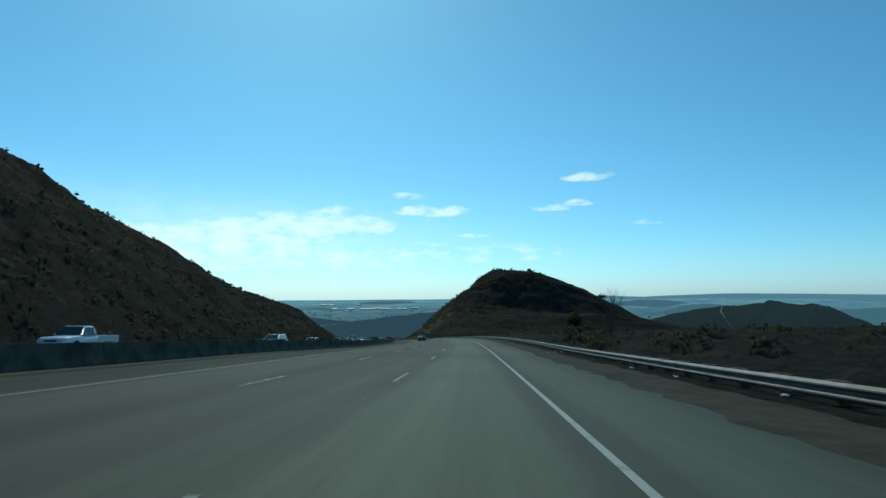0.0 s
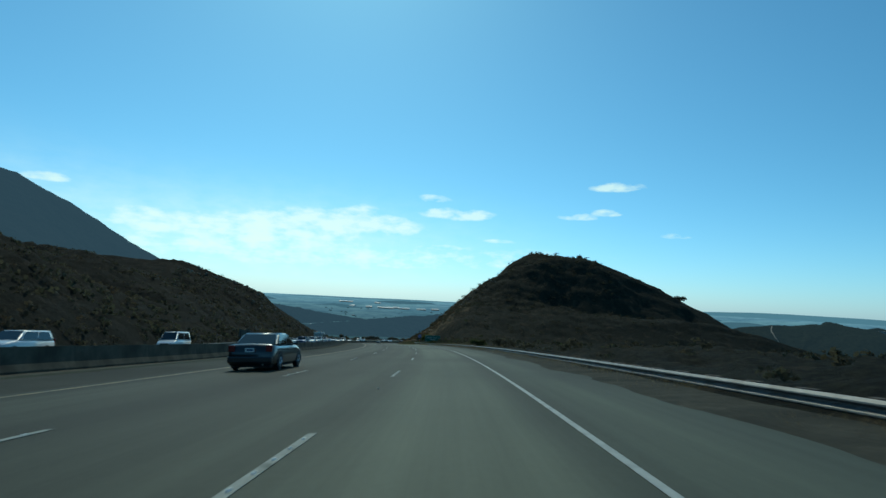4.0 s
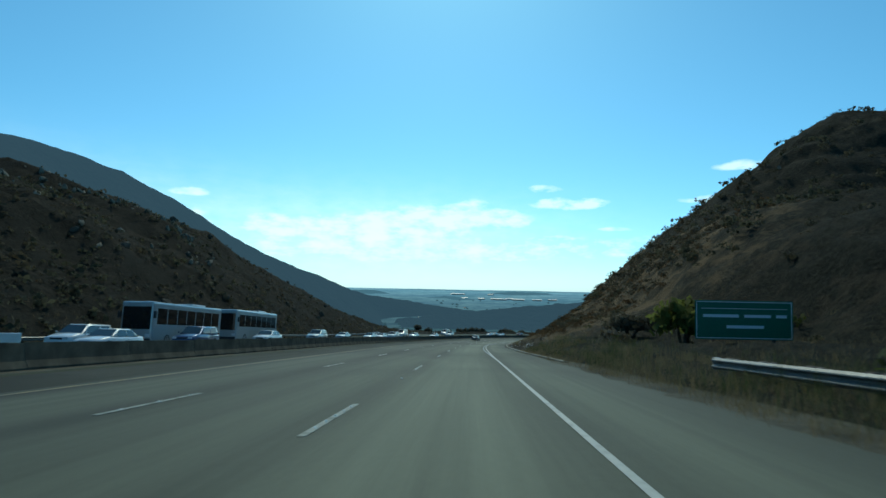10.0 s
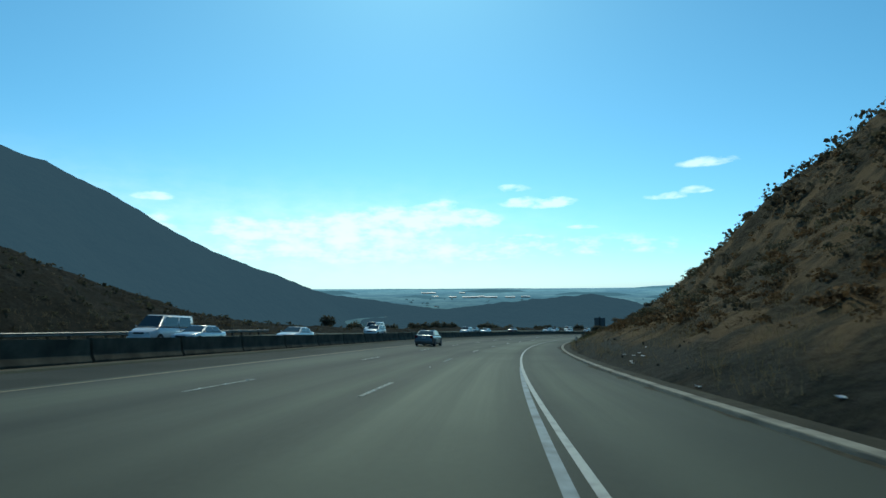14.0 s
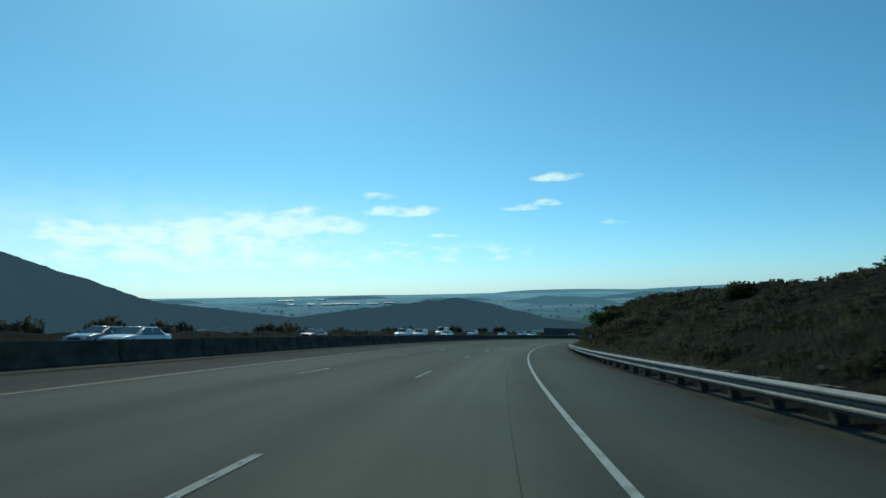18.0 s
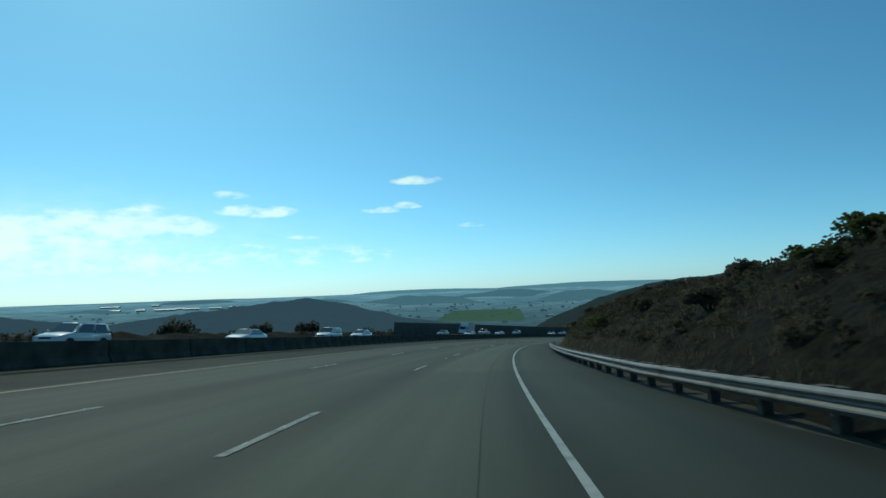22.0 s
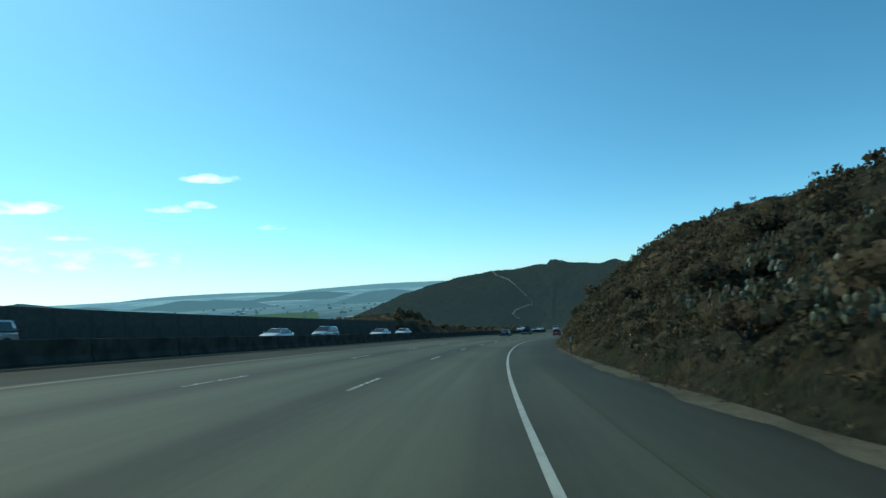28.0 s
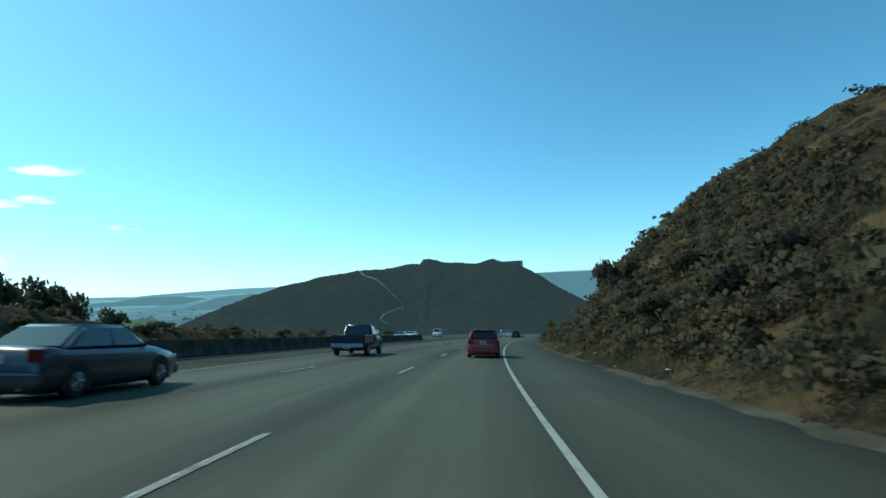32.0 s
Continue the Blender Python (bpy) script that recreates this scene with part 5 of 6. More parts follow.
for _k, (_a, _b) in enumerate(((-40, 150), (150, 300), (300, 480), (480, 750), (750, 1050))):
    _n = (2200, 2000, 2400, 600, 1100)[_k]
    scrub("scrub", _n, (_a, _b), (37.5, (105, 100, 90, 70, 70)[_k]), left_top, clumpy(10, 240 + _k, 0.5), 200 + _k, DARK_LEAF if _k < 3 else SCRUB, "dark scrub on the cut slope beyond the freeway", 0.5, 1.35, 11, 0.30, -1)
    scrub("dry_scrub", _n // 4, (_a, _b), (37, 70), left_top, clumpy(8, 260 + _k, 0.2), 230 + _k, DRY_SCRUB, "dry brush at the foot of the cut slope", 0.35, 0.8, 10, 0.28, -1)

# scrub on the trail hill and the valley hills, trees in the valley
_p = []
for k in range(3000):
    x, y = rng.uniform(440, 960), rng.uniform(1120, 1560)
    if rng.uniform() > 0.45 + 1.5 * float(fractal(np.array(x), np.array(y), 70.0, 15, 3)):
        continue
    q = drop_to(trail_hill, x, y)
    if all(abs(x - a) + abs(y - b) > 9 for a, b in _pts):
        _p.append(tuple(q))
_p = np.array(_p)
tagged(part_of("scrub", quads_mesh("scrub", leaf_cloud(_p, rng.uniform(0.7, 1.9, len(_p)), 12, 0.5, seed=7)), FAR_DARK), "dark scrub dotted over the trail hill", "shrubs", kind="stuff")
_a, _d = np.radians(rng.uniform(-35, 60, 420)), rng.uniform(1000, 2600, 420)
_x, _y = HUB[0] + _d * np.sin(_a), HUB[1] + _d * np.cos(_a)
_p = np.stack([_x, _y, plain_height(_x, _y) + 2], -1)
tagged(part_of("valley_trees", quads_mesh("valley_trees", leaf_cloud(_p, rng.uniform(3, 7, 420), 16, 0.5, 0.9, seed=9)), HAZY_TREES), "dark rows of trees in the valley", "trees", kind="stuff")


def grass(name, n, s_range, l_range, height, seed, h, sign=1, mat=None, label="dry straw-coloured grass along the verge"):
    s, L, p = scatter(n, s_range, l_range, height, clumpy(4, seed, 0.25), seed, sign)
    r = np.random.default_rng(seed + 3)
    k = 9
    base = np.repeat(p, k, 0) + r.normal(scale=(0.16, 0.16, 0), size=(len(p) * k, 3))
    t = r.uniform(0, 6.283, len(base))
    side = np.stack([np.cos(t), np.sin(t), 0 * t], -1) * 0.006
    lean = np.stack([np.cos(t + 1.3), np.sin(t + 1.3), 0 * t], -1) * r.uniform(0.05, 0.25, len(base))[:, None]
    up = lean + np.array([0, 0, 1]) * (h * r.uniform(0.5, 1.2, len(base)))[:, None]
    q = np.stack([base - side, base + side, base + up + side * 0.3, base + up - side * 0.3], 1).reshape(-1, 3)
    tagged(part_of(name, quads_mesh(name, q), mat or STRAW), label, "grass", kind="stuff")


grass("dry_grass", 3800, (700, 960), (6.0, 15), right_top, 301, 0.40)
grass("dry_grass", 3000, (300, 490), (5.8, 22), right_top, 302, 0.34)
grass("dry_grass", 2200, (180, 310), (5.6, 11), right_top, 303, 0.35)
grass("dry_grass", 3600, (262, 345), (4.9, 9), right_top, 306, 0.3)
grass("dry_grass", 1500, (100, 262), (5.0, 6.2), right_top, 309, 0.16)
for _k, (_a, _b, _n) in enumerate(((262, 345, 1500), (480, 600, 900), (700, 830, 1200), (840, 950, 900))):
    grass("weeds", _n, (_a, _b), (5.6, 9.5), right_top, 320 + _k, 0.5, 1, WEED, "thin green weeds between the dry grass")
grass("dry_grass", 1800, (480, 700), (5.9, 10), right_top, 304, 0.35)
grass("dry_grass", 2000, (300, 480), (35.6, 42), left_top, 305, 0.5, -1)


def shrub_kind(name, radius, mat, count, seed, flat=0.8, twiggy=False):
    """A bush: stems from one foot and a ragged crown of small leaf clumps."""
    r = random.Random(seed)
    stems = bmesh.new()
    tips = []
    for k in range(16 if twiggy else 7):
        a, e = r.uniform(0, 6.28), r.uniform(0.35, 1.1)
        tip = Vector((math.cos(a) * e, math.sin(a) * e, r.uniform(0.7, 1.5) * flat)) * radius * 0.8
        knee = tip * 0.5 + Vector((0, 0, 0.15 * radius))
        thin = 0.45 if twiggy else 1.0
        tube(stems, (0, 0, -0.1), knee, 0.045 * radius * thin, 0.03 * radius * thin, 5)
        tube(stems, knee, tip, 0.03 * radius * thin, 0.01 * radius * thin, 5)
        if twiggy:
            for q in range(14):
                o = Vector((r.uniform(-1, 1), r.uniform(-1, 1), r.uniform(0.1, 1.1))) * radius * 0.42
                tube(stems, knee + (tip - knee) * r.uniform(0.2, 0.9), tip + o * 0.8, 0.005 * radius, 0.002 * radius, 3)
        tips.append(tip)
    sm = bpy.data.meshes.new("stems")
    stems.to_mesh(sm), stems.free()
    sm.materials.append(BARK)
    c = np.array([tuple(t * 0.85) for t in tips] + [(0, 0, radius * 0.6 * flat)])
    cr = np.array([radius * r.uniform(0.38, 0.6) for _ in tips] + [radius * 0.7])
    fm = quads_mesh("foliage", leaf_cloud(c, cr, int(count * 1.9), 0.04 if twiggy else 0.145, 0.9, 0.3, seed))
    fm.materials.append(mat)
    return sm, fm


SHRUBS = {"lime": shrub_kind("lime", 1.0, LIME_SCRUB, 80, 6), "pale": shrub_kind("pale", 1.0, TREE_LEAF, 60, 8), "green": shrub_kind("green", 1.0, GREEN_SCRUB, 70, 1), "olive": shrub_kind("olive", 1.0, SAGE, 70, 2), "dry": shrub_kind("dry", 1.0, DRY_SCRUB, 46, 3, 0.75), "bare": shrub_kind("bare", 1.0, DRY_SCRUB, 5, 4, 1.3, True)}
SHRUB_LABEL = {"pale": "grey-green shrub on the bank", "lime": "large sunlit yellow-green shrub beside the road sign", "green": "rounded green shrub beside the freeway", "olive": "dark olive shrub at the foot of the slope", "dry": "dry brown bush on the verge", "bare": "leafless grey bush with fine twigs"}


def shrub(kind, s, L, size, tall=1.0, height=None, name="shrub", label=None):
    z = float((height or right_top)(np.array(float(s)), np.array(float(L)))) - 0.05
    t = thing(name, label or SHRUB_LABEL[kind], name if name == "tree" else "shrub", "roadside shrubs", at=stand(s, L, z, (s * 37) % 360) @ Matrix.Diagonal((size, size, size * tall, 1)))
    part_of("stem", SHRUBS[kind][0], None, t)
    part_of("foliage", SHRUBS[kind][1], None, t)


# before the hill
for _row in (("green", 41.5, 9.3, 0.75, 1), ("dry", 52, 10.5, 1, 0.8), ("olive", 58, 12, 1.2, 0.7), ("dry", 63, 11, 1, 0.8), ("olive", 67, 14, 1.3, 0.8), ("olive", 76, 14, 1.5, 0.9), ("green", 83.3, 15.8, 1.45, 2.35),
             ("bare", 90, 22.8, 2.5, 1.7), ("olive", 186, 9, 1.5, 0.8), ("green", 197, 7.6, 1.3, 0.8), ("green", 272, 8.6, 1.3, 0.8), ("green", 276, 10, 1, 0.8), ("lime", 324, 13.7, 2.75, 1.1), ("olive", 330, 12, 1.8, 0.9)):
    shrub(*_row)
# below the scrub slope
for _row in (("dry", 489, 8.4, 0.9, 0.8), ("green", 494, 8.2, 0.9, 0.8), ("olive", 498, 9.3, 1.35, 1), ("green", 503, 8, 0.8, 0.8), ("green", 560, 8, 1.1, 0.8), ("green", 576, 10.2, 1.4, 1.1), ("green", 578.5, 9.2, 1.7, 1.2),
             ("olive", 592, 10, 1, 0.8), ("olive", 663, 16.5, 1.5, 1), ("olive", 668, 17.5, 1.3, 1), ("green", 672, 8.2, 1.5, 0.7)):
    shrub(*_row)
# along the brush slope
for _row in (("olive", 722, 7.6, 1.2, 0.9), ("dry", 727, 8, 1, 0.9), ("dry", 731, 6.9, 0.7, 0.8), ("olive", 736, 8.8, 1.5, 0.9), ("olive", 740.5, 16.7, 0.55, 1), ("bare", 747.5, 17, 0.5, 1), ("bare", 750, 16.6, 0.7, 1),
             ("bare", 752.5, 16.2, 0.6, 0.9), ("bare", 754.4, 15.7, 0.8, 0.9), ("olive", 790, 7.4, 1, 0.8), ("dry", 796, 7.6, 1.1, 0.8), ("dry", 803, 7.8, 1.2, 0.9), ("dry", 807, 7, 0.9, 0.9), ("olive", 812, 8.8, 1.4, 0.9)):
    shrub(*_row)
# at the foot of the last slope
for _row in (("olive", 866, 10.5, 1.5, 1), ("olive", 874, 8.8, 1.6, 1), ("dry", 880, 8, 0.8, 0.8), ("olive", 909, 11.5, 1.5, 0.9), ("dry", 912, 8, 0.9, 0.9), ("dry", 915, 9.3, 1.2, 1), ("olive", 917, 14, 1.6, 0.9),
             ("dry", 921, 7.8, 1.1, 0.9), ("olive", 924, 9, 1.4, 1), ("olive", 927, 12, 1.7, 0.9), ("olive", 930, 8.4, 1.2, 1), ("olive", 934, 11, 1.5, 1), ("dry", 936, 7.2, 0.8, 1.3), ("olive", 948, 10.5, 1.8, 1.4)):
    shrub(*_row)
# on the crest of the spur
for _row in (("olive", 417, 154, 3.4, 0.95), ("olive", 426, 81, 1.6, 0.7), ("olive", 427, 145, 1.8, 0.8), ("olive", 430, 141, 2.2, 0.8), ("olive", 431, 103, 1.9, 1.9), ("olive", 433, 106, 1.5, 1.3), ("olive", 434, 127, 2, 0.8),
             ("olive", 436, 131, 1.6, 0.9), ("olive", 440, 56, 1.8, 0.8), ("olive", 446.5, 62.5, 2.3, 1.5)):
    shrub(*_row)
_rb = random.Random(31)
for _k in range(46):
    _s = _rb.uniform(*((485, 600), (620, 700), (695, 830), (695, 830), (835, 955))[_k % 5])
    shrub(_rb.choice(("olive", "dry", "olive", "green") if _s < 830 else ("dry", "olive", "dry")), _s, _rb.uniform(8.2, 19), _rb.uniform(0.7, 1.5), _rb.uniform(0.75, 1.0))
for _s, _L, _z in ((948, -45, 1.9), (953, -45.5, 2.4), (959, -46, 2.9), (964, -47.5, 2.6), (969, -46, 1.9), (981, -54, 2.6), (997, -50, 2.2)):
    shrub("pale", _s, _L, _z, 1.6, left_top, "tree", "bushy grey-green tree beyond the opposite lanes")
for _s, _L, _z in ((560, -48, 2.6), (585, -52, 3.4), (612, -50, 3.2), (640, -55, 3.6), (668, -50, 2.8), (540, -47, 2.2), (700, -50, 3.0), (735, -48, 2.6), (508, -46, 1.8), (524, -49, 2.4), (548, -45, 1.9), (572, -50, 2.8), (600, -46, 2.0), (626, -53, 3.2), (653, -47, 2.2), (681, -52, 2.9), (716, -46, 2.1), (750, -51, 2.7)):
    shrub("olive", _s, _L, _z, 1.5, left_top, "tree", "dark bushy tree beyond the opposite lanes")
for _k in range(34):
    shrub(("pale", "dry", "olive", "pale", "pale")[_k % 5], 930 + 4.3 * _k + (_k * 7 % 5) * 0.5, -38.2 - 1.9 * (_k * 5 % 4), 0.8 + 0.22 * (_k * 3 % 5), 0.85, left_top, "shrub", "grey-green shrub on the bank beyond the opposite lanes")


_pad = bmesh.new()
bmesh.ops.create_icosphere(_pad, subdivisions=2, radius=1, matrix=Matrix.Diagonal((0.062, 0.015, 0.088, 1)))
for v in _pad.verts:
    v.co.x *= 1.0 + 0.9 * v.co.z
_pad_me = bpy.data.meshes.new("pad")
_pad.to_mesh(_pad_me), _pad.free()
_pad_me.polygons.foreach_set("use_smooth", [True] * len(_pad_me.polygons))


def prickly_pear(s, L, size, seed):
    """A clump of flat oval cactus pads, growing pad on pad."""
    r = random.Random(seed)
    z = float(right_top(np.array(float(s)), np.array(float(L))))
    t = thing("prickly_pear", "sprawling grey-green prickly pear clump on the slope", "cactus", "prickly pears", at=stand(s, L, z))
    for k in range(11):
        p = Vector((r.uniform(-1, 1), r.uniform(-1, 1), 0)) * size * 0.9
        up = -0.02
        for j in range(r.randint(2, 4)):
            ob = part_of("pad", _pad_me, CACTUS, t)
            ob.matrix_basis = Matrix.Translation(p + Vector((0, 0, up + 0.10))) @ Matrix.Rotation(r.uniform(0, 6.28), 4, "Z") @ Matrix.Rotation(r.uniform(-0.5, 0.5), 4, "X")
            up += 0.135
            p += Vector((r.uniform(-.09, .09), r.uniform(-.09, .09), 0))


for _k, (_s, _L, _z) in enumerate(((806, 8.6, 1.1), (809, 9.6, 1.4), (812, 11, 1.6), (815, 12.5, 1.6), (808, 12, 1.4), (804, 10.5, 1.2), (811, 14, 1.5), (800, 9.0, 1.0), (817, 9.5, 1.2), (816, 10.8, 1.6), (813, 8.4, 1.2), (808, 8.2, 1.2), (805, 8.9, 1.4), (803, 7.4, 0.9), (801, 7.2, 0.8), (806, 13.6, 1.6), (803, 12.2, 1.4), (818, 13, 1.5), (783, 11, 1.2), (787, 9, 1.0), (604, 20, 1.6), (607, 22, 1.8))):
    prickly_pear(_s, _L, _z, 400 + _k)

# tall flower stalks on the crests
_st = bmesh.new()
for _s, _L in ((606, 27), (608, 28.5), (700, 30), (742.1, 18.2), (741.9, 19.4)):
    p = Vector(place(_s, _L, float(right_top(np.array(float(_s)), np.array(float(_L))))))
    for k in range(3):
        o = Vector((0.5 * k - 0.5, 0.3 * k, 0))
        tube(_st, p + o, p + o + Vector((0.1 * k - 0.1, 0.05, 1.2 + 0.35 * k)), 0.035, 0.02, 5)
tagged(part("yucca_stalks", _st, BARK), "dry upright stalks on the hill's crest", "stalks", kind="stuff")

# stones and rubble
_sb = bmesh.new()
_r = random.Random(77)
for k in range(560):
    s = _r.choice((_r.uniform(350, 385), _r.uniform(335, 480), _r.uniform(700, 960), _r.uniform(840, 935)))
    L = _r.uniform(5.7, 9.5)
    q = _r.uniform(0.02, 0.085) * (1.8 if _r.random() < 0.1 else 1)
    m = Matrix.Translation(Vector(place(s, L, float(right_top(np.array(s), np.array(L))) + q * 0.25))) @ Euler((_r.uniform(0, 3), _r.uniform(0, 3), _r.uniform(0, 3))).to_matrix().to_4x4() @ Matrix.Diagonal((q * 1.3, q, q * 0.7, 1))
    bmesh.ops.create_icosphere(_sb, subdivisions=1, radius=1, matrix=m)
for k in range(30):
    s, d = _r.uniform(345, 440), _r.uniform(2, 34)
    q = _r.uniform(0.3, 0.9)
    p = place(s, -37.0 - d, float(left_top(np.array(s), np.array(-37.0 - d))))
    bmesh.ops.create_icosphere(_sb, subdivisions=1, radius=1, matrix=Matrix.Translation(Vector(p)) @ Euler((_r.uniform(0, 3), _r.uniform(0, 3), _r.uniform(0, 3))).to_matrix().to_4x4() @ Matrix.Diagonal((q * 1.3, q, q * 0.7, 1)))
_ob = bmesh.new()
for k in range(120):
    u = _r.random()
    d, s = 14 + 42 * u, 386 + _r.gauss(0, 2.2) + (8 * math.sin(u * 5) if k % 3 else _r.uniform(-26, 14))
    q = _r.uniform(0.2, 0.7) * (1.5 if _r.random() < 0.12 else 1)
    p = place(s, -37.0 - d, float(left_top(np.array(s), np.array(-37.0 - d))) + 0.1)
    g = bmesh.ops.create_icosphere(_ob, subdivisions=1, radius=1, matrix=Matrix.Translation(Vector(p)) @ Euler((_r.uniform(0, 3), _r.uniform(0, 3), _r.uniform(0, 3))).to_matrix().to_4x4() @ Matrix.Diagonal((q * 1.5, q * 0.8, q * 0.6, 1)))
    for v in g["verts"]:
        v.co += Vector((_r.uniform(-1, 1), _r.uniform(-1, 1), _r.uniform(-1, 1))) * q * 0.22
for k in range(70):
    s, L = _r.uniform(380, 440), _r.uniform(22, 60)
    q = _r.uniform(0.15, 0.5)
    p = place(s, L, float(right_top(np.array(s), np.array(L))) + 0.15)
    g = bmesh.ops.create_icosphere(_ob, subdivisions=1, radius=1, matrix=Matrix.Translation(Vector(p)) @ Euler((_r.uniform(0, 3), _r.uniform(0, 3), _r.uniform(0, 3))).to_matrix().to_4x4() @ Matrix.Diagonal((q * 1.4, q * 0.8, q * 0.6, 1)))
    for v in g["verts"]:
        v.co += Vector((_r.uniform(-1, 1), _r.uniform(-1, 1), _r.uniform(-1, 1))) * q * 0.22
tagged(part("outcrops", _ob, PALE_ROCK), "pale angular rock outcrops breaking through the cut slopes", "rocks", kind="stuff")
tagged(part("stones", _sb, STONE), "loose grey stones and outcrops along the slopes", "stones", kind="stuff")

# scraps of litter
for _k in range(102):
    s = _r.choice((_r.uniform(340, 480), _r.uniform(590, 630), _r.uniform(790, 935), _r.uniform(840, 935), 12, 40))
    L = _r.uniform(5.4, 8.5)
    if _k >= 44:
        s, L = (_r.uniform(386, 428), _r.uniform(5.6, 7.8)) if _k < 58 else (_r.uniform(351, 382), _r.uniform(6.0, 7.4)) if _k < 84 else (_r.uniform(866, 930), _r.uniform(5.5, 7.2))
    b = bmesh.new()
    bmesh.ops.create_grid(b, x_segments=3, y_segments=3, size=1)
    for v in b.verts:
        v.co = Vector((v.co.x * _r.uniform(0.05, 0.12) * 0.8, v.co.y * _r.uniform(0.04, 0.08), _r.uniform(0, 0.05)))
    bmesh.ops.solidify(b, geom=b.faces[:], thickness=0.006)
    s, L = ((603.7, 5.2), (605.9, 6.5), (609.2, 5.3), (21.9, 6.1), (17.4, 6.15), (601.8, 5.9))[_k] if _k < 6 else (s, L)
    ob = part("litter", b, LITTER)
    ob.matrix_world = stand(s, L, float(right_top(np.array(s), np.array(L))) + 0.03, _r.uniform(0, 360))
    tagged(ob, "crumpled white scrap of litter on the verge", "litter", "litter along the verge")


# ---- signs ----
def text_part(words, size, mat, parent, at, label):
    cu = bpy.data.curves.new("lettering", "FONT")
    cu.body, cu.size, cu.align_x, cu.align_y, cu.extrude = words, size, "CENTER", "CENTER", 0.002
    tmp = bpy.data.objects.new("lettering", cu)
    scene.collection.objects.link(tmp)
    dg = bpy.context.evaluated_depsgraph_get()
    me = bpy.data.meshes.new_from_object(tmp.evaluated_get(dg))
    bpy.data.objects.remove(tmp)
    me.materials.clear()
    ob = part_of("lettering", me, mat, parent, label)
    ob.matrix_basis = at
    return ob


FACE = pose(0, 0, 0, 90, 0, 0)
_box = thing("call_box", "blue call box sign over a yellow phone on a post", "call box", at=stand(264.6, 4.62, -0.03))
_b = bmesh.new()
tube(_b, (-0.03, 0, -0.1), (-0.03, 0, 3.58), 0.042, 0.036, 12)
part("post", _b, POST_STEEL, _box)
_panel = part("sign_panel", boxed(-0.36, 0.36, -0.07, -0.05, 1.84, 2.64, 0.008), SIGN_BLUE, _box, "blue sign panel with white words")
for _x0, _x1, _z0, _z1 in ((-0.345, 0.345, 2.605, 2.62), (-0.345, 0.345, 1.86, 1.875), (-0.345, -0.33, 1.86, 2.62), (0.33, 0.345, 1.86, 2.62)):
    part("border", boxed(_x0, _x1, -0.075, -0.0715, _z0, _z1), SIGN_WHITE, _panel)
text_part("CALL", 0.235, SIGN_WHITE, _panel, Matrix.Translation((0, -0.075, 2.36)) @ FACE, "white word on blue")
text_part("BOX", 0.235, SIGN_WHITE, _panel, Matrix.Translation((0, -0.075, 2.15)) @ FACE, "white word on blue")
for _x0, _x1, _z in ((-0.22, -0.05, 2.53), (0.02, 0.2, 2.53), (-0.18, 0.2, 1.96)):
    part("number_bar", boxed(_x0, _x1, -0.076, -0.0715, _z - 0.022, _z + 0.022), SIGN_WHITE, _panel)
_cab = part("phone_box", boxed(-0.16, 0.06, -0.2, -0.02, 0.92, 1.4, 0.03), BOX_YELLOW, _box, "yellow phone housing")
part("hood", boxed(-0.175, 0.075, -0.215, -0.01, 1.38, 1.42, 0.012), RIM, _cab, "bright metal hood")
part("phone_door", boxed(-0.13, 0.03, -0.212, -0.2, 0.98, 1.3, 0.004), BOX_YELLOW, _cab)
_b = bmesh.new()
tube(_b, (-0.045, 0, 3.565), (-0.045, 0, 3.625), 0.082, 0.078, 16)
tube(_b, (-0.045, 0, 3.62), (-0.045, 0, 3.69), 0.008, 0.005, 6)
part("antenna", _b, TRIM, _box, "dark round antenna cap")
_tilt = Matrix.Translation((-0.17, -0.03, 3.45)) @ Euler((radians(52), 0, radians(-38))).to_matrix().to_4x4()
_solar = part("solar_panel", boxed(-0.15, 0.15, -0.19, 0.19, -0.012, 0.012, 0.004, _tilt), PALE_BACK, _box, "small tilted solar panel with a pale back")
part("cells", boxed(-0.138, 0.138, -0.178, 0.178, 0.013, 0.016, 0.001, _tilt), AUTO_GLASS, _solar, "dark glassy cells")
_b = bmesh.new()
tube(_b, (-0.03, 0, 3.40), (-0.17, -0.03, 3.44), 0.014, 0.014, 6)
part("bracket", _b, POST_STEEL, _box)
part("base_pad", boxed(-0.95, 0.4, -0.4, 0.35, -0.06, 0.03, 0.01), KERB, _box, "pale concrete pad")

_gs = thing("road_sign", "large green guide sign on two posts below the hill", "road sign", at=stand(319, 15.3, 1.2, 4))
part("sign_panel", boxed(-2.75, 2.75, -0.03, 0.0, 0.15, 2.3, 0.02), SIGN_GREEN, _gs, "green panel with pale border")
for _x0, _x1, _z0, _z1 in ((-2.68, 2.68, 2.2, 2.24), (-2.68, 2.68, 0.21, 0.25), (-2.68, -2.64, 0.21, 2.24), (2.64, 2.68, 0.21, 2.24), (-2.4, 2.4, 1.84, 1.87)):
    part("border", boxed(_x0, _x1, -0.036, -0.031, _z0, _z1), SIGN_WHITE, _gs)
for _x0, _x1, _z, _h in ((-2.3, -0.3, 1.45, 0.12), (0.0, 1.5, 1.45, 0.12), (1.8, 2.4, 1.45, 0.12), (-1.0, 1.1, 0.85, 0.12)):
    part("word_bar", boxed(_x0, _x1, -0.036, -0.031, _z - _h * 0.7, _z + _h * 0.7), SIGN_WHITE, _gs)
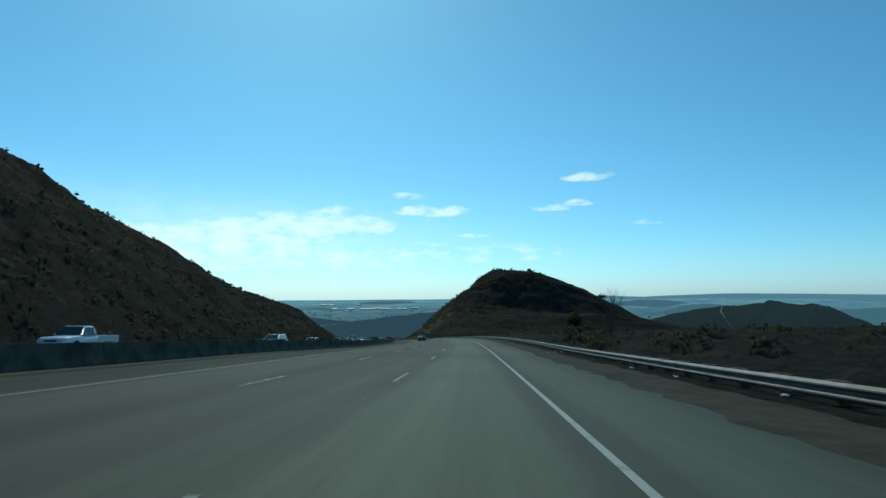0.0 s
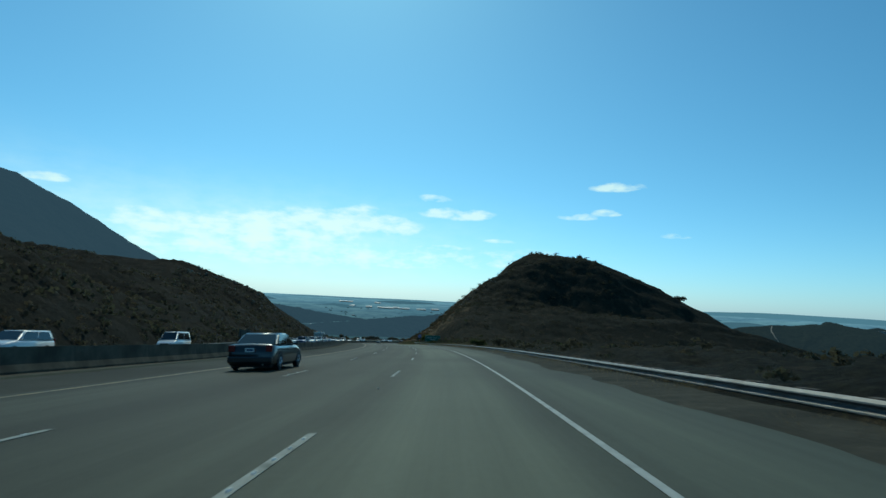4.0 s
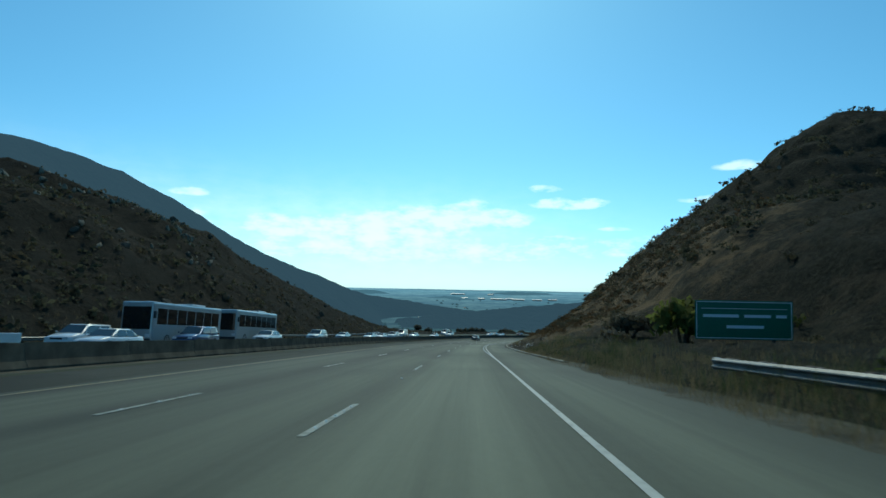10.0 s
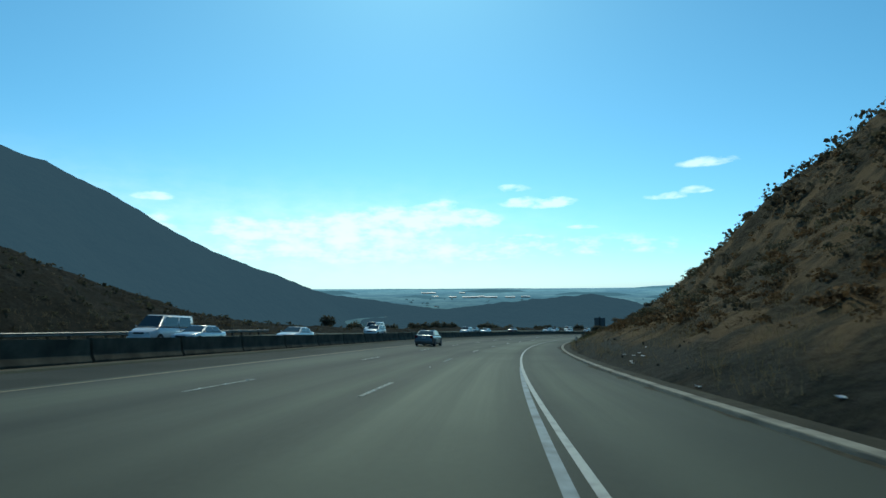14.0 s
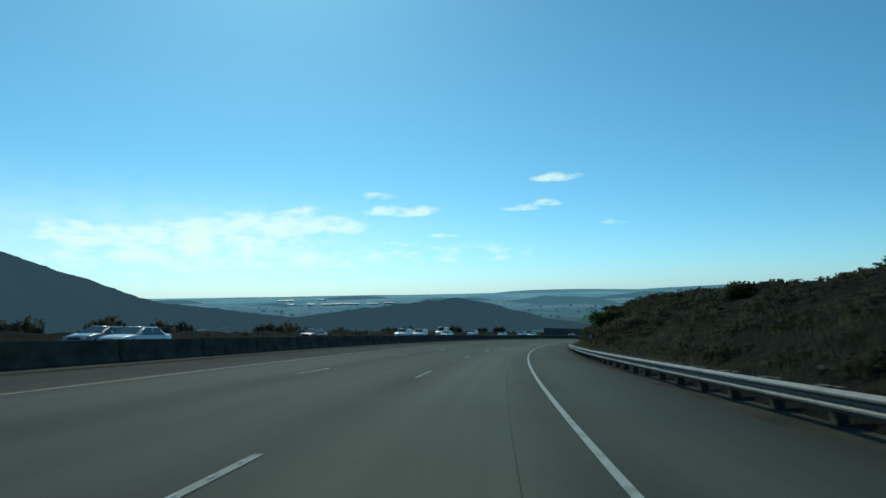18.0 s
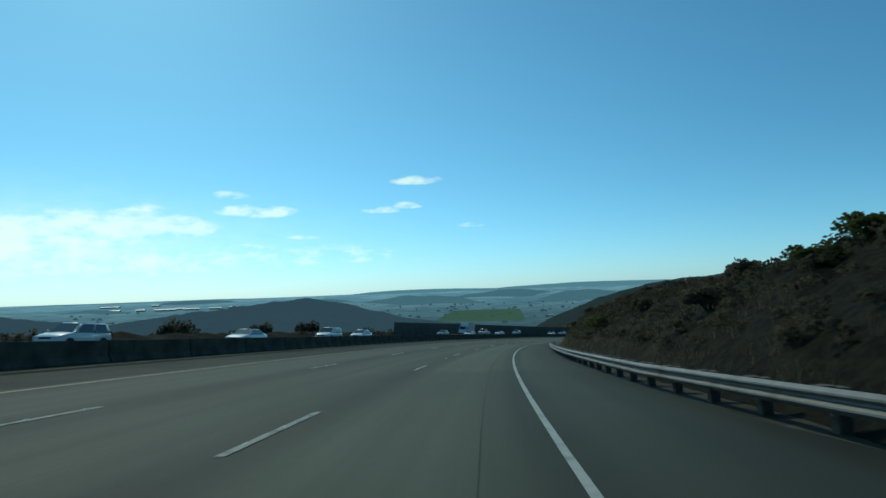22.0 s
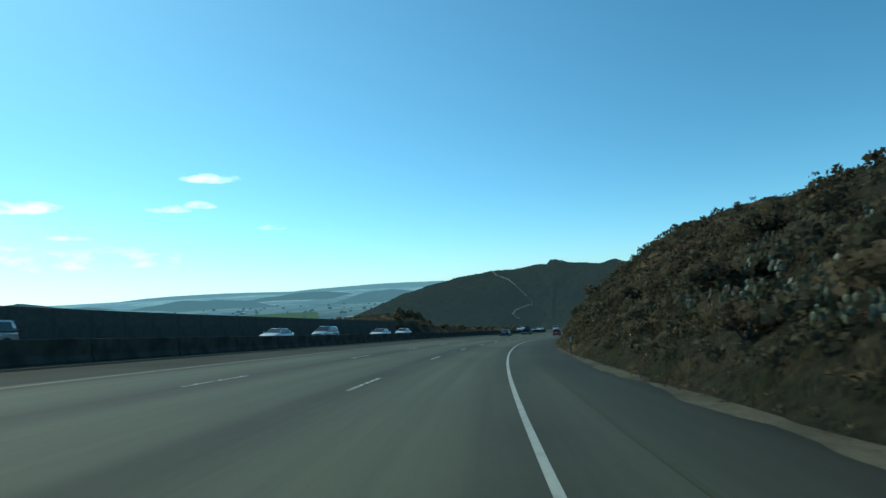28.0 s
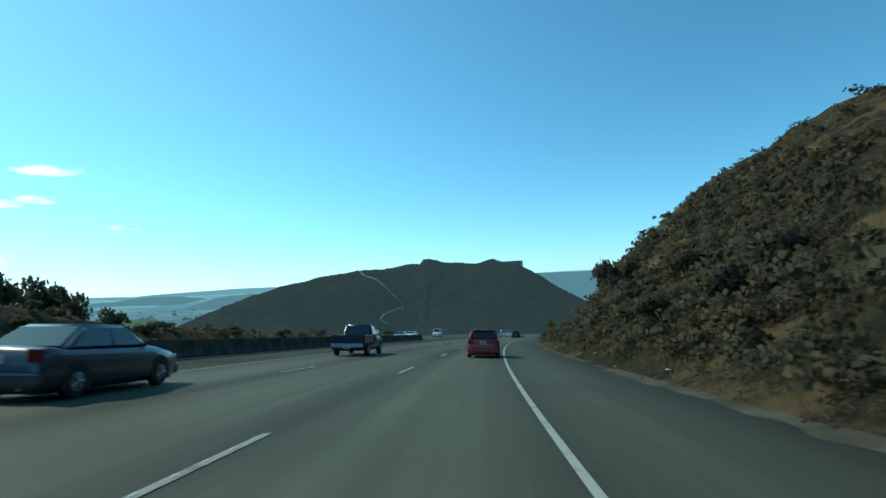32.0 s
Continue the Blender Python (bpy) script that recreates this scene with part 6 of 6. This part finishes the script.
for _x in (-1.7, 1.7):
    part("post", boxed(_x - 0.08, _x + 0.08, 0.0, 0.16, -2.4, 2.2, 0.01), POST, _gs)

_bs = thing("sign_back", "dark back of a roadside sign board on a post", "road sign", at=stand(515, 9.0, 2.95, 4))
part("board", boxed(-1.02, 1.02, 0.0, 0.05, 0.0, 1.6, 0.02), SIGN_BACK, _bs)
for _z in (0.3, 0.8, 1.3):
    part("stiffener", boxed(-0.98, 0.98, -0.06, 0.0, _z - 0.04, _z + 0.04), SIGN_BACK, _bs)
part("post", boxed(-0.12, 0.12, -0.2, -0.06, -3.2, 1.65, 0.01), POST, _bs)
_b = bmesh.new()
bmesh.ops.create_uvsphere(_b, u_segments=10, v_segments=6, radius=0.16, matrix=Matrix.Translation((-0.05, 0, 1.72)))
part("beacon", _b, SIGN_BACK, _bs, "small dark lamp housing on top")


_ls = thing("sign_back", "plain grey back of a road sign facing the opposite lanes", "road sign", at=stand(253.5, -37.3, 0.0, -6))
part("board", boxed(-1.25, 1.25, 0.0, 0.04, 1.5, 3.2, 0.02), PALE_BACK, _ls)
for _x in (-1.7, -0.8, 0.8, 1.7):
    part("post", boxed(_x - 0.09, _x + 0.09, -0.14, -0.003, -0.5, 3.3 if abs(_x) > 1 else 3.1, 0.01), POST, _ls)


def marker_post(s, L, h, face):
    m = thing("marker_post", "slim dark roadside marker post with a small plate", "marker post", "marker posts", at=stand(s, L, float(right_top(np.array(float(s)), np.array(float(L)))) - 0.05))
    part("post", boxed(-0.03, 0.03, -0.02, 0.02, -0.3, h, 0.006), POST_STEEL, m)
    part("plate", boxed(-0.055, 0.055, -0.028, -0.02, h - 0.3, h + 0.02, 0.004), face, m)


for _s, _L in ((830.6, 5.5), (888.1, 5.6), (888.6, 6.4), (770, 5.6), (715, 5.7), (450, 5.9), (560, 6.5)):
    marker_post(_s, _L, 1.12, PLATE)

_ds = thing("warning_sign", "orange diamond warning sign on a wooden post", "road sign", at=stand(966.0, 6.45, 0.35, 3))
part("post", boxed(-0.05, 0.05, 0, 0.1, -0.4, 2.2, 0.008), POST, _ds)
_b = bmesh.new()
box(_b, -0.38, 0.38, -0.025, -0.005, -0.38, 0.38, 0.01, Matrix.Translation((0, 0, 1.85)) @ Matrix.Rotation(radians(45), 4, "Y"))
_dp = part("sign_panel", _b, SIGN_YELLOW, _ds, "orange diamond panel")
for _z in (-0.1, 0.08):
    part("letter_bar", boxed(-0.16, 0.16, -0.03, -0.0255, 1.82 + _z, 1.9 + _z), TRIM, _dp)

# ---- the tall dark wall beyond the opposite lanes, in cast panels between posts ----
_wall = thing("wall_block", "tall dark block wall behind the opposite lanes", "wall", kind="structure")
_pm = bpy.data.meshes.new("panel")
_b = boxed(-0.12, 0.12, -1.98, 1.98, -0.8, 3.25, 0.02)
_b.to_mesh(_pm), _b.free()
_cm = bpy.data.meshes.new("pilaster")
_b = boxed(-0.123, 0.123, -0.2, 0.2, -0.8, 3.253, 0.015)
_b.to_mesh(_cm), _b.free()
for _k in range(43):
    ob = part_of("panel", _pm, DARK_WALL, _wall)
    ob.matrix_world = seat(755 + 4.0 * _k, -36.6, -0.1)
    ob = part_of("pilaster", _cm, DARK_WALL, _wall)
    ob.matrix_world = seat(753 + 4.0 * _k, -36.6, -0.1)

# ---- vehicles ----
def frustum(bm, lo, hi):
    """A box between a lower and an upper rectangle, each (half width, y rear, y front, z)."""
    a = [bm.verts.new(p) for p in ((-lo[0], lo[1], lo[3]), (lo[0], lo[1], lo[3]), (lo[0], lo[2], lo[3]), (-lo[0], lo[2], lo[3]))]
    b = [bm.verts.new(p) for p in ((-hi[0], hi[1], hi[3]), (hi[0], hi[1], hi[3]), (hi[0], hi[2], hi[3]), (-hi[0], hi[2], hi[3]))]
    bm.faces.new(b), bm.faces.new(a[::-1])
    for i in range(4):
        j = (i + 1) % 4
        bm.faces.new((a[i], a[j], b[j], b[i]))
    return a, b


def pane(corners, u0, u1, v0, v1, out=0.008, thick=0.006):
    """A slab on the quad of corners (lower left, lower right, upper right, upper left), between the shares u and v."""
    c = [Vector(p) for p in corners]
    at = lambda u, v: (c[0] * (1 - u) + c[1] * u) * (1 - v) + (c[3] * (1 - u) + c[2] * u) * v
    n = (c[1] - c[0]).cross(c[3] - c[0]).normalized()
    q = [at(u0, v0), at(u1, v0), at(u1, v1), at(u0, v1)]
    bm = bmesh.new()
    f = [bm.verts.new(p + n * out) for p in q]
    b = [bm.verts.new(p + n * (out - thick)) for p in q]
    bm.faces.new(f), bm.faces.new(b[::-1])
    for i in range(4):
        j = (i + 1) % 4
        bm.faces.new((f[i], b[i], b[j], f[j]))
    return bm


def hull(stations, half, low):
    """The lower body: cross-sections along the length, each (y, top height, share of the width)."""
    bm = bmesh.new()
    rings = []
    for y, top, k in stations:
        w = half * k
        prof = [(w * 0.90, low), (w * 0.985, low + 0.10), (w, low + (top - low) * 0.45), (w * 0.985, top - 0.14), (w * 0.93, top - 0.03), (w * 0.80, top), (0, top + 0.025)]
        prof = prof + [(-x, z) for x, z in prof[-2::-1]]
        rings.append([bm.verts.new((x, y, z)) for x, z in prof])
    for a, b in zip(rings[:-1], rings[1:]):
        for i in range(len(a) - 1):
            bm.faces.new((a[i], a[i + 1], b[i + 1], b[i]))
        bm.faces.new((a[-1], a[0], b[0], b[-1]))
    bm.faces.new(rings[0]), bm.faces.new(rings[-1][::-1])
    bmesh.ops.recalc_face_normals(bm, faces=bm.faces)
    return bm


_wheels = {}


def wheel(parent, x, y, r, w=0.2):
    key = (round(r, 2), round(w, 2))
    if key not in _wheels:
        t = bmesh.new()
        m = Matrix.Rotation(radians(90), 4, "Y")
        bmesh.ops.create_cone(t, cap_ends=True, segments=20, radius1=r, radius2=r, depth=w, matrix=m)
        bmesh.ops.bevel(t, geom=[e for e in t.edges if len(e.link_faces) == 2 and e.calc_face_angle() > 1], offset=0.03, segments=1, affect="EDGES")
        tm = bpy.data.meshes.new("tyre")
        t.to_mesh(tm), t.free()
        tm.materials.append(TYRE)
        d = bmesh.new()
        bmesh.ops.create_cone(d, cap_ends=True, segments=14, radius1=r * 0.66, radius2=r * 0.6, depth=w + 0.012, matrix=m)
        for k in range(5):
            a = 2 * math.pi * k / 5
            for sx in (-1, 1):
                tube(d, (sx * (w / 2 + 0.008), 0, 0), (sx * (w / 2 + 0.008), math.cos(a) * r * 0.58, math.sin(a) * r * 0.58), 0.03, 0.025, 4)
        dm = bpy.data.meshes.new("rim")
        d.to_mesh(dm), d.free()
        dm.materials.append(RIM)
        _wheels[key] = (tm, dm)
    tm, dm = _wheels[key]
    ob = part_of("wheel", tm, None, parent)
    ob.location = (x, y, r)
    rim = part_of("rim", dm, None, ob)
    return ob


def vehicle(name, label, category, colour, length, width, height, hood, belt, cabin, roof, trunk, low=0.20, wheel_r=0.32, wheels=(0.19, 0.80), bed=False, group="traffic"):
    """hood, belt and trunk: heights; cabin and roof: (rear, front) as shares of the length from the rear."""
    car = thing(name, label, category, group)
    h, hw = length / 2, width / 2
    Y = lambda u: -h + u * length
    mat = PAINTS[colour]
    if bed:
        st = [(-h, 0.78, 0.93), (-h + 0.05, 0.80, 0.97), (Y(cabin[0]) - 0.03, 0.80, 1.0), (Y(cabin[0]), belt, 1.0), (Y(cabin[1]), belt, 1.0), (Y(cabin[1]) + 0.25, hood, 0.99), (h - 0.35, hood - 0.06, 0.97), (h - 0.06, hood - 0.16, 0.92), (h, hood - 0.32, 0.86)]
    else:
        st = [(-h, trunk - 0.35, 0.86), (-h + 0.06, trunk - 0.10, 0.93), (-h + 0.22, trunk, 0.97), (Y(cabin[0]) + 0.1, belt, 1.0), (0, belt, 1.0), (Y(cabin[1]) - 0.1, belt, 1.0), (Y(cabin[1]) + 0.28, hood, 0.99), (h - 0.45, hood - 0.09, 0.96), (h - 0.10, hood - 0.2, 0.90), (h, hood - 0.38, 0.80)]
    body = part("body", hull(st, hw, low), mat, car, "", True)
    cb = bmesh.new()
    lo, hi = (hw * 0.955, Y(cabin[0]), Y(cabin[1]), belt - 0.04), (hw * 0.76, Y(roof[0]), Y(roof[1]), height)
    a, b = frustum(cb, lo, hi)
    A, B = [tuple(v.co) for v in a], [tuple(v.co) for v in b]
    bmesh.ops.bevel(cb, geom=[e for e in cb.edges], offset=0.085, segments=3, affect="EDGES")
    cab = part("cabin", cb, mat, car, "", True)
    part("rear_window", pane((A[0], A[1], B[1], B[0]), 0.07, 0.93, 0.16, 0.88, 0.006), AUTO_GLASS, cab)
    part("windscreen", pane((A[2], A[3], B[3], B[2]), 0.05, 0.95, 0.12, 0.93, 0.006), AUTO_GLASS, cab)
    for side in ((A[1], A[2], B[2], B[1]), (A[3], A[0], B[0], B[3])):
        if bed:
            part("side_window", pane(side, 0.10, 0.88, 0.14, 0.86, 0.006), AUTO_GLASS, cab)
        else:
            part("side_window", pane(side, 0.08, 0.50, 0.14, 0.86, 0.006), AUTO_GLASS, cab)
            part("side_window", pane(side, 0.53, 0.90, 0.14, 0.86, 0.006), AUTO_GLASS, cab)
    for x in (-1, 1):
        for u in wheels:
            wheel(car, x * (hw - 0.09), Y(u), wheel_r)
        # black disc in place of the shaded opening round each wheel
        for u in wheels:
            g = bmesh.new()
            bmesh.ops.create_cone(g, cap_ends=True, segments=24, radius1=wheel_r + 0.06, radius2=wheel_r + 0.06, depth=0.02, matrix=pose(x * (hw - 0.004), Y(u), wheel_r + 0.02, 0, 90, 0))
            bmesh.ops.bisect_plane(g, geom=g.verts[:] + g.edges[:] + g.faces[:], plane_co=(0, 0, low - 0.01), plane_no=(0, 0, -1), clear_outer=True)
            part("wheel_well_disc", g, TRIM, body)
        m = bmesh.new()
        box(m, x * hw * 0.98 - 0.02 + x * 0.09, x * hw * 0.98 + 0.02 + x * 0.10, Y(cabin[1]) - 0.32, Y(cabin[1]) - 0.20, belt + 0.02, belt + 0.16, 0.015)
        box(m, x * hw * 0.94 - 0.02, x * hw * 0.98 + x * 0.09 + 0.001, Y(cabin[1]) - 0.27, Y(cabin[1]) - 0.22, belt + 0.03, belt + 0.07)
        part("mirror", m, mat, car)
        part("head_lamp", boxed(x * hw * 0.66 - 0.16, x * hw * 0.66 + 0.16, h - 0.20, h - 0.015, hood - 0.36, hood - 0.20, 0.03), LAMP_CLEAR, car)
        if bed:
            part("tail_lamp", boxed(x * hw * 0.89 - 0.07, x * hw * 0.89 + 0.07, -h - 0.025, -h + 0.08, 0.80, 1.12, 0.012), LAMP_RED, car)
        else:
            part("tail_lamp", boxed(x * hw * 0.78 - 0.12, x * hw * 0.78 + 0.12, -h - 0.012, -h + 0.10, trunk - 0.28, trunk - 0.04 if height < 1.5 else trunk + 0.10, 0.02), LAMP_RED, car)
        part("door_handle", boxed(x * hw - 0.012, x * hw + 0.022, Y(0.40), Y(0.40) + 0.16, belt - 0.18, belt - 0.15, 0.006), mat, body)
    part("rear_bumper", boxed(-hw * 0.93, hw * 0.93, -h - 0.06, -h + 0.18, low + 0.10, low + 0.34, 0.05), RIM if bed else mat, car, "chrome step bumper" if bed else "")
    part("front_bumper", boxed(-hw * 0.90, hw * 0.90, h - 0.16, h + 0.05, low + 0.04, low + 0.30, 0.05), mat, car)
    part("grille", boxed(-hw * 0.42, hw * 0.42, h - 0.06, h + 0.012, hood - 0.36, hood - 0.24, 0.01), TRIM, car)
    pl = part("plate", boxed(-0.17, 0.17, -h - 0.07, -h - 0.05, trunk - 0.30 if not bed else 0.42, trunk - 0.14 if not bed else 0.58), PLATE, car)
    part("plate_bar", boxed(-0.12, 0.12, -h - 0.074, -h - 0.0695, trunk - 0.25 if not bed else 0.47, trunk - 0.19 if not bed else 0.53), BAR_INK, pl)
    part("underside", boxed(-hw * 0.82, hw * 0.82, -h + 0.15, h - 0.2, low - 0.06, low + 0.02), TRIM, car)
    if bed:
        y1 = Y(cabin[0]) - 0.04
        for x in (-1, 1):
            part("bed_side", boxed(x * hw * 0.97 - 0.05, x * hw * 0.97 + 0.05, -h + 0.03, y1, 0.72, 1.17, 0.025), mat, car)
        part("tailgate", boxed(-hw * 0.90, hw * 0.90, -h - 0.01, -h + 0.07, 0.66, 1.17, 0.025), mat, car)
    else:
        part("spoiler", boxed(-hw * 0.66, hw * 0.66, Y(roof[0]) - 0.14, Y(roof[0]) + 0.12, height - 0.07, height - 0.02, 0.02), mat, car) if height > 1.46 else None
        part("exhaust", tube(bmesh.new(), (hw * 0.55, -h - 0.04, low + 0.04), (hw * 0.55, -h + 0.2, low + 0.04), 0.03, 0.03, 8), RIM, car)
    return car


def sedan(colour, label):
    return vehicle("sedan", label, "car", colour, 4.75, 1.80, 1.43, 0.92, 0.96, (0.10, 0.74), (0.27, 0.56), 1.00)


def hatch(colour, label):
    return vehicle("hatchback", label, "car", colour, 4.05, 1.68, 1.47, 0.94, 0.98, (0.02, 0.82), (0.08, 0.56), 1.00, wheels=(0.15, 0.83))


def suv(colour, label):
    return vehicle("suv", label, "car", colour, 4.65, 1.86, 1.70, 1.05, 1.10, (0.02, 0.76), (0.07, 0.57), 1.10, 0.24, 0.35)


def van(colour, label):
    return vehicle("van", label, "van", colour, 5.4, 2.0, 2.15, 1.08, 1.20, (0.01, 0.84), (0.02, 0.68), 1.25, 0.24, 0.34)


def pickup(colour, label):
    return vehicle("pickup_truck", label, "pickup", colour, 5.5, 1.95, 1.78, 1.12, 1.14, (0.42, 0.72), (0.445, 0.62), 1.10, 0.36, 0.38, (0.20, 0.80), True)


def coach(label):
    c = thing("coach", label, "bus", "traffic")
    b = part("body", boxed(-1.27, 1.27, -6, 6, 0.35, 3.5, 0.16), PAINTS["coach"], c)
    part("windscreen", boxed(-1.12, 1.12, 5.97, 6.02, 1.35, 3.1, 0.01), AUTO_GLASS, c)
    part("rear_window", boxed(-0.95, 0.95, -6.02, -5.97, 2.1, 3.0, 0.01), AUTO_GLASS, c)
    for x in (-1, 1):
        for k in range(7):
            part("side_window", boxed(x * 1.262 - 0.015, x * 1.262 + 0.015, -5.4 + 1.55 * k, -3.95 + 1.55 * k, 1.75, 3.0, 0.006), AUTO_GLASS, c)
        part("luggage_door", boxed(x * 1.262 - 0.012, x * 1.262 + 0.012, -3.0, 2.6, 0.55, 1.4, 0.006), PAINTS["silver"], c)
        for y in (-3.9, 3.7):
            wheel(c, x * 1.12, y, 0.5, 0.3)
        part("head_lamp", boxed(x * 0.95 - 0.18, x * 0.95 + 0.18, 5.97, 6.03, 0.75, 1.0, 0.02), LAMP_CLEAR, c)
        part("tail_lamp", boxed(x * 1.05 - 0.1, x * 1.05 + 0.1, -6.03, -5.97, 0.9, 1.5, 0.02), LAMP_RED, c)
        part("mirror", boxed(x * 1.45 - 0.08, x * 1.45 + 0.08, 5.9, 6.1, 2.2, 2.75, 0.03), TRIM, c)
    part("roof_unit", boxed(-0.8, 0.8, -3.5, -1.0, 3.48, 3.68, 0.06), PAINTS["white"], c)
    part("bumper", boxed(-1.2, 1.2, 5.9, 6.1, 0.35, 0.65, 0.05), TRIM, c)
    return c


def box_truck(label):
    c = thing("box_truck", label, "truck", "traffic")
    part("cargo_box", boxed(-1.22, 1.22, -4.0, 1.6, 0.95, 3.5, 0.03), PAINTS["white"], c, "white ribbed cargo box")
    for x in (-1, 1):
        for k in range(8):
            part("rib", boxed(x * 1.225 - 0.015, x * 1.225 + 0.015, -3.8 + 0.7 * k, -3.72 + 0.7 * k, 1.0, 3.4), PAINTS["silver"], c)
    cb = bmesh.new()
    a, b = frustum(cb, (1.08, 1.75, 3.9, 0.5), (1.0, 1.75, 3.0, 2.45))
    A, B = [tuple(v.co) for v in a], [tuple(v.co) for v in b]
    bmesh.ops.bevel(cb, geom=[e for e in cb.edges], offset=0.08, segments=2, affect="EDGES")
    cab = part("cab", cb, PAINTS["white"], c)
    part("windscreen", pane((A[2], A[3], B[3], B[2]), 0.08, 0.92, 0.52, 0.93), AUTO_GLASS, cab)
    for side in ((A[1], A[2], B[2], B[1]), (A[3], A[0], B[0], B[3])):
        part("side_window", pane(side, 0.25, 0.75, 0.55, 0.9), AUTO_GLASS, cab)
    part("chassis", boxed(-0.5, 0.5, -3.9, 3.6, 0.5, 0.95), TRIM, c)
    for x in (-1, 1):
        for y in (-2.6, 2.7):
            wheel(c, x * 1.0, y, 0.45, 0.26)
        part("head_lamp", boxed(x * 0.8 - 0.14, x * 0.8 + 0.14, 3.84, 3.93, 0.75, 0.95, 0.02), LAMP_CLEAR, c)
        part("tail_lamp", boxed(x * 0.95 - 0.1, x * 0.95 + 0.1, -4.03, -3.98, 0.98, 1.1), LAMP_RED, c)
    return c


def park(ob, s, L, turn=0.0):
    ob.matrix_world = seat(s, L, 0.012 if L > -15 else 0.055, turn)
    return ob


# on this side of the barrier, ahead of the camera's last place
park(hatch("red", "bright red hatchback in the outer lane, seen from behind"), 936.6, 0.55)
park(pickup("navy", "dark blue pickup truck with an empty bed in the third lane"), 938.6, -7.05)
park(sedan("steel", "grey-blue sedan in the third lane with dark windows"), 916.5, -7.95)
park(suv("maroon", "dark red car far ahead in the middle lane"), 1000, -3.7)
park(suv("black", "black suv far ahead in the outer lane"), 1045, 0.1)
park(sedan("silver", "silver sedan far ahead in the outer lane"), 1062, 0.0)
park(sedan("white", "white sedan far ahead in the middle lane"), 1074, -3.8)
park(van("white", "white van far ahead in the third lane"), 1096, -7.4)
park(sedan("black", "black sedan in the third lane with shining glass"), 138, -7.5)
park(sedan("grey", "dark grey sedan in the third lane beside the median"), 452, -7.6)

# the opposite direction
_first = {}


def oncoming(kind, colour, s, L, label):
    key = (kind, colour)
    if key not in _first:
        maker = {"sedan": sedan, "suv": suv, "van": van, "pickup": pickup, "hatch": hatch}.get(kind)
        ob = maker(colour, label) if maker else (coach(label) if kind == "coach" else box_truck(label))
        _first[key] = ob
        park(ob, s, L, 180)
        return
    tagged(copy_thing(_first[key], seat(s, L, 0.055, 180)), label)


LANE = (-18.6, -22.2, -25.8, -29.4)
WORD = {"sedan": "sedan", "suv": "suv", "van": "van", "pickup": "pickup truck", "hatch": "hatchback", "coach": "touring coach", "box_truck": "box truck"}
_r = random.Random(31)
_cars_high = [
    ("pickup", "white", 37.5, 2), ("suv", "white", 66.5, 1), ("suv", "white", 99.7, 2), ("pickup", "silver", 125.7, 2), ("sedan", "white", 134, 1), ("suv", "white", 149.4, 2), ("van", "white", 182, 3), ("sedan", "silver", 196, 1), ("suv", "white", 225.8, 2),
    ("suv", "silver", 235.8, 2), ("pickup", "blue", 234.3, 1), ("sedan", "grey", 244.3, 1), ("sedan", "white", 252.3, 2), ("suv", "white", 257.3, 1), ("sedan", "white", 270.8, 2), ("sedan", "silver", 273.8, 1), ("pickup", "white", 286.3, 1), ("suv", "silver", 287.8, 2),
    ("suv", "white", 302.3, 2), ("pickup", "white", 309.8, 1), ("suv", "white", 323.3, 2), ("sedan", "white", 320.8, 1), ("suv", "blue", 331.9, 1), ("coach", "", 335, 2), ("coach", "", 351, 2), ("sedan", "white", 347.9, 1), ("suv", "silver", 366, 1),
    ("sedan", "silver", 392.3, 2), ("sedan", "silver", 398, 1), ("sedan", "white", 407, 1), ("sedan", "white", 415.9, 2), ("suv", "white", 418.4, 1), ("sedan", "silver", 437.9, 1), ("van", "white", 438.6, 2), ("sedan", "white", 447, 0)]
_cars_low = [
    ("suv", "white", 478.2, 1), ("van", "white", 495, 3), ("suv", "white", 528.8, 1), ("sedan", "grey", 545.3, 2), ("sedan", "white", 543.6, 1), ("sedan", "maroon", 578, 2), ("suv", "white", 603, 1), ("suv", "white", 611.3, 1), ("sedan", "white", 616.5, 2),
    ("sedan", "white", 628.3, 1), ("van", "white", 645.5, 3), ("suv", "white", 658, 2), ("sedan", "white", 673, 1), ("suv", "white", 691.9, 1), ("sedan", "white", 702.9, 1), ("sedan", "silver", 712, 2), ("sedan", "grey", 756.4, 2), ("sedan", "white", 765.9, 1),
    ("box_truck", "", 783.9, 3), ("pickup", "white", 789.3, 2), ("sedan", "white", 792.9, 1), ("suv", "silver", 819.9, 2), ("sedan", "white", 848, 1), ("suv", "silver", 860.2, 1), ("sedan", "white", 871, 0), ("sedan", "white", 892.2, 1), ("sedan", "silver", 1005, 0),
    ("suv", "white", 1012, 2), ("sedan", "white", 1030, 1), ("sedan", "silver", 1042, 2), ("van", "white", 1060, 1)]
for _kind, _col, _s, _n in _cars_high + _cars_low:
    oncoming(_kind, _col, _s, LANE[_n] + _r.uniform(-0.15, 0.15), ((_col + " ") if _col else ("silver " if _kind == "coach" else "white ")) + WORD[_kind] + " driving uphill beyond the median barrier")
